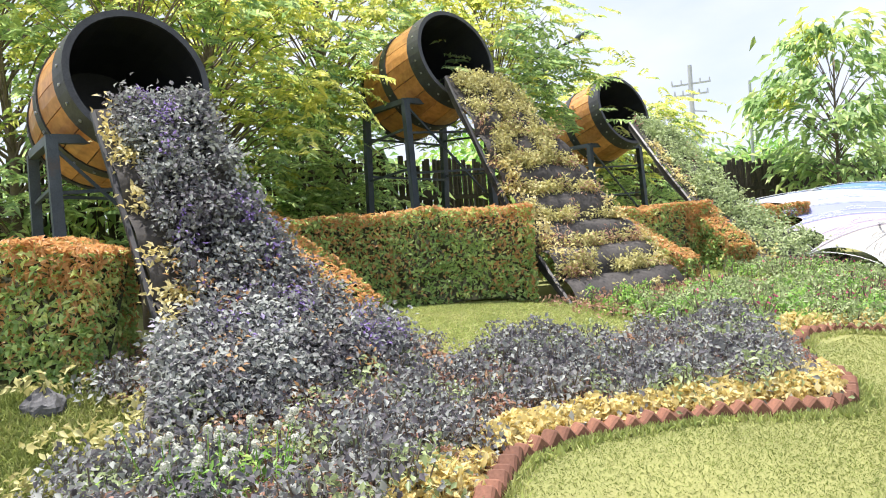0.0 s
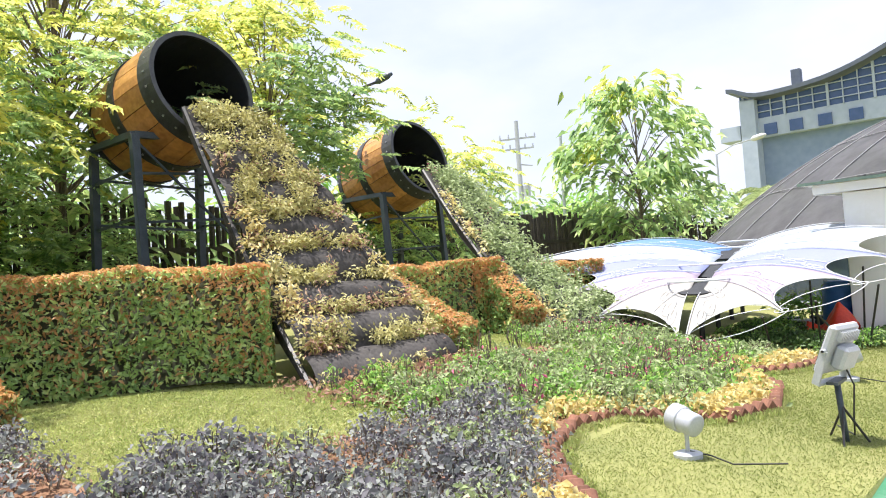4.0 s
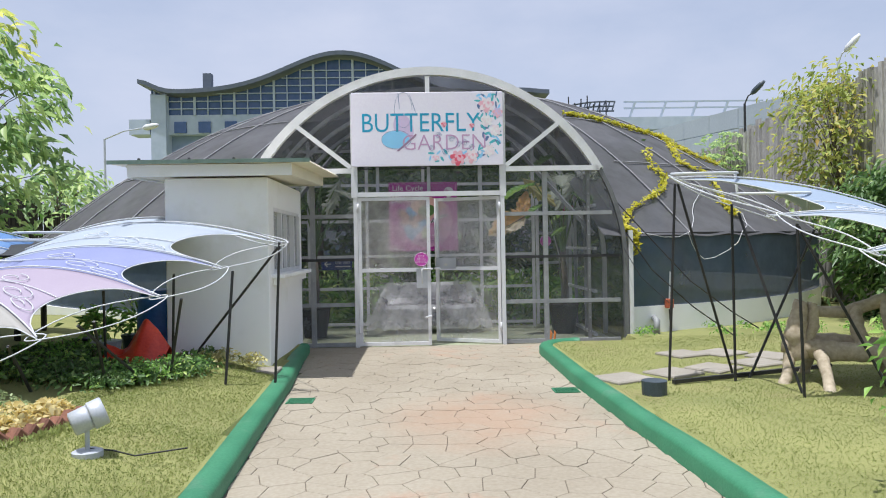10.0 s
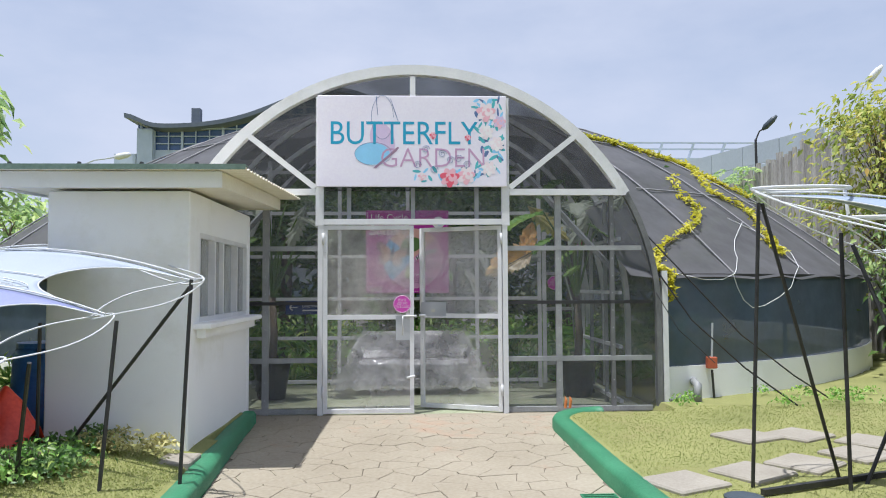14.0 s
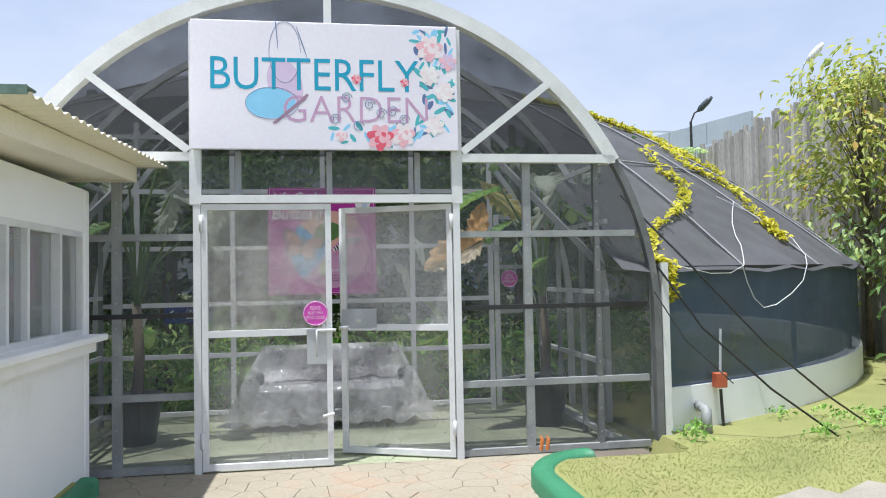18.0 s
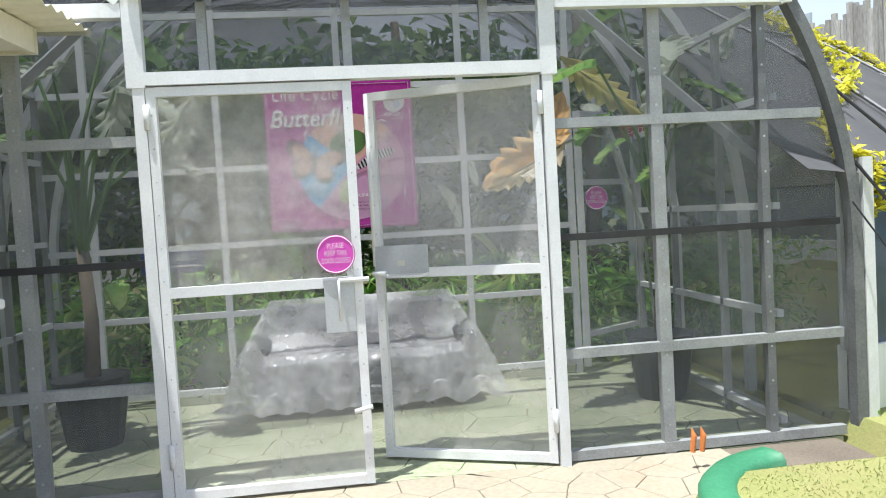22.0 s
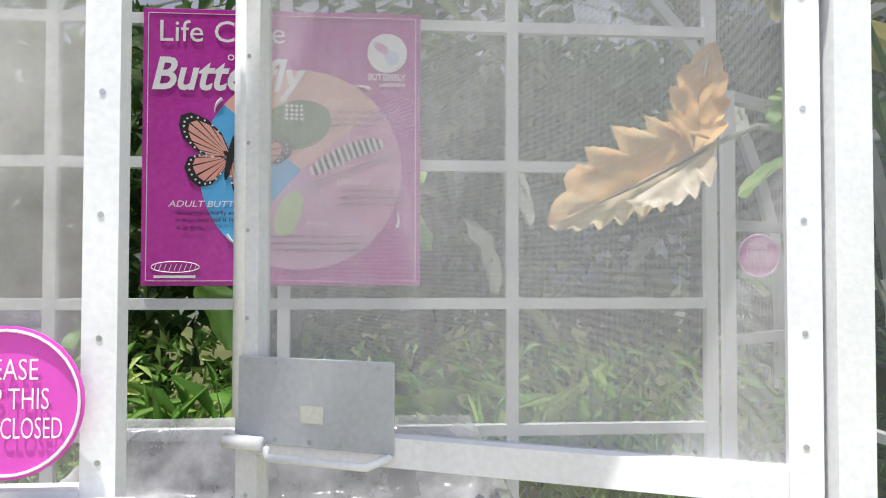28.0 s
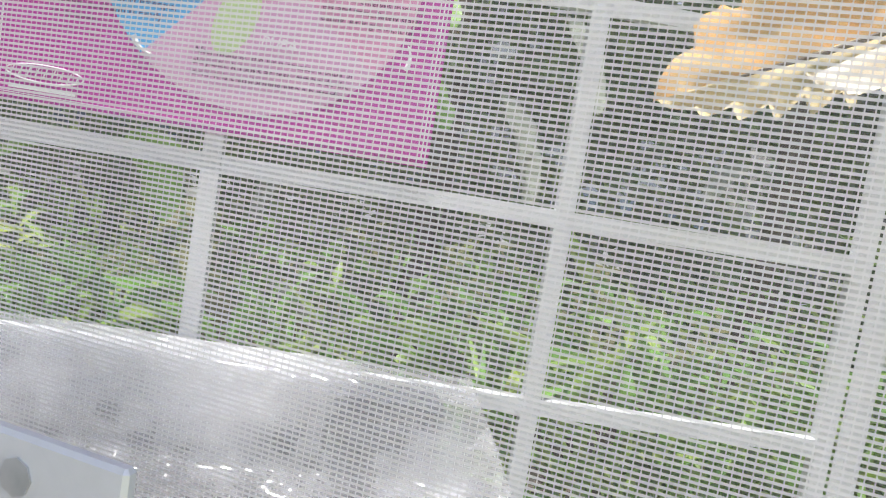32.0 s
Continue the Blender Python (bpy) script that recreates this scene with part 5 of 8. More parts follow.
def potted(at, stems, label, seed, mat, pale):
    """A tall potted plant: pot, stalks, large lobed leaves."""
    ob = thing("potted_plant", label, "plant", (*at, 0), group="entrance plants")
    rng = np.random.default_rng(seed)
    part("pot", Bits().tube([(*at, 0.0), (*at, 0.03), (*at, 0.42), (*at, 0.45)], [0.16, 0.17, 0.23, 0.24], 16), DARK_BAR, ob, "black plastic pot")
    part("trunk", Bits().tube([(*at, 0.3), (at[0] + 0.03, at[1], 0.8), (at[0], at[1] + 0.02, 1.28)], [0.055, 0.045, 0.04], 10), BARK, ob, "grey-green ringed trunk", True)
    for k, (dx, dy, z, w, dirx, diry, m) in enumerate(stems):
        p = (at[0] + dx, at[1] + dy, z)
        part("stalk", Bits().tube([(*at, 1.2), (at[0] + dx * 0.25, at[1] + dy * 0.25, 1.2 + (z - 1.2) * 0.55), p], [0.016, 0.013, 0.009], 6), L_DARK, ob)
        part("blade", big_leaf(p, (p[0] + dirx, p[1] + diry, z - 0.22), w, m, seed + k, 6, 0.2), m, ob, smooth=True)
    return ob


plant_r = potted((2.05, 1.15), [(-0.45, -0.2, 2.30, 0.17, -0.45, -0.2, L_GREEN), (-0.05, -0.25, 2.42, 0.20, -0.05, -0.3, L_PALE), (0.25, 0.1, 2.5, 0.2, 0.3, -0.1, L_PALE), (-0.1, 0.2, 2.75, 0.2, -0.3, 0.1, L_DARK), (0.12, -0.3, 2.15, 0.16, 0.15, -0.4, L_DARK), (-0.3, 0.0, 2.0, 0.12, -0.25, -0.1, L_GREEN)], "tall potted plant with large lobed green and grey leaves", 71, L_DARK, L_PALE)
plant_l = potted((-1.75, 1.2), [(0.35, -0.2, 2.25, 0.16, 0.35, -0.15, L_PALE), (0.0, -0.25, 2.4, 0.18, -0.05, -0.3, L_PALE), (-0.25, 0.1, 2.5, 0.2, -0.3, -0.1, L_DARK), (0.2, 0.2, 2.7, 0.2, 0.3, 0.1, L_DARK), (0.45, 0.1, 1.9, 0.14, 0.3, -0.1, L_PALE), (-0.1, -0.3, 2.0, 0.15, -0.2, -0.35, L_DARK)], "tall potted plant with pale ragged leaves", 72, L_DARK, L_PALE)

L_YG = leaf_mat("yellowing_large_leaf", [(0.0, (0.42, 0.42, 0.12)), (1.0, (0.60, 0.52, 0.20))], 0.45, 0.4)
for plant, a, b, w, m, foot in (
        (plant_r, (2.35, 1.15, 2.48), (1.98, 1.0, 1.94), 0.16, L_PALE, (2.05, 1.15, 1.2)),
        (plant_r, (1.46, 1.25, 2.39), (1.88, 1.05, 1.99), 0.13, L_YG, (2.05, 1.15, 1.2)),
        (plant_r, (2.7, 1.2, 2.56), (2.42, 1.1, 2.16), 0.12, L_PALE, (2.05, 1.15, 1.2)),
        (plant_l, (-1.33, 1.1, 2.39), (-1.5, 1.0, 1.9), 0.13, L_PALE, (-1.75, 1.2, 1.2)),
        (plant_l, (-0.99, 1.2, 2.23), (-1.16, 1.05, 1.79), 0.15, L_PALE, (-1.75, 1.2, 1.2)),
        (plant_r, (2.07, 1.0, 1.63), (1.87, 0.95, 1.51), 0.05, L_GREEN, (2.05, 1.15, 1.2))):
    sd = (Vector(b) - Vector(a)).cross(Vector((0, 1, 0)))
    for sg in (1, -1):
        part("leaf_half", half_blade(a, b, sd * sg, w, 7, 0.55, sg + 3, -0.03), m, plant, smooth=True)
    part("leaf_stalk", Bits().tube([foot, ((foot[0] * 2 + a[0]) / 3, foot[1], 1.2 + (a[2] - 1.2) * 0.6), a], [0.016, 0.012, 0.008], 6), L_DARK, plant)

# planting inside the dome
rng_i = np.random.default_rng(5)


def thicket(nm, x0, x1, y0, y1, z0, z1, n, size, mat, label, seed, aspect=0.4, cat="plants"):
    r = np.random.default_rng(seed)
    P = np.stack([r.uniform(x0, x1, n), r.uniform(y0, y1, n), z0 + (z1 - z0) * r.uniform(0, 1, n) ** 1.2], axis=1)
    keep = np.array([noise.noise(Vector(p) * 1.3 + Vector((seed, 0, 0))) > -0.12 for p in P])
    P = P[keep]
    ob = leaves(nm, P, r.normal(size=(len(P), 3)) * 0.6 + np.array([0, -0.5, 0.6]), size, mat, seed=seed, aspect=aspect)
    return tagged(ob, label, cat, kind="stuff")


thicket("inner_undergrowth", -4.5, 4.5, 2.7, 4.2, 0.0, 0.95, 9000, 0.11, L_GREEN, "dense green undergrowth inside the butterfly house", 81, 0.28)
thicket("inner_foliage", -4.5, 4.5, 4.0, 6.5, 0.4, 3.2, 14000, 0.22, L_DARK, "leafy plants inside the butterfly house in dark shaded green", 82, 0.4)
thicket("inner_grass", -3.0, 3.5, 2.4, 3.2, 0.0, 0.75, 2600, 0.34, L_GREEN, "tall grassy leaves behind the partition", 83, 0.06)
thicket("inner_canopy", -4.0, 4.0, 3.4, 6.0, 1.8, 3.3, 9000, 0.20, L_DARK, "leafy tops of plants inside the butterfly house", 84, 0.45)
for k in range(26):
    a = rng_i.uniform(-3.4, 3.4)
    y, z = rng_i.uniform(2.7, 3.8), rng_i.uniform(0.5, 2.6)
    single("broad_leaf", big_leaf((a, y, z), (a + rng_i.uniform(-0.4, 0.4), y - rng_i.uniform(0.05, 0.3), z - rng_i.uniform(0.1, 0.4)), rng_i.uniform(0.08, 0.16), L_GREEN, k, 1, 0.2), L_GREEN if k % 3 else L_PALE, "broad leaf of a plant inside the butterfly house", "leaf", "inner broad leaves", smooth=True)
for k, (x, y) in enumerate(((-2.2, 4.4), (0.6, 4.8), (2.6, 4.3), (-3.6, 5.2))):
    single("slender_tree", Bits().tube([(x, y, -0.05), (x + 0.1, y, 1.6), (x, y + 0.1, 3.6)], [0.11, 0.09, 0.05], 8), BARK, "slender grey-brown tree inside the butterfly house", "tree", "inner trees", smooth=True)

# ---- barrels with flowers pouring out ----


def barrel(c, axis, R, L):
    """An open barrel: c is the middle of its mouth."""
    c, axis = Vector(c), Vector(axis).normalized()
    m = Matrix.Translation(c) @ axis.to_track_quat("Z", "Y").to_matrix().to_4x4()
    ob = thing("barrel", "tilted wooden barrel with black iron hoops, open and dark inside", "barrel", c - axis * L * 0.5, group="pouring barrels")
    n, segs = 18, 8

    def rad(t):
        return R * (0.97 + 0.13 * math.sin(math.pi * (0.08 + 0.84 * t)))
    for k in range(n):
        b = Bits()
        a0, a1 = 2 * math.pi * (k + 0.02) / n, 2 * math.pi * (k + 0.98) / n
        p, f = [], []
        for j in range(segs + 1):
            t = j / segs
            for rr in (rad(t), rad(t) - 0.035):
                for a in (a0, (a0 + a1) / 2, a1):
                    p.append(m @ Vector((rr * math.cos(a), rr * math.sin(a), -L + L * t)))
        for j in range(segs):
            o, q = j * 6, j * 6 + 6
            f += [(o, o + 1, q + 1, q), (o + 1, o + 2, q + 2, q + 1), (o + 4, o + 3, q + 3, q + 4), (o + 5, o + 4, q + 4, q + 5), (o + 3, o, q, q + 3), (o + 2, o + 5, q + 5, q + 2)]
        f += [(2, 1, 0, 3, 4, 5), (segs * 6, segs * 6 + 1, segs * 6 + 2, segs * 6 + 5, segs * 6 + 4, segs * 6 + 3)]
        part("stave", b.add(p, f), STAVE, ob)
    for t0, t1 in ((0.0, 0.07), (0.42, 0.52), (0.86, 1.0)):
        b = Bits()
        p = []
        for k in range(48):
            a = 2 * math.pi * k / 48
            for t, d in ((t0, 0.014), (t1, 0.014), (t1, -0.04), (t0, -0.04)):
                p.append(m @ Vector(((rad(t) + d) * math.cos(a), (rad(t) + d) * math.sin(a), -L + L * t + (0.012 if t == 1.0 else 0))))
        f = [(k * 4 + i, k * 4 + (i + 1) % 4, ((k + 1) % 48) * 4 + (i + 1) % 4, ((k + 1) % 48) * 4 + i) for k in range(48) for i in range(4)]
        h = part("hoop", b.add(p, f), IRON, ob, "black iron hoop")
        t = (t0 + t1) / 2
        for k in range(24):
            a = 2 * math.pi * (k + 0.5) / 24
            q = m @ Vector(((rad(t) + 0.013) * math.cos(a), (rad(t) + 0.013) * math.sin(a), -L + L * t))
            part("rivet", Bits().disc(q + (q - (c - axis * L * 0.5)).normalized() * 0.012, 0.013, 8, m.to_3x3() @ Vector((math.cos(a), math.sin(a), 0)), 0.012, 8), RIVET, h)
    # Added near-black shell inside the staves; its colour puts shade into the mouth.
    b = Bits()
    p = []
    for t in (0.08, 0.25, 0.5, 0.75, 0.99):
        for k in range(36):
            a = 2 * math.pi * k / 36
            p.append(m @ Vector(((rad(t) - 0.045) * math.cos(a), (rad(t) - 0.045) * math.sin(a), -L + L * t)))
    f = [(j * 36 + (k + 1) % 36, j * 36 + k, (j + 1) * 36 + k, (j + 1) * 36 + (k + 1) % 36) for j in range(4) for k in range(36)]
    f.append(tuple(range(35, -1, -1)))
    part("lining", b.add(p, f), BLACK_IN, ob, "near-black inner shell that makes the mouth dark")
    p = [m @ Vector((rad(0.01) * 0.98 * math.cos(2 * math.pi * k / 36), rad(0.01) * 0.98 * math.sin(2 * math.pi * k / 36), -L + 0.004)) for k in range(36)]
    q = [v + axis * 0.05 for v in p]
    part("barrel_head", Bits().add(p + q, [tuple(range(36)), tuple(range(71, 35, -1))] + [(k, k + 36, (k + 1) % 36 + 36, (k + 1) % 36) for k in range(36)]), STAVE, ob)
    return ob


def stand(c, lx, ly, top):
    """A welded steel stand of four legs under a barrel: c is the middle of its top."""
    ob = thing("barrel_stand", "dark blue-grey steel stand of square tube carrying a barrel", "stand", (c[0], c[1], ground_z(c[0], c[1])), group="barrel stands")
    cor = [(c[0] + sx * lx / 2, c[1] + sy * ly / 2) for sx, sy in ((-1, -1), (1, -1), (1, 1), (-1, 1))]
    for k, (x, y) in enumerate(cor):
        dx = 0.13 * (1 if x > c[0] else -1)
        z0 = ground_z(x, y) - 0.05
        part("leg", Bits().bar((x + dx, y, z0), (x, y, top), 0.085, 0.085, (1, 0, 0)), STEEL_BLUE, ob)
        x2, y2 = cor[(k + 1) % 4]
        part("top_rail", Bits().bar((x, y, top), (x2, y2, top), 0.07, 0.07), STEEL_BLUE, ob)
        for z in (top - 0.42, top - 0.95):
            part("rung", Bits().bar((x, y, z), (x2, y2, z + 0.06), 0.028, 0.028), STEEL_BLUE, ob)
    for z0, z1 in ((top - 1.3, top - 0.05),):
        part("brace", Bits().bar((cor[1][0], cor[1][1], z1), (cor[2][0], cor[2][1], z0), 0.025, 0.025), STEEL_BLUE, ob)
    return ob


BARRELS = [((-6.05, -13.26, 2.77), 0.56, 1.25, (0.978, 0.082, 0.193)), ((-7.66, -8.74, 3.72), 0.64, 1.40, (0.966, 0.065, 0.24)), ((-8.95, -3.85, 3.46), 0.67, 1.45, (0.96, 0.01, 0.28))]
for c, R, L, ax in BARRELS:
    barrel(c, ax, R, L)
    q = Vector(c) - Vector(ax).normalized() * L * 0.55
    stand((q.x, q.y, 0), 1.0, 2.0 * R + 0.06, q.z - R * 0.62)


def bend(line, t):
    """The point at share t along a line of points."""
    k = t * (len(line) - 1)
    i = min(int(k), len(line) - 2)
    return Vector(line[i]).lerp(Vector(line[i + 1]), k - i)


def scatter_sheet(fn, n, seed, keep=None):
    """Random points and normals on a sheet fn(u, v)."""
    rng = np.random.default_rng(seed)
    P, Nn = [], []
    for u, v in rng.uniform(0, 1, (n, 2)):
        if keep and not keep(u, v):
            continue
        p = Vector(fn(u, v))
        a = Vector(fn(min(u + 0.02, 1), v)) - Vector(fn(max(u - 0.02, 0), v))
        b = Vector(fn(u, min(v + 0.02, 1))) - Vector(fn(u, max(v - 0.02, 0)))
        w = a.cross(b)
        if w.z < 0:
            w = -w
        P.append(p)
        Nn.append(w.normalized() if w.length > 1e-9 else Vector((0, 0, 1)))
    return np.array(P), np.array(Nn)


def clumps(P, Nn, per, spread, height, seed, jitter=0.9):
    """Leaf points in small clumps round each of the points."""
    rng = np.random.default_rng(seed)
    n = len(P)
    d = rng.normal(size=(n, per, 3)) * spread
    h = rng.uniform(0, 1, (n, per, 1)) ** 0.7 * height
    q = P[:, None, :] + d + Nn[:, None, :] * h
    w = Nn[:, None, :] + rng.normal(size=(n, per, 3)) * jitter
    w[..., 2] += 0.4
    return q.reshape(-1, 3), w.reshape(-1, 3)


def cascade(left, right, plants, label, seed, rolls=9, bulge=0.05, base_label="black planting fabric over a sloped frame"):
    ob = thing("flower_cascade", label, "planter", Vector(left[-1]), group="flower cascades")

    def fn(u, v):
        p = bend(left, v).lerp(bend(right, v), u)
        step = bulge * math.sin(math.pi * ((v * rolls) % 1)) ** 0.6 * smooth01(v * 4)
        w = (bend(left, min(v + 0.03, 1)) - bend(left, max(v - 0.03, 0))).cross(bend(right, v) - bend(left, v)).normalized()
        p += (w if w.z > 0 else -w) * (step + 0.04 * noise.noise(p * 3.0))
        return (p.x, p.y, p.z)
    b = Bits().grid(fn, 24, 96)
    part("fabric", b, FABRIC, ob, base_label, smooth=True)
    for line in (left, right):
        part("side_board", Bits().tube([tuple(bend(line, t / 20) + Vector((0, 0, -0.02))) for t in range(21)], 0.03, 6), DARK_BAR, ob)
        part("side_cloth", Bits().grid(lambda u, v: tuple(bend(line, v) - Vector((0.0, 0, 0.01)) - Vector((0.03, 0, 0.10 + 0.03 * math.sin(v * 19))) * u), 2, 30), FABRIC, ob)
    for nm, mat, n, per, spread, high, size, keep, sd, asp in plants:
        P, Nn = scatter_sheet(fn, n, seed + sd, keep)
        q, w = clumps(P, Nn, per, spread, high, seed + sd)
        tagged(leaves(nm, q, w, size, mat, ob, seed=seed + sd, aspect=asp), kind="stuff")
    return ob


L_RUSTY = leaf_mat("rusty_drying_leaves", [(0.0, (0.30, 0.16, 0.08)), (0.5, (0.58, 0.32, 0.14)), (1.0, (0.68, 0.48, 0.26))], 0.55, 0.35)
L_ROSE = leaf_mat("rose_brown_leaves", [(0.0, (0.24, 0.15, 0.09)), (0.5, (0.50, 0.28, 0.22)), (1.0, (0.62, 0.50, 0.28))], 0.5, 0.35)


def patch(u, v, s, t, seed):
    return noise.noise(Vector((u * s, v * s * 2, seed))) > t


cascade([(-5.66, -13.70, 2.42), (-5.15, -13.63, 1.52), (-4.72, -13.6, 0.85), (-3.7, -14.0, 0.36)],
        [(-5.50, -12.98, 2.50), (-5.16, -12.80, 1.60), (-4.92, -12.50, 0.98), (-4.2, -12.05, 0.48)],
        [("purple_planting", L_PURPLE, 1700, 30, 0.045, 0.15, 0.038, lambda u, v: (u > 0.2 or v > 0.7) and patch(u, v, 4.5, -0.36, 5), 1, 0.6),
         ("yellow_planting", L_YELLOW, 330, 20, 0.04, 0.08, 0.05, lambda u, v: u < 0.19 and v < 0.72 and patch(u, v, 6, -0.2, 31), 2, 0.45),
         ("violet_bloom", leaf_mat("violet_flowers", [(0.0, (0.24, 0.14, 0.50)), (1.0, (0.50, 0.38, 0.78))]), 420, 18, 0.035, 0.2, 0.028, lambda u, v: u > 0.25 and patch(u, v, 3, 0.12, 9), 3, 0.5),
         ("drying_planting", L_RUSTY, 420, 14, 0.05, 0.20, 0.036, lambda u, v: v > 0.55 and u > 0.15 and patch(u, v, 6, 0.05, 14), 4, 0.45)],
        "steep flower bed of purple-black plants pouring from a barrel", 100, 7, 0.10)
def on_row(u, v, share):
    """Whether a spot lies in a planted row between two rolls."""
    return (v * 8 + 0.35 * noise.noise(Vector((u * 4, v * 3, 3))) + 0.25) % 1 < share


cascade([(-7.42, -9.14, 3.38), (-6.75, -9.15, 2.25), (-6.1, -9.18, 1.3), (-5.15, -9.38, 0.44)],
        [(-7.36, -8.25, 3.36), (-6.55, -7.95, 2.25), (-5.9, -7.72, 1.3), (-5.15, -7.6, 0.52)],
        [("yellow_green_planting", L_MIX, 2300, 18, 0.04, 0.10, 0.045, lambda u, v: (v < 0.42 and u > 0.05 and patch(u, v, 7, -0.04, 2)) or (v > 0.3 and on_row(u, v, 0.42) and patch(u, v, 6, -0.15, 21)), 1, 0.4),
         ("yellow_planting", L_YELLOW, 800, 14, 0.04, 0.10, 0.055, lambda u, v: ((u < 0.13 and 0.35 < v < 0.95) or (v > 0.45 and u > 0.9)) and patch(u, v, 8, -0.1, 33), 2, 0.45),
         ("reddish_planting", L_ROSE, 800, 14, 0.05, 0.07, 0.042, lambda u, v: v > 0.15 and on_row(u, v, 0.5) and patch(u, v, 5, 0.02, 12), 3, 0.35)],
        "steep bed of sparse yellow-green plants in black fabric rolls", 200, 8, 0.13)
cascade([(-8.35, -4.45, 3.12), (-7.4, -4.95, 2.3), (-6.5, -5.2, 1.4), (-5.3, -5.5, 0.60)],
        [(-8.45, -3.6, 3.12), (-7.3, -4.0, 2.3), (-6.2, -4.3, 1.3), (-4.7, -4.4, 0.58)],
        [("green_planting", L_SAGE, 640, 20, 0.05, 0.12, 0.055, lambda u, v: u > 0.12 and patch(u, v, 5, -0.35, 8), 1, 0.5),
         ("yellow_planting", L_YELLOW, 420, 14, 0.04, 0.08, 0.06, lambda u, v: u < 0.14 and v > 0.2, 2, 0.45),
         ("pink_bloom", L_PINK, 60, 8, 0.03, 0.14, 0.028, lambda u, v: patch(u, v, 4, 0.2, 4), 3, 0.7)],
        "steep green bed with small pink flowers pouring from a barrel", 300)


def hedge(line, thick, high, label, seed, shoots=0.5, dense=1.0, mat=None, taper=0.0):
    """A clipped hedge along a line of (x, y): a leafy skin over a dark core sheet for inner shade."""
    L = sum((Vector(line[i + 1]) - Vector(line[i])).length for i in range(len(line) - 1))
    mid = bend([(*p, 0) for p in line], 0.5)
    ob = thing("hedge", label, "hedge", (mid.x, mid.y, ground_z(mid.x, mid.y)), group="clipped hedges")
    rng = np.random.default_rng(seed)
    l3 = [(*p, 0) for p in line]

    def at(t, s, z):
        p = bend(l3, t)
        d = (bend(l3, min(t + 0.02, 1)) - bend(l3, max(t - 0.02, 0))).normalized()
        z *= 1 - taper * t
        bump = 0.07 * noise.noise(Vector((p.x * 1.7, p.y * 1.7, z * 2 + seed))) + 0.035 * noise.noise(Vector((p.x * 6, p.y * 6, z * 6 + seed)))
        return Vector((p.x - d.y * (s + bump), p.y + d.x * (s + bump), ground_z(p.x, p.y) + z + bump)), d
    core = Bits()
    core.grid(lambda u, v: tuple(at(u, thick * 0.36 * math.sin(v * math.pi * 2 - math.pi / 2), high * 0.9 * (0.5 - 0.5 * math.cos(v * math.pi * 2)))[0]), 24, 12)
    part("inner_core", core, HEDGE_CORE, ob, "dark core sheet, painted shade behind the leaves")
    P, W, T = [], [], []
    area = L * (2 * high + thick) + 2 * thick * high
    for _ in range(int(area * 2000 * dense)):
        r = rng.uniform(0, area)
        t = rng.uniform(0, 1)
        if r < L * 2 * high:
            sgn = 1 if r < L * high else -1
            p, d = at(t, sgn * thick / 2, rng.uniform(0.02, 1) * high)
            n = Vector((-d.y, d.x, 0)) * sgn
            p -= n * abs(rng.normal()) * 0.05
            top = 0
        elif r < L * (2 * high + thick):
            p, d = at(t, rng.uniform(-0.5, 0.5) * thick, high - abs(rng.normal()) * 0.03)
            n = Vector((0, 0, 1))
            top = 1
        else:
            e = 1 if rng.uniform() < 0.5 else 0
            p, d = at(e, rng.uniform(-0.5, 0.5) * thick, rng.uniform(0.02, 1) * high)
            n = d * (1 if e else -1)
            p -= n * abs(rng.normal()) * 0.05
            top = 0
        P.append(p)
        W.append(n + Vector((0, 0, 0.45)) + Vector(rng.normal(size=3) * 0.6))
        zz = p.z - ground_z(p.x, p.y)
        T.append(rng.uniform() < (0.75 if top else shoots * (0.22 + 0.75 * (zz / high) ** 3 + 0.45 * (t > 0.84) + 0.5 * (noise.noise(p * 1.6) > 0.2))))
    P, W, T = np.array(P), np.array(W), np.array(T, bool)
    leaves("foliage", P[~T], W[~T], 0.062, mat or L_HEDGE, ob, seed=seed, aspect=0.42)
    q = P[T]
    leaves("shoot_layer", q + np.array([0, 0, 0.02]), W[T], 0.058, L_ORANGE if shoots > 0.2 else L_HEDGE, ob, seed=seed + 1, aspect=0.38)
    return ob


# Near-black colour puts the shade between the leaves into the core sheet.
HEDGE_CORE = surface("dark_hedge_core", (0.02, 0.03, 0.012), (0.05, 0.05, 0.025), 0.95, scale=6, fine=40, bump=0.6)
hedge([(-6.3, -15.6), (-5.65, -14.3), (-5.15, -13.75)], 0.6, 0.9, "clipped green hedge with orange new shoots on top", 11, 0.55)
hedge([(-6.25, -12.3), (-5.8, -12.05), (-5.25, -11.75)], 0.5, 1.05, "clipped hedge end sloping down with orange shoots beside the purple bed", 12, 0.7, taper=0.72)
hedge([(-7.0, -11.95), (-6.75, -10.6), (-5.78, -9.36)], 0.6, 1.0, "long clipped green hedge with red-brown shoots", 13, 0.5)
hedge([(-6.5, -7.75), (-5.9, -7.5), (-5.2, -7.3)], 0.45, 1.0, "short clipped hedge sloping down with orange shoots", 14, 0.7, taper=0.65)
hedge([(-6.4, -5.5), (-5.5, -5.75)], 0.4, 0.95, "short clipped hedge sloping down with orange shoots", 17, 0.7, taper=0.6)
hedge([(-7.2, -7.9), (-6.35, -5.45)], 0.6, 0.95, "clipped green hedge with orange shoots", 15, 0.55)
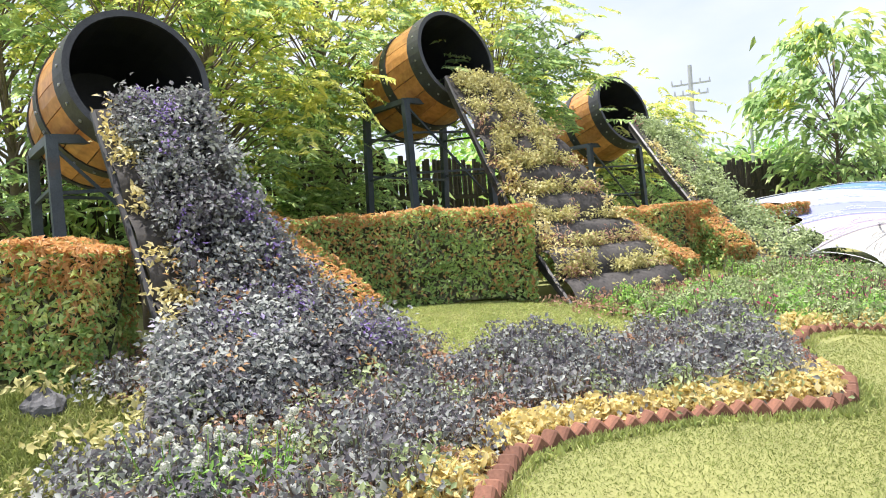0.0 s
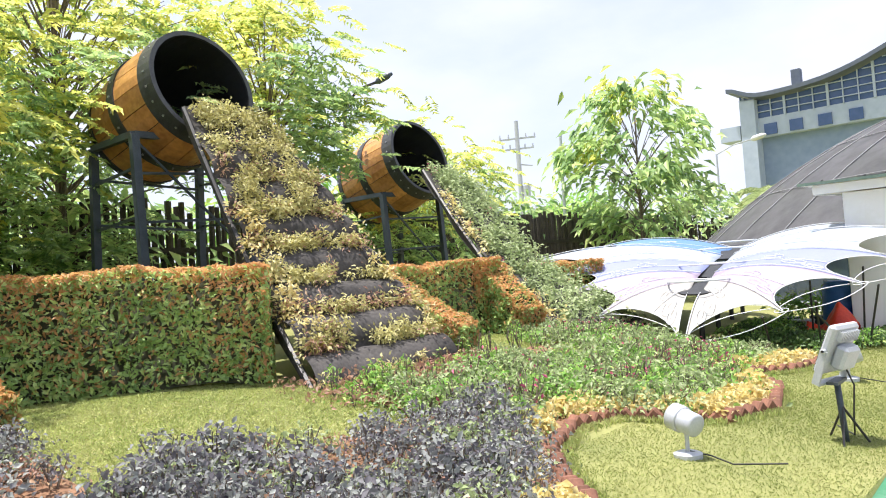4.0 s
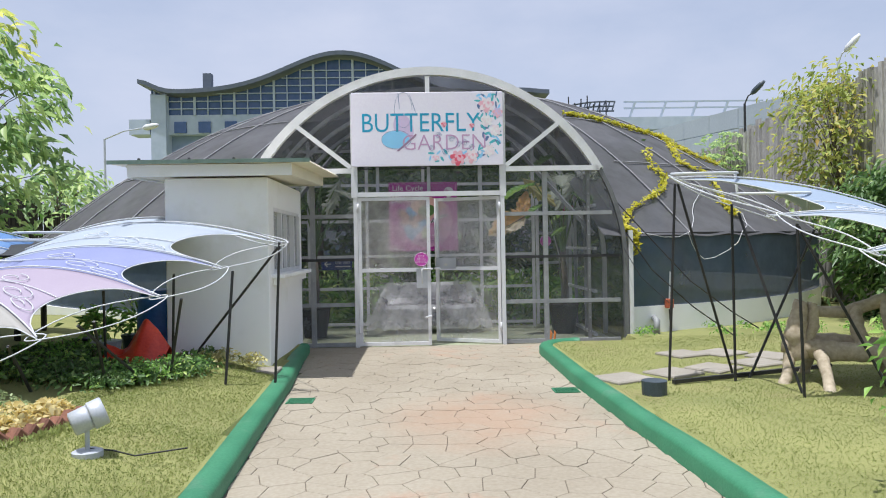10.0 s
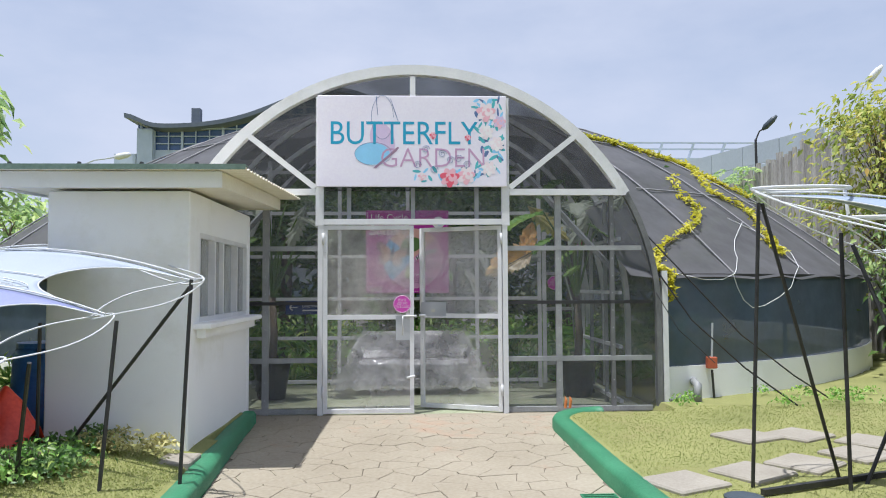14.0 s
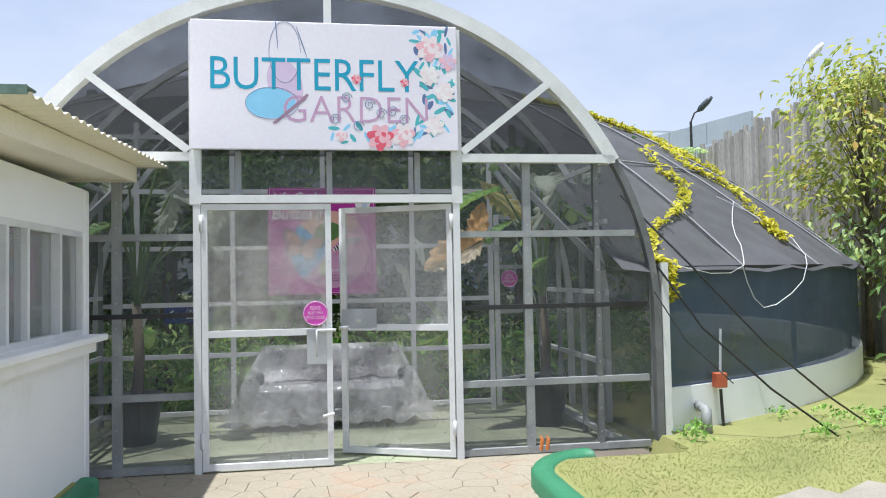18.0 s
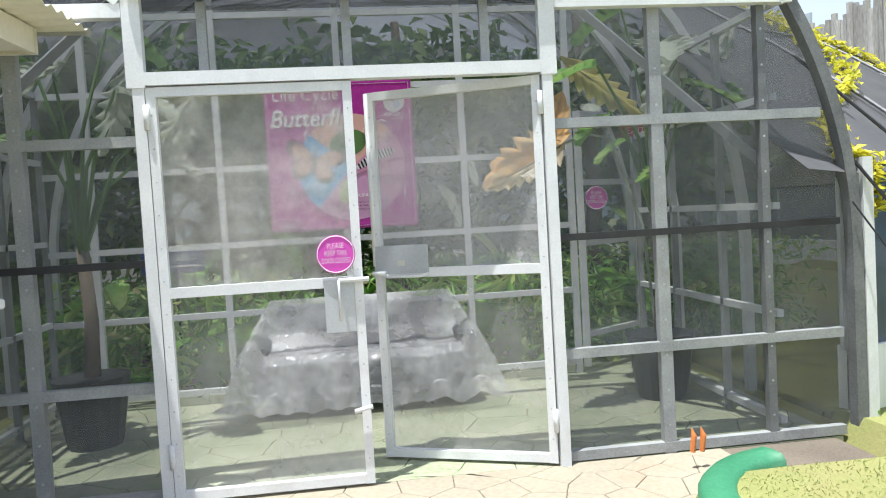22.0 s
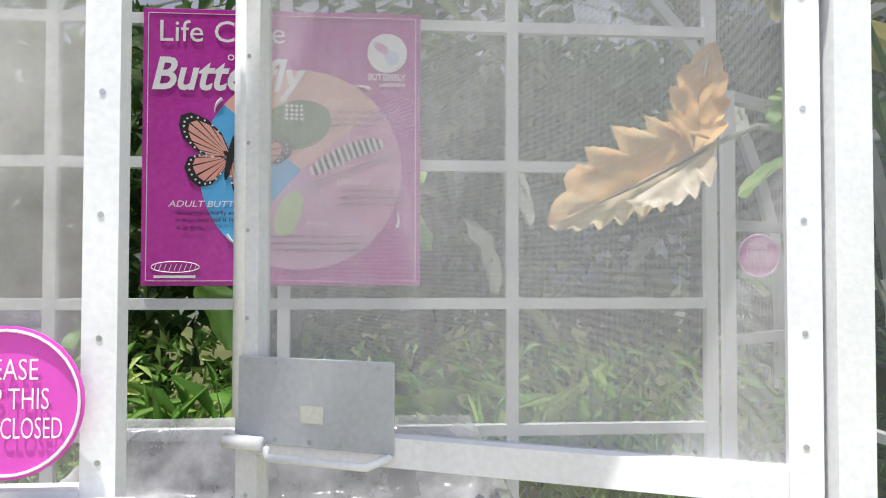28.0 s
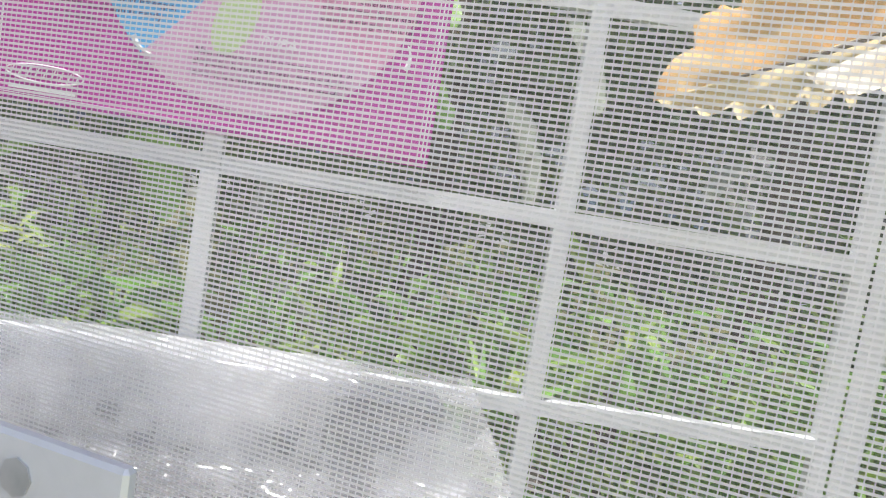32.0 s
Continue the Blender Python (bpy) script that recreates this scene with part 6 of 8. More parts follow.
hedge([(-6.6, -4.0), (-5.7, -3.6)], 0.5, 0.85, "clipped red-brown hedge beside the wing canopies", 16, 0.8)


# ---- planted beds ----
EDGE = [(-1.75, -14.6), (-1.95, -13.7), (-2.2, -13.05), (-2.55, -12.58), (-2.6, -12.15), (-2.5, -11.8), (-2.38, -11.46), (-2.14, -11.08), (-1.98, -10.75), (-1.97, -10.48), (-2.12, -10.18), (-2.56, -9.78), (-2.96, -9.32), (-3.18, -8.68),
        (-3.1, -8.2), (-2.72, -8.06), (-2.36, -7.95), (-2.2, -7.4), (-2.42, -6.65), (-2.93, -5.9), (-2.62, -5.55), (-2.45, -5.0)]


def along(line, step):
    out, rest = [], 0.0
    for i in range(len(line) - 1):
        a, b = Vector(line[i]), Vector(line[i + 1])
        L = (b - a).length
        d = (b - a) / L
        s = rest
        while s < L:
            out.append((a + d * s, d))
            s += step
        rest = s - L
    return out


edging = thing("brick_edging", "row of tilted terracotta bricks edging the flower bed", "edging", (-2.3, -10, 0.2), kind="structure")
brick_me = mesh_of("brick", Bits().box((0, 0, 0), (0.16, 0.09, 0.11), bevel=0.012), BRICK)
for k, (p, d) in enumerate(along(EDGE, 0.108)):
    ob = new("brick", brick_me)
    rng = random.Random(k)
    ob.matrix_world = Matrix.Translation((p.x, p.y, ground_z(p.x, p.y) + 0.004 + rng.uniform(-0.012, 0.010))) @ Matrix.Rotation(math.atan2(d.y, d.x) + rng.uniform(-0.06, 0.06), 4, "Z") @ Matrix.Rotation(radians(45 + rng.uniform(-4, 4)), 4, "Y")
    under(ob, edging)


def edge_x(y):
    """The edging's x at y, the outermost."""
    best = -9.0
    for i in range(len(EDGE) - 1):
        (xa, ya), (xb, yb) = EDGE[i], EDGE[i + 1]
        if min(ya, yb) <= y <= max(ya, yb) and abs(yb - ya) > 1e-6:
            best = max(best, xa + (xb - xa) * (y - ya) / (yb - ya))
    return best


soil = Bits()
ys = [-14.6 + 0.1 * i for i in range(97)]
rows = []
for y in ys:
    x1 = edge_x(y) - 0.03
    rows.append([(x1 + (-7.2 - x1) * k / 46, y) for k in range(47)])
soil.v = [(x, y, ground_z(x, y) + 0.03 + 0.03 * noise.noise(Vector((x * 4, y * 4, 2)))) for r in rows for x, y in r]
soil.f = [(j * 47 + i, j * 47 + i + 1, (j + 1) * 47 + i + 1, (j + 1) * 47 + i) for j in range(len(rows) - 1) for i in range(46) if not (-7.0 < rows[j][i][0] < -4.0 and -11.7 < rows[j][i][1] < -9.3) and not (rows[j][i][0] < -5.0 and -9.3 < rows[j][i][1] < -4) and not (rows[j][i][0] < -5.3 and rows[j][i][1] < -11.4) and not (rows[j][i][0] < -3.3 and rows[j][i][1] < -13.5)]
single("bed_soil", soil, SOIL, "brown soil of the flower bed", kind="structure", smooth=True)


def bushes(name, n, area, high, size, mat, label, category, seed, per=60, spread=0.09, aspect=0.5, stems=True, group=""):
    """Low bushes, each its own: stems and a loose crown of leaves. area(rng) gives the place of one."""
    rng = np.random.default_rng(seed)
    made = []
    for k in range(6):
        ob = thing(name, label, category, (0, 0, 0), group=group)
        r2 = np.random.default_rng(seed * 31 + k)
        if stems:
            b = Bits()
            for _ in range(5):
                a, t = r2.uniform(0, 6.28), r2.uniform(0.3, 1.0)
                b.tube([(0, 0, -0.05), (0.05 * math.cos(a), 0.05 * math.sin(a), high * 0.4), (spread * 1.2 * t * math.cos(a), spread * 1.2 * t * math.sin(a), high * 0.85)], [0.006, 0.005, 0.003], 4)
            part("woody_base", b, BARK, ob)
        q = r2.normal(size=(per, 3)) * np.array([spread, spread, 0])
        q[:, 2] = high * (0.25 + 0.8 * r2.uniform(0, 1, per) ** 0.8) * np.clip(1.15 - np.linalg.norm(q[:, :2], axis=1) / (spread * 3.2), 0.2, 1)
        w = q * np.array([1, 1, 0]) * 3 + r2.normal(size=(per, 3)) * 0.5 + np.array([0, 0, 0.5])
        me = leaf_mesh("foliage", q, w, size, mat, aspect=aspect, seed=seed + k)
        under(new("foliage", me), ob)
        made.append(ob)
    used = set()
    count = 0
    for _ in range(n * 6):
        p = area(rng)
        if p is None:
            continue
        x, y = p
        k = int(rng.integers(0, 6))
        s = rng.uniform(0.75, 1.25)
        m = Matrix.Translation((x, y, ground_z(x, y) + 0.02)) @ Matrix.Rotation(rng.uniform(0, 6.28), 4, "Z") @ Matrix.Scale(s, 4)
        if k not in used:
            used.add(k)
            made[k].matrix_basis = m
        else:
            ob = copy_thing(made[k], m)
            ob.scale = (s, s, s)
        count += 1
        if count >= n:
            break
    for k in range(6):
        if k not in used:
            for o in (*made[k].children_recursive, made[k]):
                bpy.data.objects.remove(o)


def in_purple(rng):
    y = rng.uniform(-14.5, -8.9)
    e = edge_x(y) - 0.28
    deep = 3.2 if y < -11.6 else 2.25
    x = e - rng.uniform(0, 1) ** 1.1 * deep
    if y > -11.7 and x < -3.95 - 0.3 * smooth01(-10.3 - y) + 0.12 * noise.noise(Vector((y * 2, 1, 3))):
        return None
    if y < -13.9 and x < -3.5:
        return None
    if noise.noise(Vector((x * 1.1, y * 1.1, 4))) > 0.34:
        return None
    return x, y


def in_green(rng):
    y = rng.uniform(-9.3, -4.4)
    x = edge_x(y) - 0.3 - rng.uniform(0, 1) * 2.4
    if x < -4.55 + 0.6 * noise.noise(Vector((x, y * 1.5, 6))) and y < -6.2:
        return None
    return (x, y) if x > -5.6 else None


def by_edge(rng):
    i = rng.integers(0, len(EDGE) - 1)
    a, b = Vector(EDGE[i]), Vector(EDGE[i + 1])
    p = a.lerp(b, rng.uniform(0, 1))
    d = (b - a).normalized()
    s = rng.uniform(0.10, 0.34)
    return p.x - d.y * s, p.y + d.x * s


bushes("purple_shrub", 285, in_purple, 0.24, 0.036, L_PURPLE, "low shrub with purple-black leaves in brown soil", "shrub", 21, per=170, spread=0.105, aspect=0.6, group="purple shrubs")
bushes("brown_shrub", 115, in_purple, 0.15, 0.036, L_ROSE, "low shrub with drying orange-brown leaves in brown soil", "shrub", 28, per=110, spread=0.10, group="drying shrubs")
bushes("grey_green_shrub", 80, in_purple, 0.22, 0.038, L_SAGE, "low shrub with grey-green leaves in brown soil", "shrub", 22, per=140, spread=0.11, group="grey-green shrubs")
bushes("green_shrub", 200, in_green, 0.17, 0.042, L_GREEN, "low bright green shrub in the flower bed", "shrub", 23, per=100, spread=0.12, group="green shrubs")
bushes("flowering_shrub", 50, in_green, 0.26, 0.035, L_PINK, "low shrub with small dark pink flowers", "shrub", 24, per=14, spread=0.13, group="flowering shrubs")
bushes("sage_shrub", 190, in_green, 0.20, 0.045, L_SAGE, "low grey-green shrub in the flower bed", "shrub", 27, per=110, spread=0.13, group="sage shrubs")
bushes("yellow_plant", 290, by_edge, 0.12, 0.048, L_YELLOW, "small lemon-yellow foliage plant along the brick edging", "plant", 25, per=80, spread=0.05, aspect=0.62, stems=False, group="yellow edging plants")


def globe_flowers(at, seed):
    """A loose green plant with round white flower heads on thin stalks."""
    r = np.random.default_rng(seed)
    z = ground_z(*at)
    ob = thing("white_flower_plant", "slender green plant with round white flower heads", "plant", (*at, z), group="white flowers")
    q = r.normal(size=(90, 3)) * np.array([0.09, 0.09, 0.0]) + np.array([at[0], at[1], z])
    q[:, 2] += r.uniform(0.03, 0.26, 90)
    leaves("foliage", q, r.normal(size=(90, 3)) * 0.5 + np.array([0, 0, 0.8]), 0.042, L_GREEN, ob, seed=seed, aspect=0.36)
    for _ in range(int(r.integers(5, 9))):
        a, d, h = r.uniform(0, 6.28), r.uniform(0.03, 0.2), r.uniform(0.26, 0.42)
        top = Vector((at[0] + d * math.cos(a), at[1] + d * math.sin(a), z + h))
        part("stalk", Bits().tube([(at[0] + d * 0.3 * math.cos(a), at[1] + d * 0.3 * math.sin(a), z), top], 0.0025, 4), L_GREEN, ob)
        w = r.normal(size=(46, 3))
        w /= np.linalg.norm(w, axis=1, keepdims=True)
        leaves("flower_head", np.array(top) + w * 0.017, w, 0.016, L_WHITEF, ob, seed=seed, aspect=0.8)


for k, at_ in enumerate(((-3.02, -14.05), (-2.88, -13.88), (-2.76, -14.0), (-2.80, -13.72))):
    globe_flowers(at_, 400 + k)

# ---- butterfly wing canopies ----
CLOTHS = [surface("cream_canopy_cloth", (0.33, 0.318, 0.296), (0.37, 0.358, 0.338), 0.6, scale=2, fine=90, bump=0.1),
          surface("pink_canopy_cloth", (0.315, 0.262, 0.345), (0.36, 0.305, 0.39), 0.6, scale=2, fine=90, bump=0.1),
          surface("lavender_canopy_cloth", (0.191, 0.218, 0.407), (0.238, 0.265, 0.451), 0.6, scale=2, fine=90, bump=0.1),
          surface("pale_blue_canopy_cloth", (0.251, 0.320, 0.414), (0.304, 0.367, 0.459), 0.6, scale=2, fine=90, bump=0.1),
          surface("white_canopy_cloth", (0.325, 0.375, 0.455), (0.385, 0.435, 0.515), 0.6, scale=2, fine=90, bump=0.1),
          surface("sky_blue_canopy_cloth", (0.079, 0.184, 0.407), (0.132, 0.245, 0.459), 0.6, scale=2, fine=90, bump=0.1)]


WIRE = surface("pale_grey_wire_paint", (0.58, 0.60, 0.64), (0.68, 0.70, 0.73), 0.45, scale=6, fine=90, bump=0.05)


def curve3(a, b, c, n):
    """A bow from a over b to c."""
    a, b, c = Vector(a), Vector(b), Vector(c)
    return [a * (1 - t) ** 2 + b * 2 * t * (1 - t) + c * t * t for t in [i / n for i in range(n + 1)]]


def spiral(c, u, w, r, turns=1.25, n=26):
    return [Vector(c) + (u * math.cos(a) * 0.6 + w * math.sin(a) * 1.4) * r * (1 - 0.75 * k / n) for k, a in enumerate([2 * math.pi * turns * k / n for k in range(n + 1)])]


def wing(body, tips, cloths, mir=None, rods=()):
    """One wing: ribs from the body to each tip, a cloth between two ribs, bowed and cut in an arc at its outer end."""
    ob = thing("wing_canopy", "butterfly wing canopy of pale cloth on white wire and black rods", "canopy", (*tips[2][:2], 0.1), group="butterfly wing canopies")
    fx = (lambda p: Vector(p)) if mir is None else mir
    body, tips = [fx(p) for p in body], [fx(p) for p in tips]
    n = len(tips)
    ribs = []
    for i in range(n):
        a, b = body[min(i, len(body) - 1)], tips[i]
        lift = 0.10 * (b - a).length
        ribs.append(curve3(a, (a + b) / 2 + Vector((0, 0, lift * 1.5)), b, 14))
        part("rib", Bits().tube([p_ + Vector((0, 0, 0.015)) for p_ in ribs[-1]], 0.006, 6), WIRE, ob)
    for i in range(n - 1):
        A, B = ribs[i], ribs[i + 1]
        mid = (tips[i] + tips[i + 1]) / 2
        root = (body[min(i, len(body) - 1)] + body[min(i + 1, len(body) - 1)]) / 2
        inward = (root - mid)
        cut = 0.30

        def sheet(u, v):
            s = 1.0 - cut * math.sqrt(max(0.0, 4 * u * (1 - u))) * v
            k = s * v * 14
            j = min(int(k), 13)
            p = A[j].lerp(A[j + 1], k - j).lerp(B[j].lerp(B[j + 1], k - j), u)
            return (p.x, p.y, p.z - 0.05 * 4 * u * (1 - u) * v)
        part("cloth", Bits().grid(sheet, 20, 18, 0.004), CLOTHS[cloths[i]], ob, smooth=True)
        edge = [Vector(sheet(k / 20, 1.0)) for k in range(21)]
        part("hem_wire", Bits().tube(edge, 0.005, 6), WIRE, ob)
        part("middle_rib", Bits().tube([Vector(sheet(0.5, 0.1 + 0.9 * k / 10)) + Vector((0, 0, 0.012)) for k in range(11)], 0.004, 5), WIRE, ob)
        out = -inward.normalized() * 0.10
        side = tips[i + 1] - tips[i]
        c = mid + out * 0.2
        loop = [c + inward.normalized() * 0.04 + side * 0.56 * math.cos(a) + out * (1.9 * math.sin(a)) + Vector((0, 0, 0.012 * math.sin(3 * a))) for a in [2 * math.pi * k / 28 for k in range(28)]]
        part("loop_wire", Bits().tube(loop, 0.0055, 6, closed=True), WIRE, ob)
        for vv, uu, rr in ((0.80, 0.16, 0.14), (0.62, 0.30, 0.16), (0.40, 0.60, 0.13)):
            p = Vector(sheet(uu, vv)) + Vector((0, 0, 0.02))
            a = (Vector(sheet(uu + 0.05, vv)) - Vector(sheet(uu, vv))).normalized()
            b = (Vector(sheet(uu, vv + 0.05)) - Vector(sheet(uu, vv))).normalized()
            part("scroll_wire", Bits().tube(spiral(p, a, b, rr), 0.0042, 5), WIRE, ob)
    for a, b in rods:
        part("rod", Bits().tube([a, b], 0.0125, 7), DARK_BAR, ob, "black ribbed steel rod")
    for i in range(1, n if not rods else 0):
        for k, (dx, dy) in enumerate(((0.0, 0.0), (0.28, -0.22))):
            t = tips[i]
            if k and i % 2 == 0:
                continue
            foot = (t.x + dx * (1 if t.x < body[0].x else -1) - 0.05, t.y + dy, ground_z(t.x, t.y) - 0.05)
            part("rod", Bits().tube([foot, tuple(t)], 0.013, 6), DARK_BAR, ob, "black steel rod")
    return ob


BODY = [(-4.02, -4.25, 0.95), (-4.08, -3.8, 1.08), (-4.15, -3.4, 1.18), (-4.25, -2.8, 1.28), (-4.4, -2.0, 1.40), (-4.55, -1.2, 1.5)]
TIPS = [(-3.92, -5.02, 0.46), (-2.95, -4.62, 0.74), (-2.3, -3.9, 0.98), (-1.95, -3.3, 1.2), (-1.42, -3.2, 1.42), (-2.5, -1.6, 1.66)]


def mirror_left(p):
    a, d = Vector((-4.25, -3.0, 0)), Vector((-0.17, 1.0, 0)).normalized()
    q = Vector((p[0], p[1], 0)) - a
    s = Vector((d.y, -d.x, 0))
    k = q.dot(s)
    r = a + q - s * 2 * k - s * 0.12
    return Vector((r.x, r.y, p[2]))


RODS = [((-1.50, -3.22, 0.06), (-1.43, -3.25, 1.43)), ((-1.88, -3.54, 0.06), (-1.80, -3.50, 1.18)), ((-2.62, -2.62, 0.06), (-1.45, -3.22, 1.38)), ((-2.41, -3.46, 0.06), (-2.16, -3.8, 0.96)),
        ((-2.83, -3.67, 0.06), (-2.72, -4.2, 0.82)), ((-2.44, -3.44, 0.06), (-2.80, -4.3, 0.80)), ((-3.3, -3.9, 0.06), (-3.2, -4.55, 0.68)), ((-2.55, -2.9, 0.06), (-2.45, -3.1, 1.15)), ((-3.05, -3.2, 0.06), (-2.98, -3.4, 1.02))]
wing(BODY, TIPS, [0, 1, 2, 4, 4], None, RODS)
wing(BODY, TIPS, [0, 1, 2, 4, 5], mirror_left)
body_ob = thing("butterfly_centre", "black oval body discs of the butterfly canopy on black posts", "sculpture", (-4.2, -3, 0.4))
for x, y, z, r in ((-4.12, -4.05, 1.06, 0.30), (-4.26, -3.15, 1.25, 0.36), (-4.5, -2.0, 1.46, 0.30), (-4.62, -1.2, 1.56, 0.24)):
    part("disc", Bits().disc((x, y, z - 0.05), r, 1, (0.05, -0.2, 1), 0.02, 24), DARK_BAR, body_ob)
    part("post", Bits().tube([(x, y, ground_z(x, y) - 0.05), (x, y, z - 0.06)], 0.035, 8), DARK_BAR, body_ob)
    part("ring_wire", Bits().tube([(x + r * 1.25 * math.cos(a), y + r * 1.25 * math.sin(a), z + 0.05) for a in [2 * math.pi * k / 28 for k in range(28)]], 0.011, 6, closed=True), WIRE, body_ob)
BODY_R = [(4.9, -5.7, 0.95), (4.9, -5.2, 1.02), (4.9, -4.7, 1.08), (4.9, -4.2, 1.14), (4.95, -3.7, 1.2), (5.0, -3.2, 1.25)]
TIPS_R = [(4.2, -6.4, 0.7), (3.3, -5.8, 1.0), (2.9, -5.2, 1.28), (2.72, -4.42, 1.56), (2.16, -3.60, 1.93), (3.3, -2.9, 1.60)]
RODS_R = [((2.13, -3.42, 0.05), (2.20, -3.46, 1.90)), ((2.83, -3.2, 0.05), (2.24, -3.42, 1.90)), ((2.70, -3.53, 0.05), (2.69, -3.53, 1.70)), ((2.96, -4.24, 0.05), (2.92, -4.24, 1.50)), ((2.86, -3.4, 0.05), (3.57, -3.3, 1.46)),
          ((3.03, -4.1, 0.05), (2.72, -3.6, 1.62)), ((3.62, -4.4, 0.05), (2.95, -4.2, 1.48)), ((3.55, -4.9, 0.05), (3.30, -5.0, 1.25))]
wing_r = wing(BODY_R, TIPS_R, [3, 3, 4, 3, 3], None, RODS_R)
for c, r, foot in (((2.45, -3.5, 1.985), 0.29, (2.74, -3.55, 1.72)), ((3.0, -3.62, 1.79), 0.33, (3.34, -3.66, 1.50))):
    part("tip_loop", Bits().tube([(c[0] + r * math.cos(a), c[1] + r * 0.9 * math.sin(a), c[2] + 0.02 * math.sin(a)) for a in [2 * math.pi * k / 32 for k in range(32)]], 0.011, 6, closed=True), WIRE, wing_r)
    part("loop_post", Bits().tube([(c[0] + r, c[1], c[2]), foot], 0.013, 6), WIRE, wing_r)
# Strip of shade on the lawn, built as a thin dark bar.
single("shade_bar", Bits().bar((2.1, -3.62, 0.125), (3.9, -2.95, 0.125), 0.035, 0.035), DARK_BAR, "dark bar on the lawn between the rods, standing for a strip of shade", "bar")

# ---- trees, fences, distance ----


def tree(at, high, crown, label, mat, seed, n_clump=70, per=90, leaf=0.16, trunk=0.10, aspect=0.32, first=0.35, droop=0.8, flat=0.8, group="garden trees", spread=0.26, frond=0.0, tips=None, share=0.62):
    """A tapered trunk with limbs, and leaves in drooping sprays at the limbs' ends."""
    rng = np.random.default_rng(seed)
    z0 = ground_z(at[0], at[1]) if abs(at[0]) < 30 and abs(at[1]) < 30 else 0.0
    ob = thing("tree", label, "tree", (at[0], at[1], z0), group=group)
    base = Vector((at[0], at[1], z0 - 0.05))
    wob = [Vector((rng.normal() * 0.05, rng.normal() * 0.05, 0)) * high * 0.2 for _ in range(6)]
    line = [base + Vector((0, 0, high * 0.85 * k / 5)) + wob[k] * (k / 5) for k in range(6)]
    b = Bits().tube(line, [trunk * (1 - 0.16 * k) for k in range(6)], 8)
    part("trunk", b, BARK, ob, smooth=True)
    P, W, D = [], [], []
    limbs = Bits()
    for k in range(int(n_clump * 0.85)):
        t = first + (1 - first) * rng.uniform(0, 1)
        root = bend(line, min(0.98, t * rng.uniform(0.75, 0.95)))
        a = rng.uniform(0, 2 * math.pi)
        prof = math.sin(math.pi * min(1, max(0.05, (t - first * 0.8) / (1.04 - first * 0.8)))) ** 0.6
        rr = crown * prof * rng.uniform(0.35, 1.0)
        end = Vector((base.x + rr * math.cos(a), base.y + rr * math.sin(a), base.z + high * t * (1.0 if flat > 0.7 else flat + 0.3) + rng.normal() * 0.12))
        mid = (root + end) / 2 + Vector((0, 0, 0.12 * rr))
        limbs.tube([root, mid, end], [trunk * 0.2, trunk * 0.12, trunk * 0.04], 5)
        out = Vector((math.cos(a), math.sin(a), 0.0))
        m = int(per * 0.36 * rng.uniform(0.6, 1.3))
        q = rng.normal(size=(m, 3)) * np.array([spread, spread, spread * 0.6]) * (0.7 + 0.3 * crown / 1.5)
        q[:, 2] -= 0.35 * np.abs(q[:, 0] * out.x + q[:, 1] * out.y)
        if frond:
            for _ in range(max(4, int(per * 0.07 * rng.uniform(0.6, 1.4)))):
                o = np.array(end) + rng.normal(size=3) * np.array([spread, spread, spread * 0.7]) * 1.25
                ax = np.array([out.x * 0.8, out.y * 0.8, -0.25]) + rng.normal(size=3) * np.array([0.6, 0.6, 0.25])
                ax /= np.linalg.norm(ax)
                sd = np.cross(ax, np.array([0, 0, 1.0]))
                sd /= max(1e-6, np.linalg.norm(sd))
                up_ = np.cross(sd, ax)
                ln = frond * rng.uniform(0.7, 1.3)
                for j in range(8):
                    t_ = (j + 0.5) / 8
                    wd = 0.065 * math.sin(math.pi * (0.15 + 0.8 * t_)) * frond / 0.3
                    for sg in (-1, 1):
                        P.append((o + ax * ln * t_ + sd * sg * wd - np.array([0, 0, 0.10 * ln * t_ * t_]))[None])
                        W.append((up_ + rng.normal(size=3) * 0.25)[None])
                        D.append((sd * sg + ax * 0.55)[None] * 2.0)
            continue
        P.append(q + np.array(end))
        w = rng.normal(size=(m, 3)) * 0.45 + np.array([out.x * 0.5, out.y * 0.5, 0.9])
        W.append(w)
        D.append(np.tile(np.array([out.x, out.y, -droop]), (m, 1)) + rng.normal(size=(m, 3)) * 0.5)
    part("limb_work", limbs, BARK, ob)
    P, W, D = np.concatenate(P), np.concatenate(W), np.concatenate(D)
    size = leaf * 1.3 if not frond else 0.115 * frond / 0.3
    fresh = np.zeros(len(P), bool)
    if tips:
        fresh = np.array([(p[2] - z0) / high + 0.55 * noise.noise(Vector(p) * 0.9 + Vector((seed, 0, 0))) > share for p in P])
        leaves("new_leaves", P[fresh], W[fresh], size, tips, ob, seed=seed + 1, aspect=aspect, long_dir=D[fresh])
    leaves("crown", P[~fresh], W[~fresh], size, mat, ob, seed=seed, aspect=aspect, long_dir=D[~fresh])
    return ob


tree((-10.5, -13.7), 6.2, 2.4, "tall feathery green tree with yellow-green tips behind the barrels", L_TREE, 41, 120, 130, 0.15, 0.09, 0.30, first=0.2, frond=0.40, tips=L_TREE_Y, share=0.8)
tree((-9.4, -11.5), 5.0, 2.0, "feathery tree with lemon-yellow new leaves behind the hedge", L_TREE, 42, 125, 130, 0.15, 0.08, 0.30, first=0.22, frond=0.38, tips=L_TREE_Y, share=0.42)
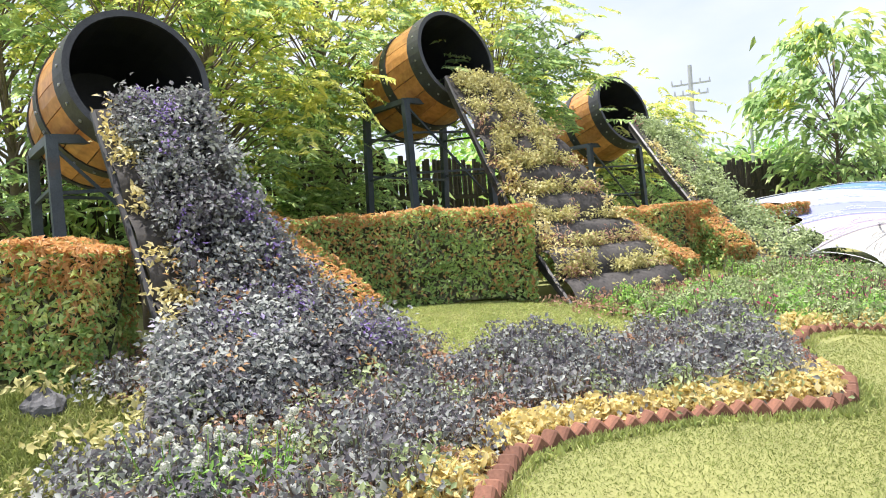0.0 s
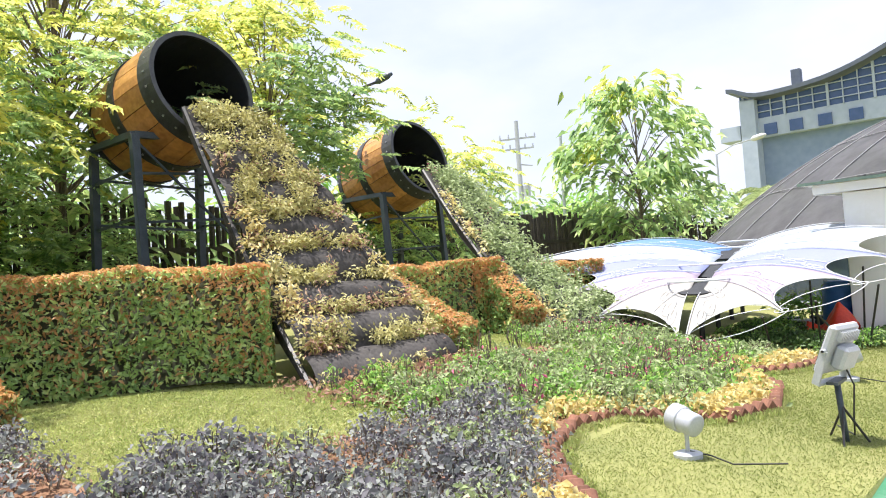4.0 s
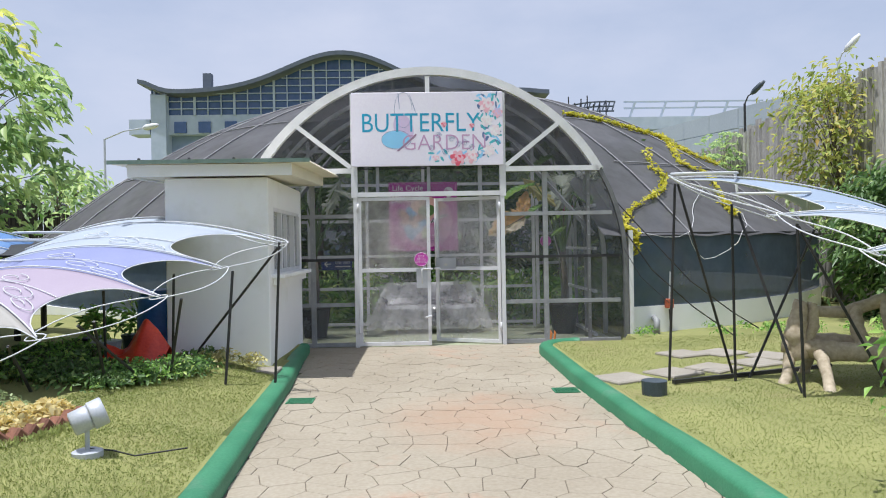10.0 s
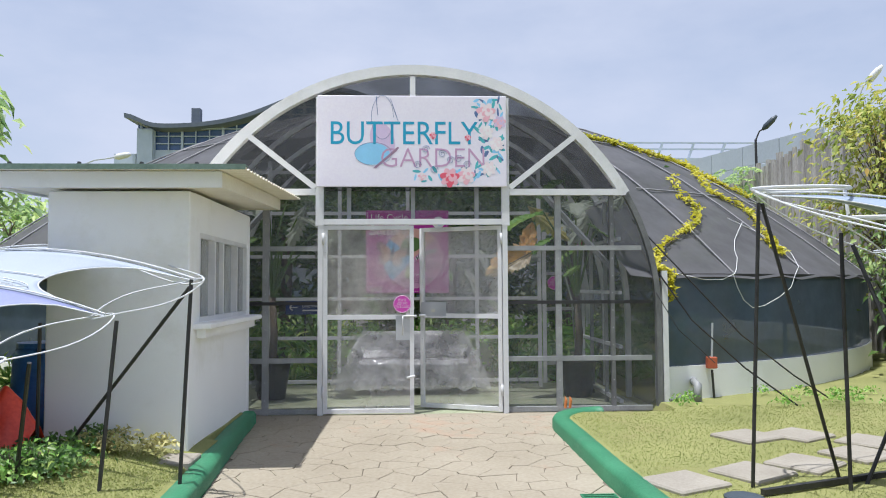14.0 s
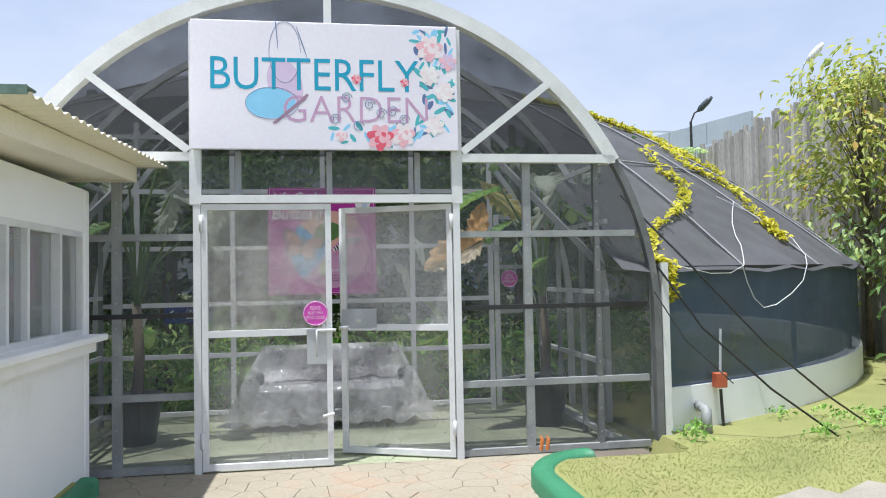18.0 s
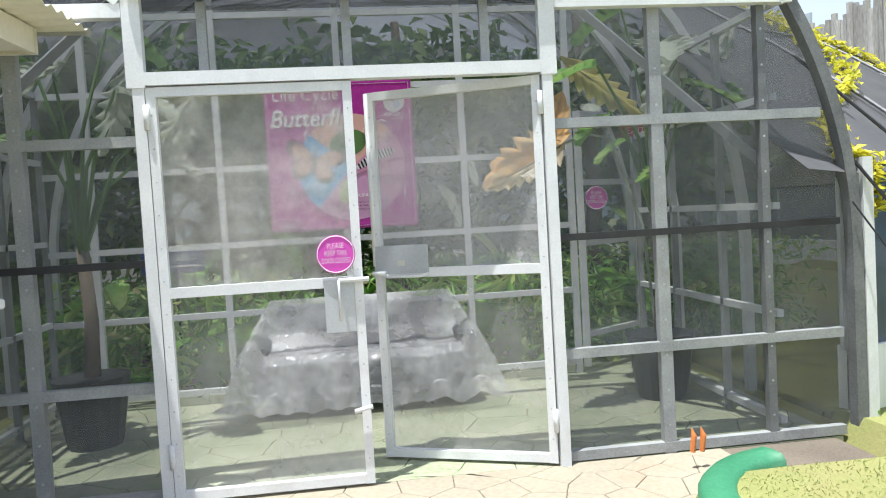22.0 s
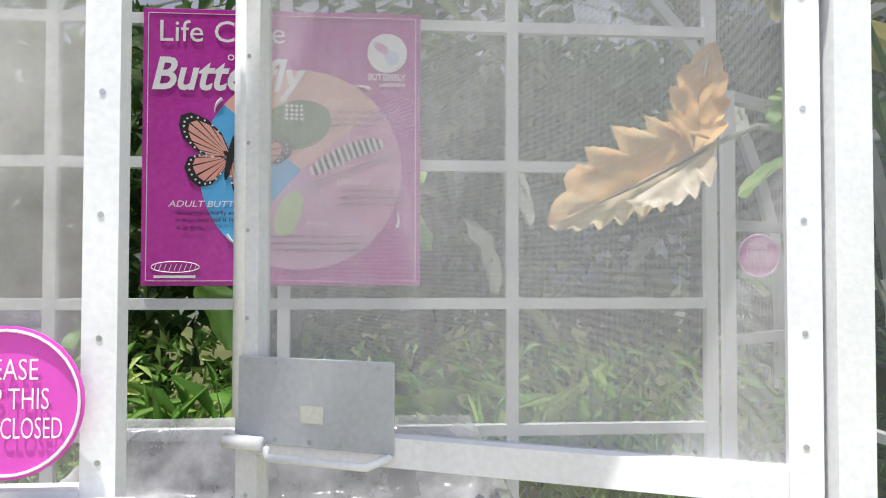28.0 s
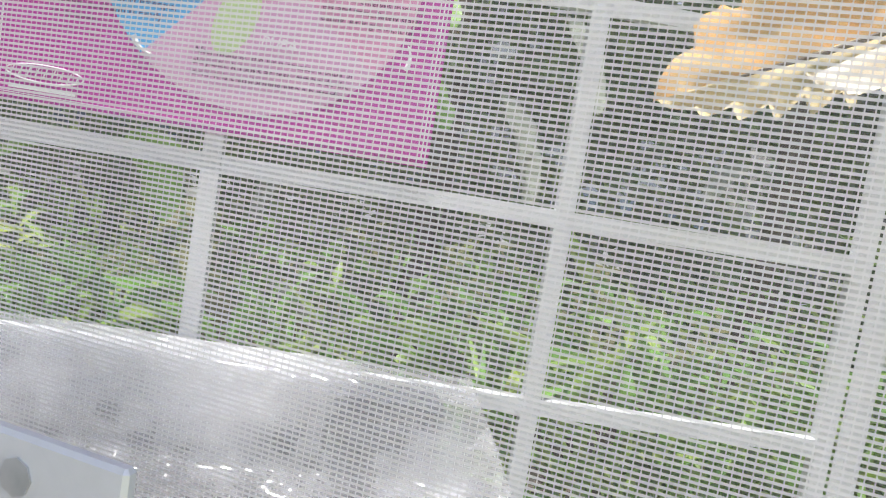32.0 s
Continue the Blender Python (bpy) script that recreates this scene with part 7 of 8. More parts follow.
tree((-7.75, -12.9), 4.6, 1.3, "feathery tree with drooping leaves hanging over a barrel's rim", L_TREE, 53, 34, 130, 0.15, 0.06, 0.30, first=0.72, frond=0.34, tips=L_TREE_Y, share=0.95)
tree((-11.1, -9.0), 6.6, 2.5, "tall feathery tree with yellow-green leaves behind the barrels", L_TREE, 43, 130, 130, 0.16, 0.10, 0.30, first=0.2, frond=0.40, tips=L_TREE_Y, share=0.62)
tree((-8.95, -7.0), 4.9, 1.35, "feathery tree with green leaves and yellow tips spreading before a barrel", L_TREE, 44, 80, 130, 0.16, 0.07, 0.30, first=0.5, frond=0.36, tips=L_TREE_Y, share=0.68)
tree((-11.0, -3.0), 3.7, 1.5, "young feathery tree with bright yellow-green leaves", L_TREE, 45, 60, 130, 0.16, 0.06, 0.30, first=0.2, frond=0.38, tips=L_TREE_Y, share=0.6)
tree((-10.8, -1.3), 4.0, 1.6, "young tree with drooping yellow-green leaves", L_TREE, 46, 60, 120, 0.18, 0.06, 0.28, first=0.25, frond=0.38, tips=L_TREE_Y, share=0.55)
tree((-9.9, 6.3), 6.3, 2.3, "slender tree with large drooping green leaves", L_TREE, 47, 78, 88, 0.30, 0.08, 0.32, first=0.30, tips=L_TREE_Y, share=0.98)
for k, (x, y, h, c) in enumerate(((-13.4, -16.5, 2.5, 1.9), (-13.2, -12, 2.6, 1.9), (-13.4, -8, 2.6, 1.9), (-13.2, -3.5, 3.0, 2.0), (-14, 1.0, 3.4, 2.1), (-14.2, 5.5, 3.5, 2.2), (-13.5, 10.0, 3.6, 2.2), (-12, 14.5, 3.8, 2.3))):
    tree((x, y), h, c, "leafy green tree along the garden fence", L_TREE if k % 3 else L_GREEN, 60 + k, 70, 90, 0.24, 0.09, 0.4, first=0.12, group="fence trees", spread=0.4)
L_OCHRE = leaf_mat("ochre_green_leaves", [(0.0, (0.16, 0.24, 0.05)), (0.45, (0.36, 0.42, 0.10)), (0.8, (0.56, 0.52, 0.14)), (1.0, (0.66, 0.40, 0.12))], 0.45, 0.5, 0.4, 1.15)
tree((8.2, 4.4), 4.6, 1.35, "tree with ochre and green drooping leaves by the bamboo fence", L_TREE, 48, 72, 130, 0.115, 0.06, 0.42, first=0.28, droop=1.1, spread=0.3, tips=L_OCHRE, share=0.3)
tree((9.5, 12.5), 4.6, 1.6, "tree with yellow-green leaves by the bamboo fence", L_TREE, 49, 60, 80, 0.24, 0.07, 0.4, first=0.2, frond=0.42)
tree((7.3, 1.2), 2.3, 1.0, "broad dark green shrub by the bamboo fence", L_DARK, 50, 90, 130, 0.13, 0.06, 0.35, first=0.05)
tree((2.5, -6.75), 1.7, 0.36, "young yellow-green shrub beside the lawn", L_GREEN, 51, 50, 90, 0.055, 0.025, 0.4, first=0.08, spread=0.11)


def pole_fence(name, a, b, high, step, mat, label, seed, z=0.0, rails=(0.3, 0.7)):
    """A fence of upright poles, each its own, on rails."""
    ob = thing(name, label, "fence", (*a, z), kind="structure")
    a, b = Vector((*a, z)), Vector((*b, z))
    L = (b - a).length
    d = (b - a) / L
    rng = random.Random(seed)
    n = int(L / step)
    mes = []
    for k in range(5):
        r = step * rng.uniform(0.40, 0.52)
        mes.append(mesh_of("pole", Bits().tube([(0, 0, 0), (rng.uniform(-0.02, 0.02), rng.uniform(-0.02, 0.02), high * 0.5), (rng.uniform(-0.03, 0.03), rng.uniform(-0.03, 0.03), high * rng.uniform(0.97, 1.03))], [r, r * 0.95, r * 0.85], 6), mat))
    many = n > 300
    rest = Bits()
    for k in range(n):
        p = a + d * (k + 0.5) * step
        if many and k % 2:
            r = step * 0.46
            rest.tube([tuple(p), tuple(p + Vector((rng.uniform(-0.03, 0.03), 0.02, high * rng.uniform(0.96, 1.02))))], r, 6)
            continue
        o = new("pole", mes[k % 5])
        o.matrix_world = Matrix.Translation(p + Vector((0, 0, rng.uniform(-0.12, 0.05)))) @ Matrix.Rotation(rng.uniform(0, 6), 4, "Z")
        under(o, ob)
    if many:
        tagged(part("poles", rest, mat, ob), kind="stuff")
    s = Vector((d.y, -d.x, 0)) * 0.07
    for h in rails:
        part("rail", Bits().bar(a + s + Vector((0, 0, high * h)), b + s + Vector((0, 0, high * h)), 0.05, 0.09), mat, ob)
    return ob


FENCE_D = surface("dark_weathered_fence_wood", (0.025, 0.022, 0.018), (0.075, 0.065, 0.05), 0.9, scale=3, fine=30, bump=0.3, random_by="object")
pole_fence("fence_left", (-11.9, -19.0), (-11.9, 13.0), 2.6, 0.13, FENCE_D, "dark weathered pole fence behind the trees", 3, 0.3)
pole_fence("fence_right", (7.75, -2.0), (11.3, 24.0), 4.65, 0.16, BAMBOO, "tall weathered bamboo pole fence", 4, 0.0, (0.45, 0.7))
pole_fence("fence_back", (-11.9, 13.0), (-6.0, 22.0), 2.6, 0.15, FENCE_D, "dark weathered pole fence", 5, 0.2)


def lamp(at, high, arm, label, pale, size=1.0):
    ob = thing("street_lamp", label, "street lamp", (*at, 0), group="street lamps")
    part("pole", Bits().tube([(*at, 0), (*at, high)], [0.07, 0.045], 8), LAMP_GREY if pale else DARK_BAR, ob)
    e = Vector((at[0] + arm[0], at[1] + arm[1], high + 0.35))
    part("arm", Bits().tube([(*at, high - 0.02), ((at[0] + e.x) / 2, (at[1] + e.y) / 2, high + 0.28), tuple(e)], 0.03, 6), LAMP_GREY if pale else DARK_BAR, ob)
    d = Vector((arm[0], arm[1], 0.25)).normalized()
    part("lamp_head", Bits().tube([e - d * 0.05 * size, e + d * 0.12 * size, e + d * 0.5 * size, e + d * 0.72 * size], [0.05 * size, 0.13 * size, 0.12 * size, 0.05 * size], 10), WHITE if pale else STEEL_BLUE, ob, smooth=True)
    return ob


lamp((12.22, 17.5), 6.55, (0.22, -0.15), "tall lamp with a dark oval head", False, 0.85)
lamp((13.42, 13.3), 7.05, (0.18, -0.12), "tall lamp with a white oval head", True, 0.85)
pole_ob = thing("lamp_pole", "slim grey pole rising among the trees", "pole", (-12.7, 6.6, 0))
part("shaft", Bits().tube([(-12.7, 6.6, 0), (-12.6, 6.6, 5.5)], [0.06, 0.045], 8), LAMP_GREY, pole_ob)
lamp((-13.6, 22.0), 6.2, (1.9, -0.6), "street lamp with a long curved arm", True)
lamp((-11.9, -2.9), 5.1, (0.75, 0.25), "street lamp with a dark slim head over the trees", False, 0.55)
pyl = thing("power_pole", "grey electricity pole with crossarms and insulators", "power pole", (-37.2, 39.2, 0))
part("pole", Bits().tube([(-37.2, 39.2, 0), (-37.2, 39.2, 14.2)], [0.26, 0.18], 8), LAMP_GREY, pyl)
for z, w in ((12.6, 1.5), (11.7, 1.3)):
    part("crossarm", Bits().bar((-37.2 - w * 0.8, 39.2 - w * 0.6, z), (-37.2 + w * 0.8, 39.2 + w * 0.6, z + 0.1), 0.12, 0.14), LAMP_GREY, pyl)
    for s in (-1, -0.5, 0.5, 1):
        part("insulator", Bits().tube([(-37.2 + s * w * 0.8, 39.2 + s * w * 0.6, z + 0.05), (-37.2 + s * w * 0.8, 39.2 + s * w * 0.6, z + 0.45)], [0.1, 0.06], 6), LAMP_GREY, pyl)
part("transformer", Bits().tube([(-36.7, 39.4, 7.6), (-36.7, 39.4, 8.5)], 0.32, 10), LAMP_GREY, pyl)
part("bracket", Bits().bar((-37.2, 39.2, 10.4), (-36.2, 39.8, 10.2), 0.1, 0.1), LAMP_GREY, pyl)


def palm(at, high, label, seed):
    ob = thing("palm_tree", label, "palm tree", (*at, 0), group="palms")
    rng = np.random.default_rng(seed)
    part("trunk", Bits().tube([(*at, 0), (at[0] + 0.1, at[1], high)], [0.22, 0.15], 8), BARK, ob)
    P, W, D = [], [], []
    for k in range(16):
        a = 2 * math.pi * k / 16 + rng.uniform(-0.2, 0.2)
        e = rng.uniform(-0.1, 1.0)
        for t in np.linspace(0.15, 1, 26):
            x = 2.4 * t * math.cos(e * 0.6)
            z = high + 2.0 * t * math.sin(e) - 2.0 * t * t
            c = np.array([at[0] + x * math.cos(a), at[1] + x * math.sin(a), z])
            for s in (-1, 1):
                dd = np.array([-math.sin(a) * s + math.cos(a) * 0.8, math.cos(a) * s + math.sin(a) * 0.8, -0.5])
                P.append(c + dd * 0.22)
                W.append([0, 0, 1])
                D.append(dd)
    leaves("fronds", np.array(P), np.array(W) + rng.normal(size=(len(P), 3)) * 0.15, 0.62, L_SAGE, ob, seed=seed, aspect=0.09, long_dir=np.array(D) * 3)
    return ob


palm((-24.0, 23.5), 4.6, "palm with drooping fronds behind the fence", 5)
palm((-21.0, 25.0), 4.2, "palm with drooping fronds behind the fence", 6)
palm((-12.5, 26.0), 4.4, "low palm beside the far building", 7)

# far arena with the wavy roof
arena = thing("far_building", "large blue-grey building with a wavy dark roof and window lattice", "building", (-8, 70, 0))


def wave(t):
    """The roof line: share of the width, and height."""
    low, rise = 18.4, 4.0
    z = low + rise * math.exp(-((t - 0.49) / 0.185) ** 2)
    z += 1.15 * math.exp(-(t / 0.045) ** 2) - 0.4 * math.exp(-((t - 1) / 0.05) ** 2) - 0.9 * math.exp(-((t - 0.78) / 0.11) ** 2)
    return -29.8 + 43.8 * t, z


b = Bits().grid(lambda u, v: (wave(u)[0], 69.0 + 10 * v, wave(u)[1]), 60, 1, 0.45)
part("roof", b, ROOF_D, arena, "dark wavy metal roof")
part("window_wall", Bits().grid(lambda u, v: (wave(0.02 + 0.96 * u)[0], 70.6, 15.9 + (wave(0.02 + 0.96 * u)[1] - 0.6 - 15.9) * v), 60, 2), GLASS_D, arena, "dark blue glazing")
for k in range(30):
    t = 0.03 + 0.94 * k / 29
    part("mullion", Bits().bar((wave(t)[0], 70.4, 15.9), (wave(t)[0], 70.4, wave(t)[1] - 0.6), 0.24 if k % 3 == 0 else 0.10, 0.2, (0, 1, 0)), CONC_HAZED, arena)
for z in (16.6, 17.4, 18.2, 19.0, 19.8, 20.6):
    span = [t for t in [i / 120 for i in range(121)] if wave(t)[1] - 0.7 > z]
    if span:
        part("transom", Bits().bar((wave(max(span[0], 0.02))[0], 70.4, z), (wave(min(span[-1], 0.98))[0], 70.4, z), 0.09, 0.16, (0, 1, 0)), CONC_HAZED, arena)
part("band", Bits().box((-8, 72, 14.9), (41, 3, 2.1)), CONC_HAZED, arena, "concrete band, paled blue with haze in its colour")
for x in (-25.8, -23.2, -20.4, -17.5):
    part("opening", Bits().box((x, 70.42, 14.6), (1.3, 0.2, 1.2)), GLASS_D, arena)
part("body", Bits().box((-8, 73, 7), (38.5, 3, 14)), WALL_HAZED, arena, "blue-grey wall with haze in its colour")
part("tower", Bits().box((-27.9, 71.5, 9), (1.6, 3.6, 18)), CONC_HAZED, arena, "concrete corner tower, paled blue with haze in its colour")
part("balcony", Bits().box((-29.9, 71, 14.6), (2.2, 2.6, 1.6)), CONC_HAZED, arena)
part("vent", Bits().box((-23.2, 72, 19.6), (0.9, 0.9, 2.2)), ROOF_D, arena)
low_b = thing("low_building", "low grey building under construction with steel roof frames", "building", (26, 60, 0))
part("wall", Bits().box((22, 62, 6.6), (20, 4, 13.2)), WALL_HAZED, low_b)
part("parapet", Bits().box((22, 59.8, 12.7), (20.4, 0.4, 1.2)), CONC_HAZED, low_b)
for k in range(9):
    part("rebar", Bits().tube([(13 + k * 0.6, 60, 13.2), (13 + k * 0.6, 60, 14.3 + 0.35 * (k % 3) + 0.5 * math.sin(k * 0.4))], 0.06, 4), DARK_BAR, low_b)
for j in range(3):
    part("truss_rail", Bits().tube([(12.2 + 0.8 * k, 60.2, 13.1 + 0.45 * j + 0.9 * math.sin(min(1.5, k * 0.24))) for k in range(9)], 0.09, 5), ROOF_D, low_b)
for k in range(14):
    z = 13.1 + 0.9 * math.sin(min(1.5, k * 0.14))
    part("truss_strut", Bits().tube([(12.3 + 0.47 * k, 60.2, z), (12.6 + 0.47 * k, 60.2, z + 0.95)], 0.07, 5), ROOF_D, low_b)
for k in range(5):
    part("frame_post", Bits().bar((20 + k * 3, 60, 13.2), (20.6 + k * 3, 60, 14.8), 0.2, 0.2), CONC_HAZED, low_b)
for z in (14.2, 14.8):
    part("frame_rail", Bits().bar((19.5, 60, z), (33, 60, z), 0.14, 0.14), CONC_HAZED, low_b)
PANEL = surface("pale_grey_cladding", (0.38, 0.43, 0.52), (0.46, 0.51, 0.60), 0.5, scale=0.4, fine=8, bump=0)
clad = thing("cladding_wall", "pale grey panelled wall of a far building", "building", (20, 40, 0))
for k in range(6):
    for j in range(3):
        lift = 6.2 + j * 1.05 - 0.13 * k
        a, c = Vector((15.2 + 0.35 * k, 40 - 3.0 * k, 0)), Vector((15.2 + 0.35 * (k + 1), 40 - 3.0 * (k + 1), 0))
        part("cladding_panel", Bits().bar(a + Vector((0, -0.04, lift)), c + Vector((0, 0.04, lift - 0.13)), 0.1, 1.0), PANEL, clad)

# ---- lamps and small things on the lawn ----


def frame_at(at, yaw, pitch):
    return Matrix.Translation(at) @ Matrix.Rotation(radians(yaw), 4, "Z") @ Matrix.Rotation(radians(pitch), 4, "X")


flood = thing("floodlight", "grey floodlight with a ribbed back on a dark stake", "floodlight", (-1.70, -7.82, 0.15))
gzf = ground_z(-1.70, -7.82)
part("stake", Bits().tube([(-1.62, -7.84, gzf - 0.08), (-1.655, -7.83, 0.52)], 0.021, 10), STEEL_BLUE, flood, smooth=True)
for k in range(3):
    part("foot_rod", Bits().tube([(-1.63, -7.84, 0.36), (-1.62 + 0.14 * math.cos(2.1 * k + 0.6), -7.84 + 0.14 * math.sin(2.1 * k + 0.6), gzf - 0.02)], 0.008, 6), DARK_BAR, flood)
part("cross_plate", Bits().box((-1.655, -7.83, 0.525), (0.07, 0.24, 0.02)), STEEL_BLUE, flood)
fm = frame_at((-1.64, -7.83, 0.745), 74, 24) @ Matrix.Scale(0.98, 4)


def fl(nm, bits, mat, label="", parent=flood, smooth=False):
    for i, v in enumerate(bits.v):
        bits.v[i] = tuple(fm @ Vector(v))
    return part(nm, bits, mat, parent, label, smooth)


fl("body", Bits().box((0, 0, 0), (0.30, 0.06, 0.36), bevel=0.018), LAMP_GREY, "grey cast lamp body")
fl("lens", Bits().box((0, 0.033, 0), (0.26, 0.006, 0.32)), mg)
fl("gear_box", Bits().box((0, -0.075, -0.03), (0.18, 0.09, 0.17), bevel=0.02), LAMP_GREY, "grey gear box")
for k in range(11):
    fl("fin", Bits().box((-0.10 + 0.02 * k, -0.045, 0.115), (0.006, 0.035, 0.07)), LAMP_GREY)
for s in (-1, 1):
    fl("yoke_arm", Bits().bar((s * 0.165, -0.01, 0.0), (s * 0.165, -0.03, -0.24), 0.014, 0.05, (0, 1, 0)), LAMP_GREY)
    fl("pivot_knob", Bits().tube([(s * 0.16, -0.01, 0.0), (s * 0.182, -0.01, 0.0)], 0.017, 12), LAMP_GREY, smooth=True)
    fl("pivot_bolt", Bits().tube([(s * 0.182, -0.01, 0.0), (s * 0.186, -0.01, 0.0)], 0.009, 8), DARK_BAR)
fl("yoke_base", Bits().bar((-0.165, -0.03, -0.235), (0.165, -0.03, -0.235), 0.05, 0.014), LAMP_GREY)
part("cable", Bits().tube([(-1.60, -7.82, 0.62), (-1.56, -7.80, 0.50), (-1.58, -7.79, 0.28), (-1.60, -7.72, gzf + 0.01), (-1.9, -7.3, gzf + 0.02), (-2.1, -7.5, gzf + 0.02)], 0.006, 6), DARK_BAR, flood)


def spotlight(at, yaw, pitch, label):
    z = ground_z(*at)
    ob = thing("spotlight", label, "spotlight", (*at, z), group="garden spotlights")
    part("base", Bits().tube([(*at, z - 0.01), (*at, z + 0.025), (*at, z + 0.035)], [0.085, 0.085, 0.06], 20), LAMP_GREY, ob)
    part("stem", Bits().tube([(*at, z + 0.03), (*at, z + 0.16)], 0.014, 8), LAMP_GREY, ob)
    m = frame_at((at[0], at[1], z + 0.215), yaw, pitch) @ Matrix.Scale(0.88, 4)
    for nm, pts, rs in (("head", (-0.10, -0.09, 0.0, 0.02), (0.055, 0.07, 0.072, 0.072)), ("rim", (0.022, 0.03, 0.11, 0.115), (0.078, 0.082, 0.082, 0.076))):
        part(nm, Bits().tube([m @ Vector((0, p, 0)) for p in pts], list(rs), 20), LAMP_GREY, ob, "grey cylindrical lamp head", True)
    part("glass", Bits().disc(m @ Vector((0, 0.116, 0)), 0.07, 1, m.to_3x3() @ Vector((0, 1, 0)), 0.003, 20), mg, ob)
    part("cable", Bits().tube([(at[0], at[1], z + 0.04), (at[0] + 0.12, at[1] + 0.05, z + 0.012), (at[0] + 0.3, at[1] - 0.08, z + 0.012), (at[0] + 0.55, at[1] + 0.06, z + 0.012)], 0.005, 5), DARK_BAR, ob)
    return ob


spotlight((-2.22, -8.95), 70, 12, "small grey cylinder spotlight on the lawn beside the edging")
spotlight((-2.06, -5.82), -60, 20, "small grey cylinder spotlight on the lawn")
spotlight((-1.40, -10.75), 60, 12, "small grey cylinder spotlight on the lawn near the walk")
up_l = thing("uplight", "short grey cylindrical uplight standing in the lawn", "uplight", (1.80, -4.03, 0.1))
part("can", Bits().tube([(1.80, -4.03, 0.06), (1.80, -4.03, 0.22), (1.80, -4.03, 0.225)], [0.10, 0.105, 0.09], 20), STEEL_BLUE, up_l)
part("top_lens", Bits().disc((1.80, -4.03, 0.222), 0.085, 1, (0, 0, 1), 0.01, 20), DARK_BAR, up_l)
for k, (x, y) in enumerate(((2.78, -1.93), (3.24, -1.9), (3.67, -2.2), (1.73, -3.32), (2.28, -3.1), (2.76, -2.88), (3.32, -2.62))):
    single("paving_slab", Bits().box((x, y, ground_z(x, y) + 0.002), (0.44, 0.40, 0.05), Matrix.Rotation(0.45 + 0.1 * (k % 3), 4, "Z"), bevel=0.012), PAVER, "pale square paving slab set in the lawn", "paving slab", "stepping slabs")
for x, y, nm in ((-1.22, -3.5, "drain_grate"), (1.2, -3.3, "drain_grate")):
    gr = thing(nm, "green painted drain grate beside the kerb", "drain", (x, y, 0.02), group="drain grates")
    for k in range(6):
        part("grate_bar", Bits().box((x, y - 0.1 + 0.04 * k, 0.009), (0.22, 0.014, 0.012)), GREEN_KERB, gr)
    for s in (-1, 1):
        part("grate_side", Bits().box((x + s * 0.11, y, 0.007), (0.015, 0.22, 0.012)), GREEN_KERB, gr)
# red crate, blue drum and pots by the booth
red = thing("red_cover", "crumpled bright red plastic cover draped over a crate", "cover", (-2.75, -2.75, 0.1))
part("sheet", Bits().grid(lambda u, v: (-3.22 + 0.60 * u, -3.02 + 0.5 * v, 0.14 + (0.22 + 0.34 * math.exp(-((u - 0.66) / 0.26) ** 2) + 0.10 * math.exp(-(u / 0.2) ** 2)) * (1 - 0.85 * abs(2 * v - 1) ** 1.4) + 0.05 * noise.noise(Vector((u * 6, v * 6, 1)))), 36, 24, 0.004), RED, red, smooth=True)
part("crate", Bits().box((-2.88, -2.77, 0.20), (0.34, 0.26, 0.22), bevel=0.02), DARKB, red)
drum = thing("blue_drum", "blue plastic drum standing behind the wing canopy", "drum", (-2.95, -2.2, 0.1))
part("body", Bits().tube([(-3.02, -1.85, 0.1), (-3.02, -1.85, 0.4), (-3.02, -1.85, 0.85), (-3.02, -1.85, 0.9)], [0.22, 0.25, 0.23, 0.2], 20), BLUE, drum, smooth=True)
part("lid", Bits().tube([(-3.02, -1.85, 0.9), (-3.02, -1.85, 0.94)], 0.21, 20), BLUE, drum)
for k, (x, y) in enumerate(((-3.4, -2.4), (-3.7, -2.0), (-3.3, -1.8))):
    po = thing("plant_pot", "grey pot with a leafy green plant", "plant pot", (x, y, 0.2), group="pots by the booth")
    part("pot", Bits().tube([(x, y, 0.15), (x, y, 0.42), (x, y, 0.45)], [0.12, 0.16, 0.17], 14), STEEL_BLUE if k else LAMP_GREY, po)
    q = np.random.default_rng(k).normal(size=(90, 3)) * np.array([0.10, 0.10, 0.10]) + np.array([x, y, 0.62])
    leaves("foliage", q, np.random.default_rng(k + 9).normal(size=(90, 3)) + np.array([0, 0, 1]), 0.12, L_GREEN, po, seed=k, aspect=0.3)


def in_wing_bed(rng):
    x, y = rng.uniform(-3.9, -2.3), rng.uniform(-3.85, -2.5)
    return (x, y) if y > -3.9 + 0.75 * smooth01((x + 2.9) / 1.0) and not (-3.35 < x < -2.45 and -3.45 < y < -2.45) else None


# Dark half of the ground cover: shade under the canopy put into its green.
bushes("ground_cover", 55, in_wing_bed, 0.14, 0.045, L_DARK, "low leafy ground cover under the wing canopy, green darkened for shade", "plant", 91, per=150, spread=0.13, group="ground cover")
bushes("ground_cover", 40, in_wing_bed, 0.15, 0.042, L_GREEN, "low leafy bright green ground cover under the wing canopy", "plant", 94, per=130, spread=0.12, group="ground cover")
bushes("pale_weed", 9, lambda rng: (rng.uniform(-2.35, -1.85), rng.uniform(-2.75, -2.5)), 0.13, 0.045, L_MIX, "small pale green weed at the foot of the booth", "weed", 98, per=70, spread=0.07, stems=False, group="weeds by the booth")
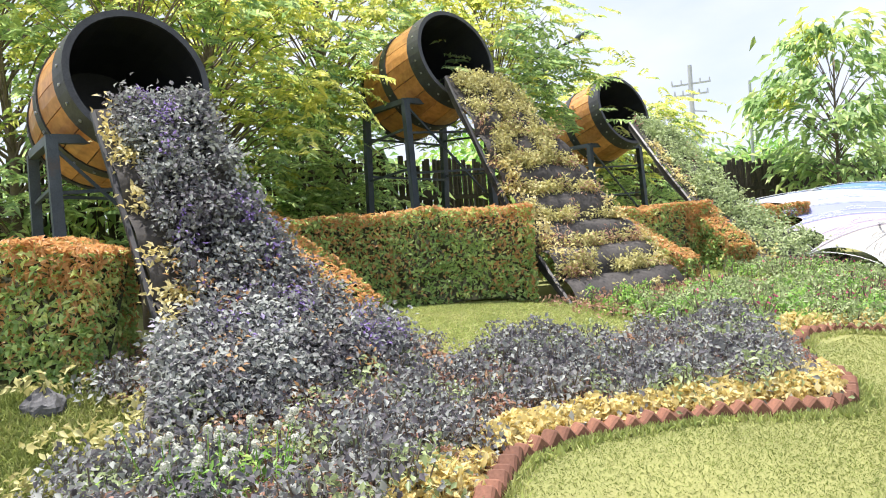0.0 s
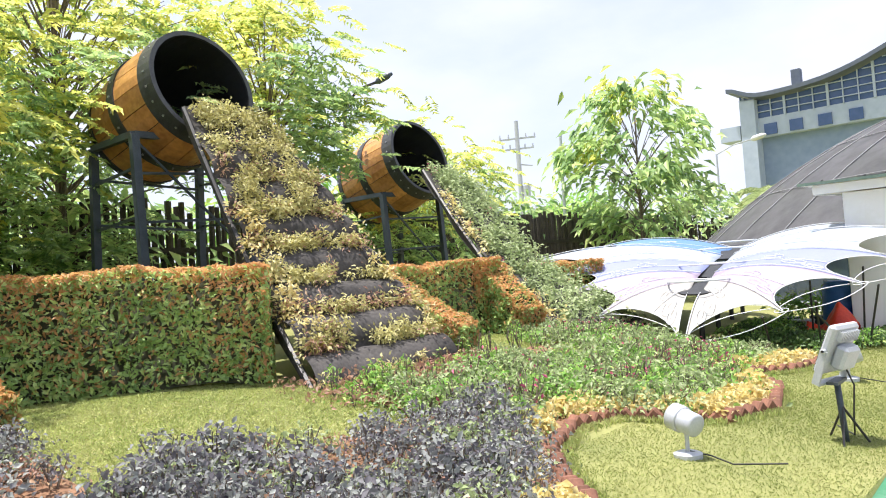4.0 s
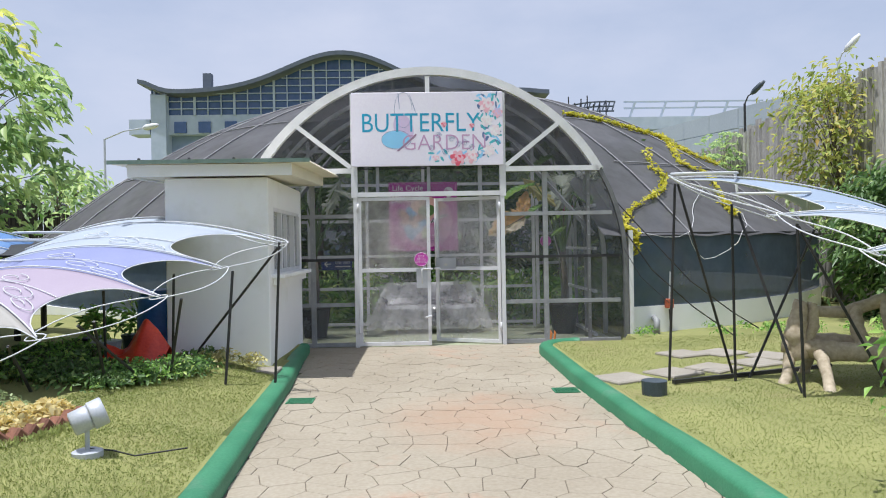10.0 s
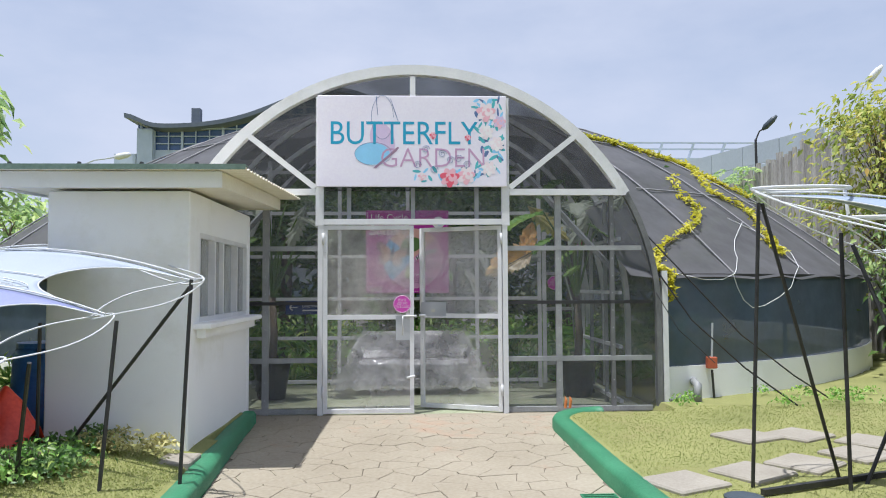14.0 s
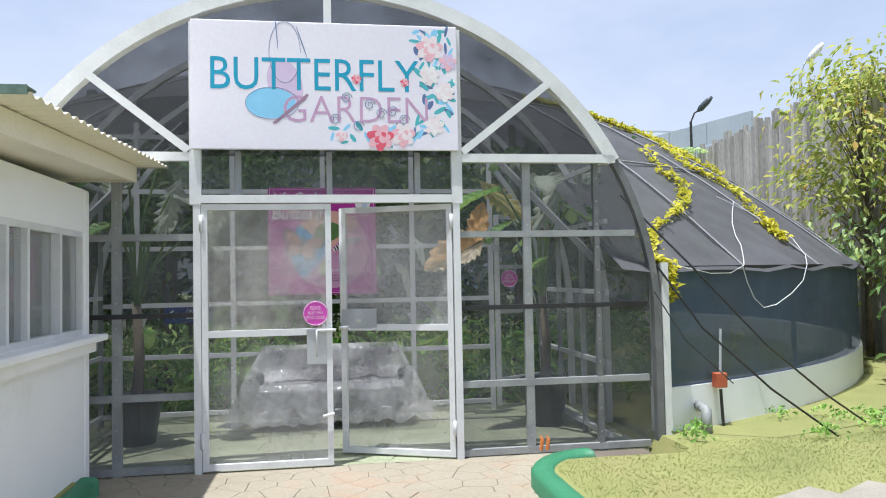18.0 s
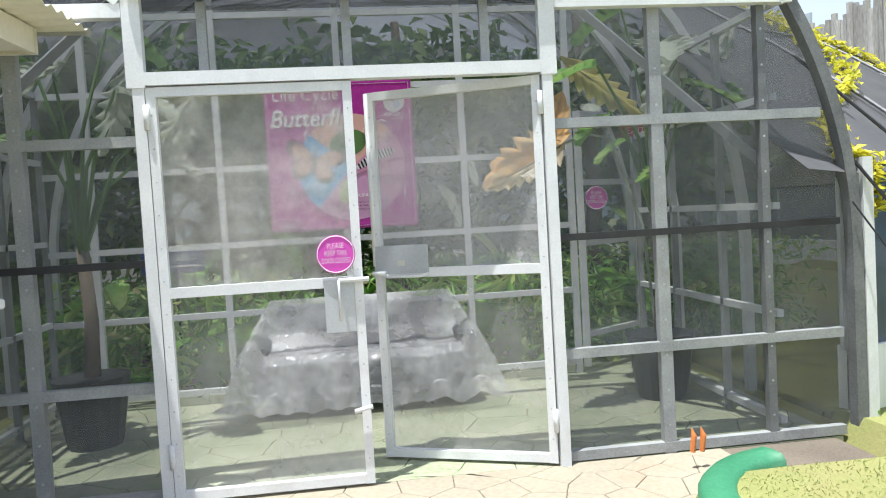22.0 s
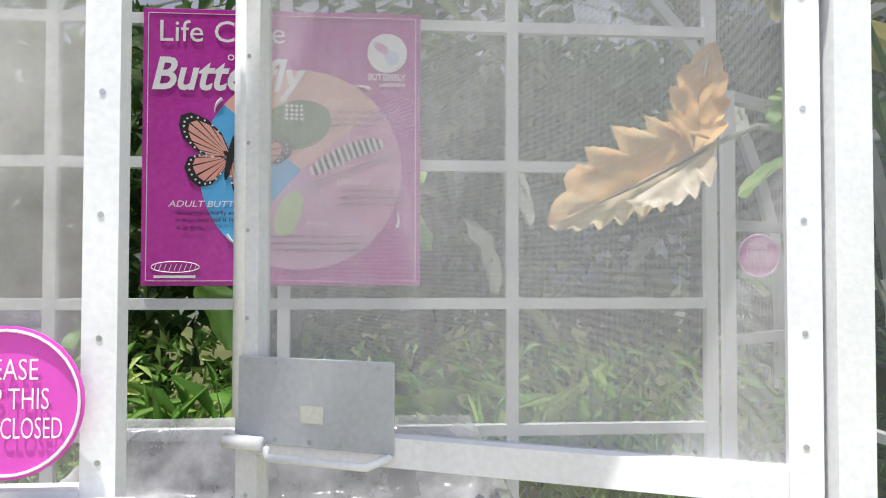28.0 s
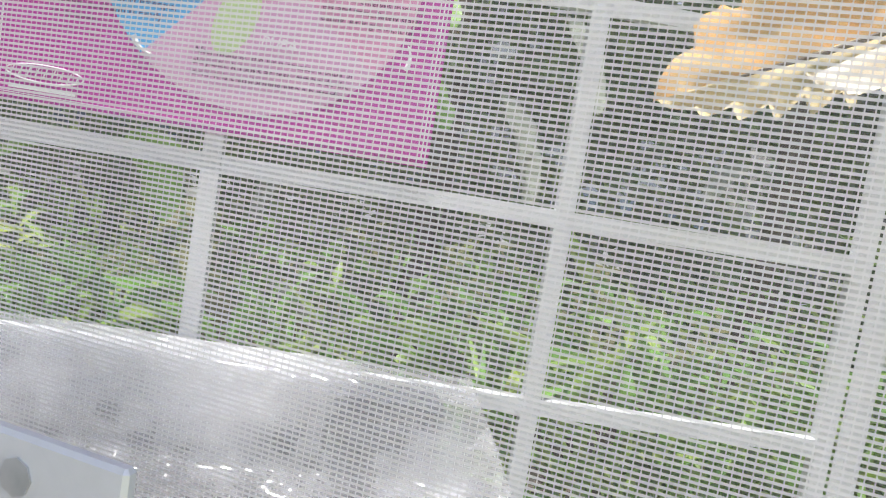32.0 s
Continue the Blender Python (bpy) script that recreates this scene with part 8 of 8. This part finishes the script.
bushes("leafy_weed", 26, lambda rng: (rng.uniform(2.7, 6.5), rng.uniform(-0.5, 0.4) + 0.0), 0.10, 0.04, L_GREEN, "small weed at the foot of the plinth", "weed", 92, per=40, spread=0.06, stems=False, group="weeds by the plinth")
# driftwood seat
seat = thing("driftwood_chair", "rustic chair of pale bleached driftwood trunks", "chair", (3.5, -3.7, 0.1))


def log(nm, line, rs):
    """A knotty length of driftwood along a bent line."""
    N = 16
    pts_ = [bend(line, k / N) + Vector((0.012 * noise.noise(Vector((k * 0.9, line[0][0] * 7, 1))), 0.012 * noise.noise(Vector((k * 0.9, line[0][1] * 7, 5))), 0)) for k in range(N + 1)]
    rr = [bend([(r, 0, 0) for r in rs], k / N).x * (1 + 0.16 * noise.noise(Vector((k * 0.7, line[0][2] * 9, 3)))) for k in range(N + 1)]
    return part(nm, Bits().tube(pts_, rr, 12), WOODC, seat, smooth=True)


log("upright", [(3.25, -3.62, 0.30), (3.22, -3.6, 0.52), (3.29, -3.58, 0.82)], [0.075, 0.095, 0.055])
log("upright", [(3.27, -3.6, 0.42), (3.38, -3.6, 0.60), (3.39, -3.58, 0.80)], [0.07, 0.055, 0.045])
log("upright", [(3.80, -3.75, 0.36), (3.77, -3.62, 0.56), (3.83, -3.5, 0.76)], [0.075, 0.06, 0.05])
log("seat", [(3.12, -3.55, 0.43), (3.5, -3.70, 0.38), (3.92, -3.86, 0.37)], [0.075, 0.09, 0.075])
log("seat", [(3.3, -3.3, 0.42), (3.65, -3.45, 0.42), (4.05, -3.6, 0.40)], [0.07, 0.085, 0.07])
log("backrest", [(3.27, -3.55, 0.78), (3.5, -3.45, 0.71), (3.75, -3.48, 0.70), (4.08, -3.55, 0.82)], [0.05, 0.05, 0.055, 0.06])
log("arm", [(4.02, -3.92, 0.42), (3.98, -3.75, 0.60), (4.05, -3.58, 0.78)], [0.055, 0.045, 0.045])
for foot, top_ in (((3.04, -3.71, 0.04), (3.18, -3.58, 0.38)), ((3.27, -4.08, 0.04), (3.37, -3.74, 0.36)), ((3.98, -4.05, 0.04), (3.86, -3.86, 0.36)), ((3.5, -3.15, 0.04), (3.5, -3.36, 0.40)), ((4.15, -3.45, 0.04), (3.98, -3.58, 0.38))):
    log("leg", [foot, (Vector(foot) + Vector(top_)) / 2 + Vector((0.015, 0, 0)), top_], [0.05, 0.045, 0.055])
# box, pipes, cables and vines at the side wall
def on_wall(x, z, out=0.03):
    return Vector((x, DOME_C.y - math.sqrt((DOME_R + out) ** 2 - (x - DOME_C.x) ** 2), z))


box_o = thing("electric_box", "small red electric box on the white plinth", "electric box", on_wall(3.38, 0.4))
part("housing", Bits().box(on_wall(3.38, 0.50, 0.05), (0.11, 0.08, 0.13), bevel=0.008), surface("red_brown_box", (0.34, 0.07, 0.03), (0.5, 0.13, 0.06), 0.5, scale=5, fine=50, bump=0.1), box_o)
part("conduit", Bits().tube([on_wall(3.38, 0.42, 0.06), on_wall(3.40, 0.1, 0.06)], 0.014, 8), DARK_BAR, box_o)
part("upper_conduit", Bits().tube([on_wall(3.38, 0.55, 0.06), on_wall(3.40, 0.95, 0.06)], 0.012, 8), LAMP_GREY, box_o)
part("pipe_stub", Bits().tube([on_wall(3.15, 0.30, 0.0), on_wall(3.13, 0.28, 0.16), on_wall(3.12, 0.1, 0.18)], 0.045, 10), GREY_PAINT, box_o, smooth=True)
for k, pts_ in enumerate(([(2.45, 0.1, 2.12), (2.9, -0.25, 1.5), (3.45, -0.4, 0.85), (4.1, -0.2, 0.4), (4.6, 0.0, 0.12)], [(2.70, -0.02, 1.52), (3.0, -0.2, 1.0), (3.5, -0.35, 0.5), (4.0, -0.45, 0.12)], [(2.66, -0.05, 1.3), (2.85, -0.2, 0.9), (3.2, -0.3, 0.55)])):
    single("cable", Bits().tube(pts_, 0.009 if k < 2 else 0.005, 6), DARK_BAR, "black cable hanging along the netting wall", "cable", "wall cables")
for pts_ in ([(4.53, 1.88, 2.24), (4.32, 1.55, 2.1), (4.11, 1.2, 1.95), (4.0, 0.96, 1.81), (3.96, 0.8, 1.71), (3.84, 0.56, 1.57), (3.74, 0.39, 1.51), (3.56, 0.31, 1.44), (3.31, 0.21, 1.44), (3.1, 0.12, 1.48), (2.93, 0.06, 1.51)],
             [(4.28, 1.79, 2.29), (4.63, 1.77, 2.12), (4.91, 1.71, 1.95), (5.05, 1.59, 1.8), (4.98, 1.28, 1.61), (4.75, 0.93, 1.51), (4.66, 0.87, 1.35), (4.45, 0.75, 1.23), (4.19, 0.61, 1.13), (4.0, 0.51, 1.11), (3.87, 0.45, 1.2), (3.78, 0.41, 1.35), (3.72, 0.38, 1.5)]):
    single("white_wire", Bits().tube(pts_, 0.0042, 5), WHITE, "loose white wire looped over the netting", "wire", "loose wires")


def roof_pt(r, a, up=0.02):
    return Vector((DOME_C.x + r * math.sin(a), DOME_C.y - r * math.cos(a), dome_z(min(r, DOME_R)) + up))


def vine(stops, label, seed, n, hang=None):
    line = [roof_pt(r, radians(a)) for r, a in stops] + [Vector(p) for p in (hang or [])]
    fine = [bend(line, k / 60) for k in range(61)]
    ob = thing("vine", label, "vine", tuple(line[-1]), group="vines on the netting")
    part("stem", Bits().tube(fine, 0.007, 5), BARK, ob)
    rng = np.random.default_rng(seed)
    P = np.array([np.array(bend(line, rng.uniform(0, 1))) + rng.normal(size=3) * np.array([0.035, 0.035, 0.02]) for _ in range(n)]) + np.array([0, 0, 0.025])
    leaves("foliage", P, rng.normal(size=(n, 3)) * 0.45 + np.array([0.1, -0.4, 0.9]), 0.085, L_VINE, ob, seed=seed, aspect=0.42)


vine([(6.84, 32.9), (7.34, 29.5), (7.59, 29.5), (7.9, 26.8), (8.12, 23.1), (8.38, 19.3), (8.65, 17.7)], "yellow-green vine hanging over the netting by the corner post", 31, 520, [on_wall(2.84, 1.5, 0.04), on_wall(2.83, 1.35, 0.04), on_wall(2.86, 1.22, 0.04)])
vine([(5.89, 52.3), (6.45, 44.4), (7.14, 37.3), (7.48, 40.4), (8.14, 35.2), (8.38, 34.7)], "yellow-green vine lying on the netting roof", 32, 480)
vine([(5.39, 27.8), (5.54, 32.7), (5.74, 38.0), (5.93, 44.1), (6.07, 49.1), (6.64, 46.7), (6.97, 54.0)], "yellow-green vine along the roof of the netting", 33, 800)
for k in range(2):
    single("plant_marker", Bits().tube([(1.60 + 0.05 * k, -0.25, 0.09), (1.61 + 0.05 * k, -0.25, 0.17), (1.60 + 0.05 * k, -0.25, 0.21)], [0.014, 0.016, 0.004], 8), surface("orange_marker", (0.55, 0.16, 0.04), (0.7, 0.26, 0.08), 0.5, bump=0), "small orange peg in the lawn by the kerb", "peg", "orange pegs")

# ---- grass ----


def blades(nm, n, area, size, mat, label, seed, lean=0.5):
    rng = np.random.default_rng(seed)
    P = []
    while len(P) < n:
        p = area(rng)
        if p:
            P.append((p[0], p[1], ground_z(*p) + size * 0.36))
    P = np.array(P)
    up_v = np.tile(np.array([0, 0, 1.0]), (n, 1)) + rng.normal(size=(n, 3)) * lean
    nr = np.cross(up_v, rng.normal(size=(n, 3)))
    return tagged(leaves(nm, P, nr, size, mat, seed=seed, aspect=0.10, long_dir=up_v * 3), label, "grass", kind="stuff")


def lawn_left(rng):
    y = rng.uniform(-14.5, -2.6)
    e, k = edge_x(y), kerb_l(y) - 0.18
    e = max(e, -3.0) if y < -4.9 else -3.0
    return (rng.uniform(e + 0.06, k), y) if e < k else None


def lawn_right(rng):
    y = rng.uniform(-8, -0.3)
    return rng.uniform(kerb_r(y) + 0.2, 7.0), y


def lawn_patch(rng):
    x, y = rng.uniform(-6.9, -3.85), rng.uniform(-12.0, -8.2)
    return (x, y) if not (y > -9.3 and x < -5.2) and not (y > -8.9 and x > -4.6) else None


def lawn_patch2(rng):
    x, y = rng.uniform(-6.4, -4.8), rng.uniform(-8.0, -5.4)
    return x, y


blades("lawn_blades", 110000, lawn_left, 0.019, L_GRASS, "short lawn grass beside the walk", 1, 1.0)
blades("lawn_blades_right", 90000, lawn_right, 0.019, L_GRASS, "short lawn grass beside the walk", 2, 1.0)
blades("bank_grass", 62000, lawn_patch, 0.032, L_BANK, "longer grass on the bank before the hedge", 3, 1.1)
blades("bank_grass_far", 22000, lawn_patch2, 0.032, L_BANK, "longer grass on the bank before the hedge", 4, 1.1)


def edge_out(rng):
    i = rng.integers(0, len(EDGE) - 1)
    a, b = Vector(EDGE[i]), Vector(EDGE[i + 1])
    p = a.lerp(b, rng.uniform(0, 1))
    d = (b - a).normalized()
    s = 0.05 + abs(rng.normal()) * 0.04
    return p.x + d.y * s, p.y - d.x * s


def weed_corner(rng):
    x, y = rng.uniform(-5.2, -3.2), rng.uniform(-14.9, -13.4)
    return x, y


blades("edge_grass", 4200, edge_out, 0.06, L_BANK, "longer green grass against the brick edging", 5, 0.4)
blades("corner_grass", 16000, weed_corner, 0.07, L_GRASS, "rough grass beside the hedge", 6, 0.6)
bushes("corner_weed", 26, weed_corner, 0.16, 0.05, L_MIX, "low yellow-green weed in rough grass", "weed", 93, per=60, spread=0.09, stems=False, group="corner weeds")


def bank_spot(rng):
    x, y = rng.uniform(-6.0, -4.6), rng.uniform(-8.4, -5.6)
    return x, y


bushes("seedling", 16, bank_spot, 0.26, 0.045, L_GREEN, "slender green seedling standing in the bank grass", "plant", 95, per=26, spread=0.03, aspect=0.3, group="bank seedlings")
bushes("dry_weed", 60, lambda rng: (rng.uniform(-5.4, -4.5), rng.uniform(-9.6, -7.4)), 0.10, 0.045, L_ROSE, "low reddish-brown weed at the foot of the cascade", "weed", 96, per=40, spread=0.12, stems=False, group="dry weeds")
bushes("bank_weed", 12, lambda rng: (rng.uniform(-4.95, -4.5), rng.uniform(-9.5, -8.5)), 0.22, 0.05, L_GREEN, "upright bright green weed between the bed and the bank", "weed", 97, per=40, spread=0.05, aspect=0.3, group="bank weeds")
rock = Bits()
RK = Vector((-4.72, -14.28, ground_z(-4.72, -14.28)))
rock.grid(lambda u, v: tuple(RK + Vector(((0.15 + 0.05 * noise.noise(Vector((math.cos(6.28 * u) * 1.6, math.sin(6.28 * u) * 1.6, v * 4)))) * math.sin(math.pi * v) * math.cos(2 * math.pi * u), (0.12 + 0.05 * noise.noise(Vector((math.cos(6.28 * u) * 2, math.sin(6.28 * u) * 2, v * 4 + 7)))) * math.sin(math.pi * v) * math.sin(2 * math.pi * u), 0.03 - (0.10 + 0.05 * noise.noise(Vector((math.cos(6.28 * u) * 2.4, math.sin(6.28 * u) * 2.4, v * 5)))) * math.cos(math.pi * v)))), 22, 14)
single("rock", rock, surface("dark_grey_rock", (0.05, 0.05, 0.055), (0.16, 0.16, 0.165), 0.85, scale=6, fine=40, bump=0.6), "dark grey rock in the rough grass by the hedge", "rock")

# ---- stamped concrete of the walk, stone by stone ----
walk_ob = thing("walk", "cream stamped concrete walk in a crazy-paving pattern", "walk", (0, -6, 0), kind="structure")
base = Bits()
base.box((0.0, -6.05, -0.022), (3.6, 10.9, 0.04))
base.box((0.0, 2.0, -0.022), (5.1, 5.2, 0.04))
part("joint_bed", base, JOINT, walk_ob, "darker joints of the stamped concrete")


def clip(poly, a, b):
    """The part of poly nearer to a than to b."""
    m, d = (a + b) / 2, b - a
    out = []
    for i in range(len(poly)):
        p, q = poly[i], poly[(i + 1) % len(poly)]
        sp, sq = (p - m).dot(d), (q - m).dot(d)
        if sp <= 0:
            out.append(p)
        if (sp < 0 < sq) or (sq < 0 < sp):
            out.append(p.lerp(q, sp / (sp - sq)))
    return out


def stones(x_lo, x_hi, y0, y1, cell, seed):
    rng = random.Random(seed)
    seeds = []
    ny, nxx = int((y1 - y0) / (cell * 0.86)), 12
    for j in range(ny + 1):
        y = y0 + j * cell * 0.86
        x = -2.6 + (cell / 2 if j % 2 else 0)
        while x < 2.7:
            seeds.append(Vector((x + rng.uniform(-0.36, 0.36) * cell, y + rng.uniform(-0.34, 0.34) * cell)))
            x += cell
    for s in seeds:
        near = sorted((o for o in seeds if o is not s and (o - s).length < cell * 2.6), key=lambda o: (o - s).length)
        c = cell * 1.6
        poly = [s + Vector(v) for v in ((-c, -c), (c, -c), (c, c), (-c, c))]
        for o in near:
            poly = clip(poly, s, o)
            if len(poly) < 3:
                break
        if len(poly) < 3:
            continue
        lo, hi = x_lo(s.y), x_hi(s.y)
        poly = [Vector((min(max(p.x, lo), hi), min(max(p.y, y0), y1))) for p in poly]
        area = sum(poly[i].x * poly[(i + 1) % len(poly)].y - poly[(i + 1) % len(poly)].x * poly[i].y for i in range(len(poly))) / 2
        if area < 0.004:
            continue
        yield poly


def stone_bits(b, poly, top, gap):
    n = len(poly)
    c = sum(poly, Vector((0, 0))) / n

    def shrink(d):
        return [p + (c - p).normalized() * min(d, (c - p).length * 0.4) for p in poly]
    lo, mid, hi = shrink(gap), shrink(gap * 1.2), shrink(gap * 2.6)
    v = [(p.x, p.y, -0.03) for p in lo] + [(p.x, p.y, top - 0.003) for p in mid] + [(p.x, p.y, top) for p in hi]
    f = [(i, (i + 1) % n, n + (i + 1) % n, n + i) for i in range(n)] + [(n + i, n + (i + 1) % n, 2 * n + (i + 1) % n, 2 * n + i) for i in range(n)] + [tuple(range(2 * n, 3 * n))]
    return b.add(v, f)


rest = Bits()
count = 0
near_stones = sorted(stones(lambda y: kerb_l(y) - 0.5 * smooth01((y + 0.55) / 0.3), lambda y: kerb_r(y) + 0.55 * smooth01((y + 1.05) / 0.6), -11.4, 0.0, 0.235, 8), key=lambda p: abs(p[0].y + 3.2))
for poly in near_stones:
    count += 1
    if count <= 300:
        part("stone", stone_bits(Bits(), poly, 0.004 + 0.002 * (count % 3), 0.0022), STONE, walk_ob)
    else:
        stone_bits(rest, poly, 0.005, 0.0022)
inner = Bits()
for poly in stones(lambda y: -2.6, lambda y: 2.6, 0.0, 2.6, 0.32, 9):
    stone_bits(inner, poly, 0.005, 0.0022)
tagged(part("inner_stone_field", inner, STONE_MOSS, walk_ob, "greenish mossy stamped concrete inside the house"), kind="stuff")
tagged(part("stone_field", rest, STONE, walk_ob, "stamped concrete stones farther off"), kind="stuff")
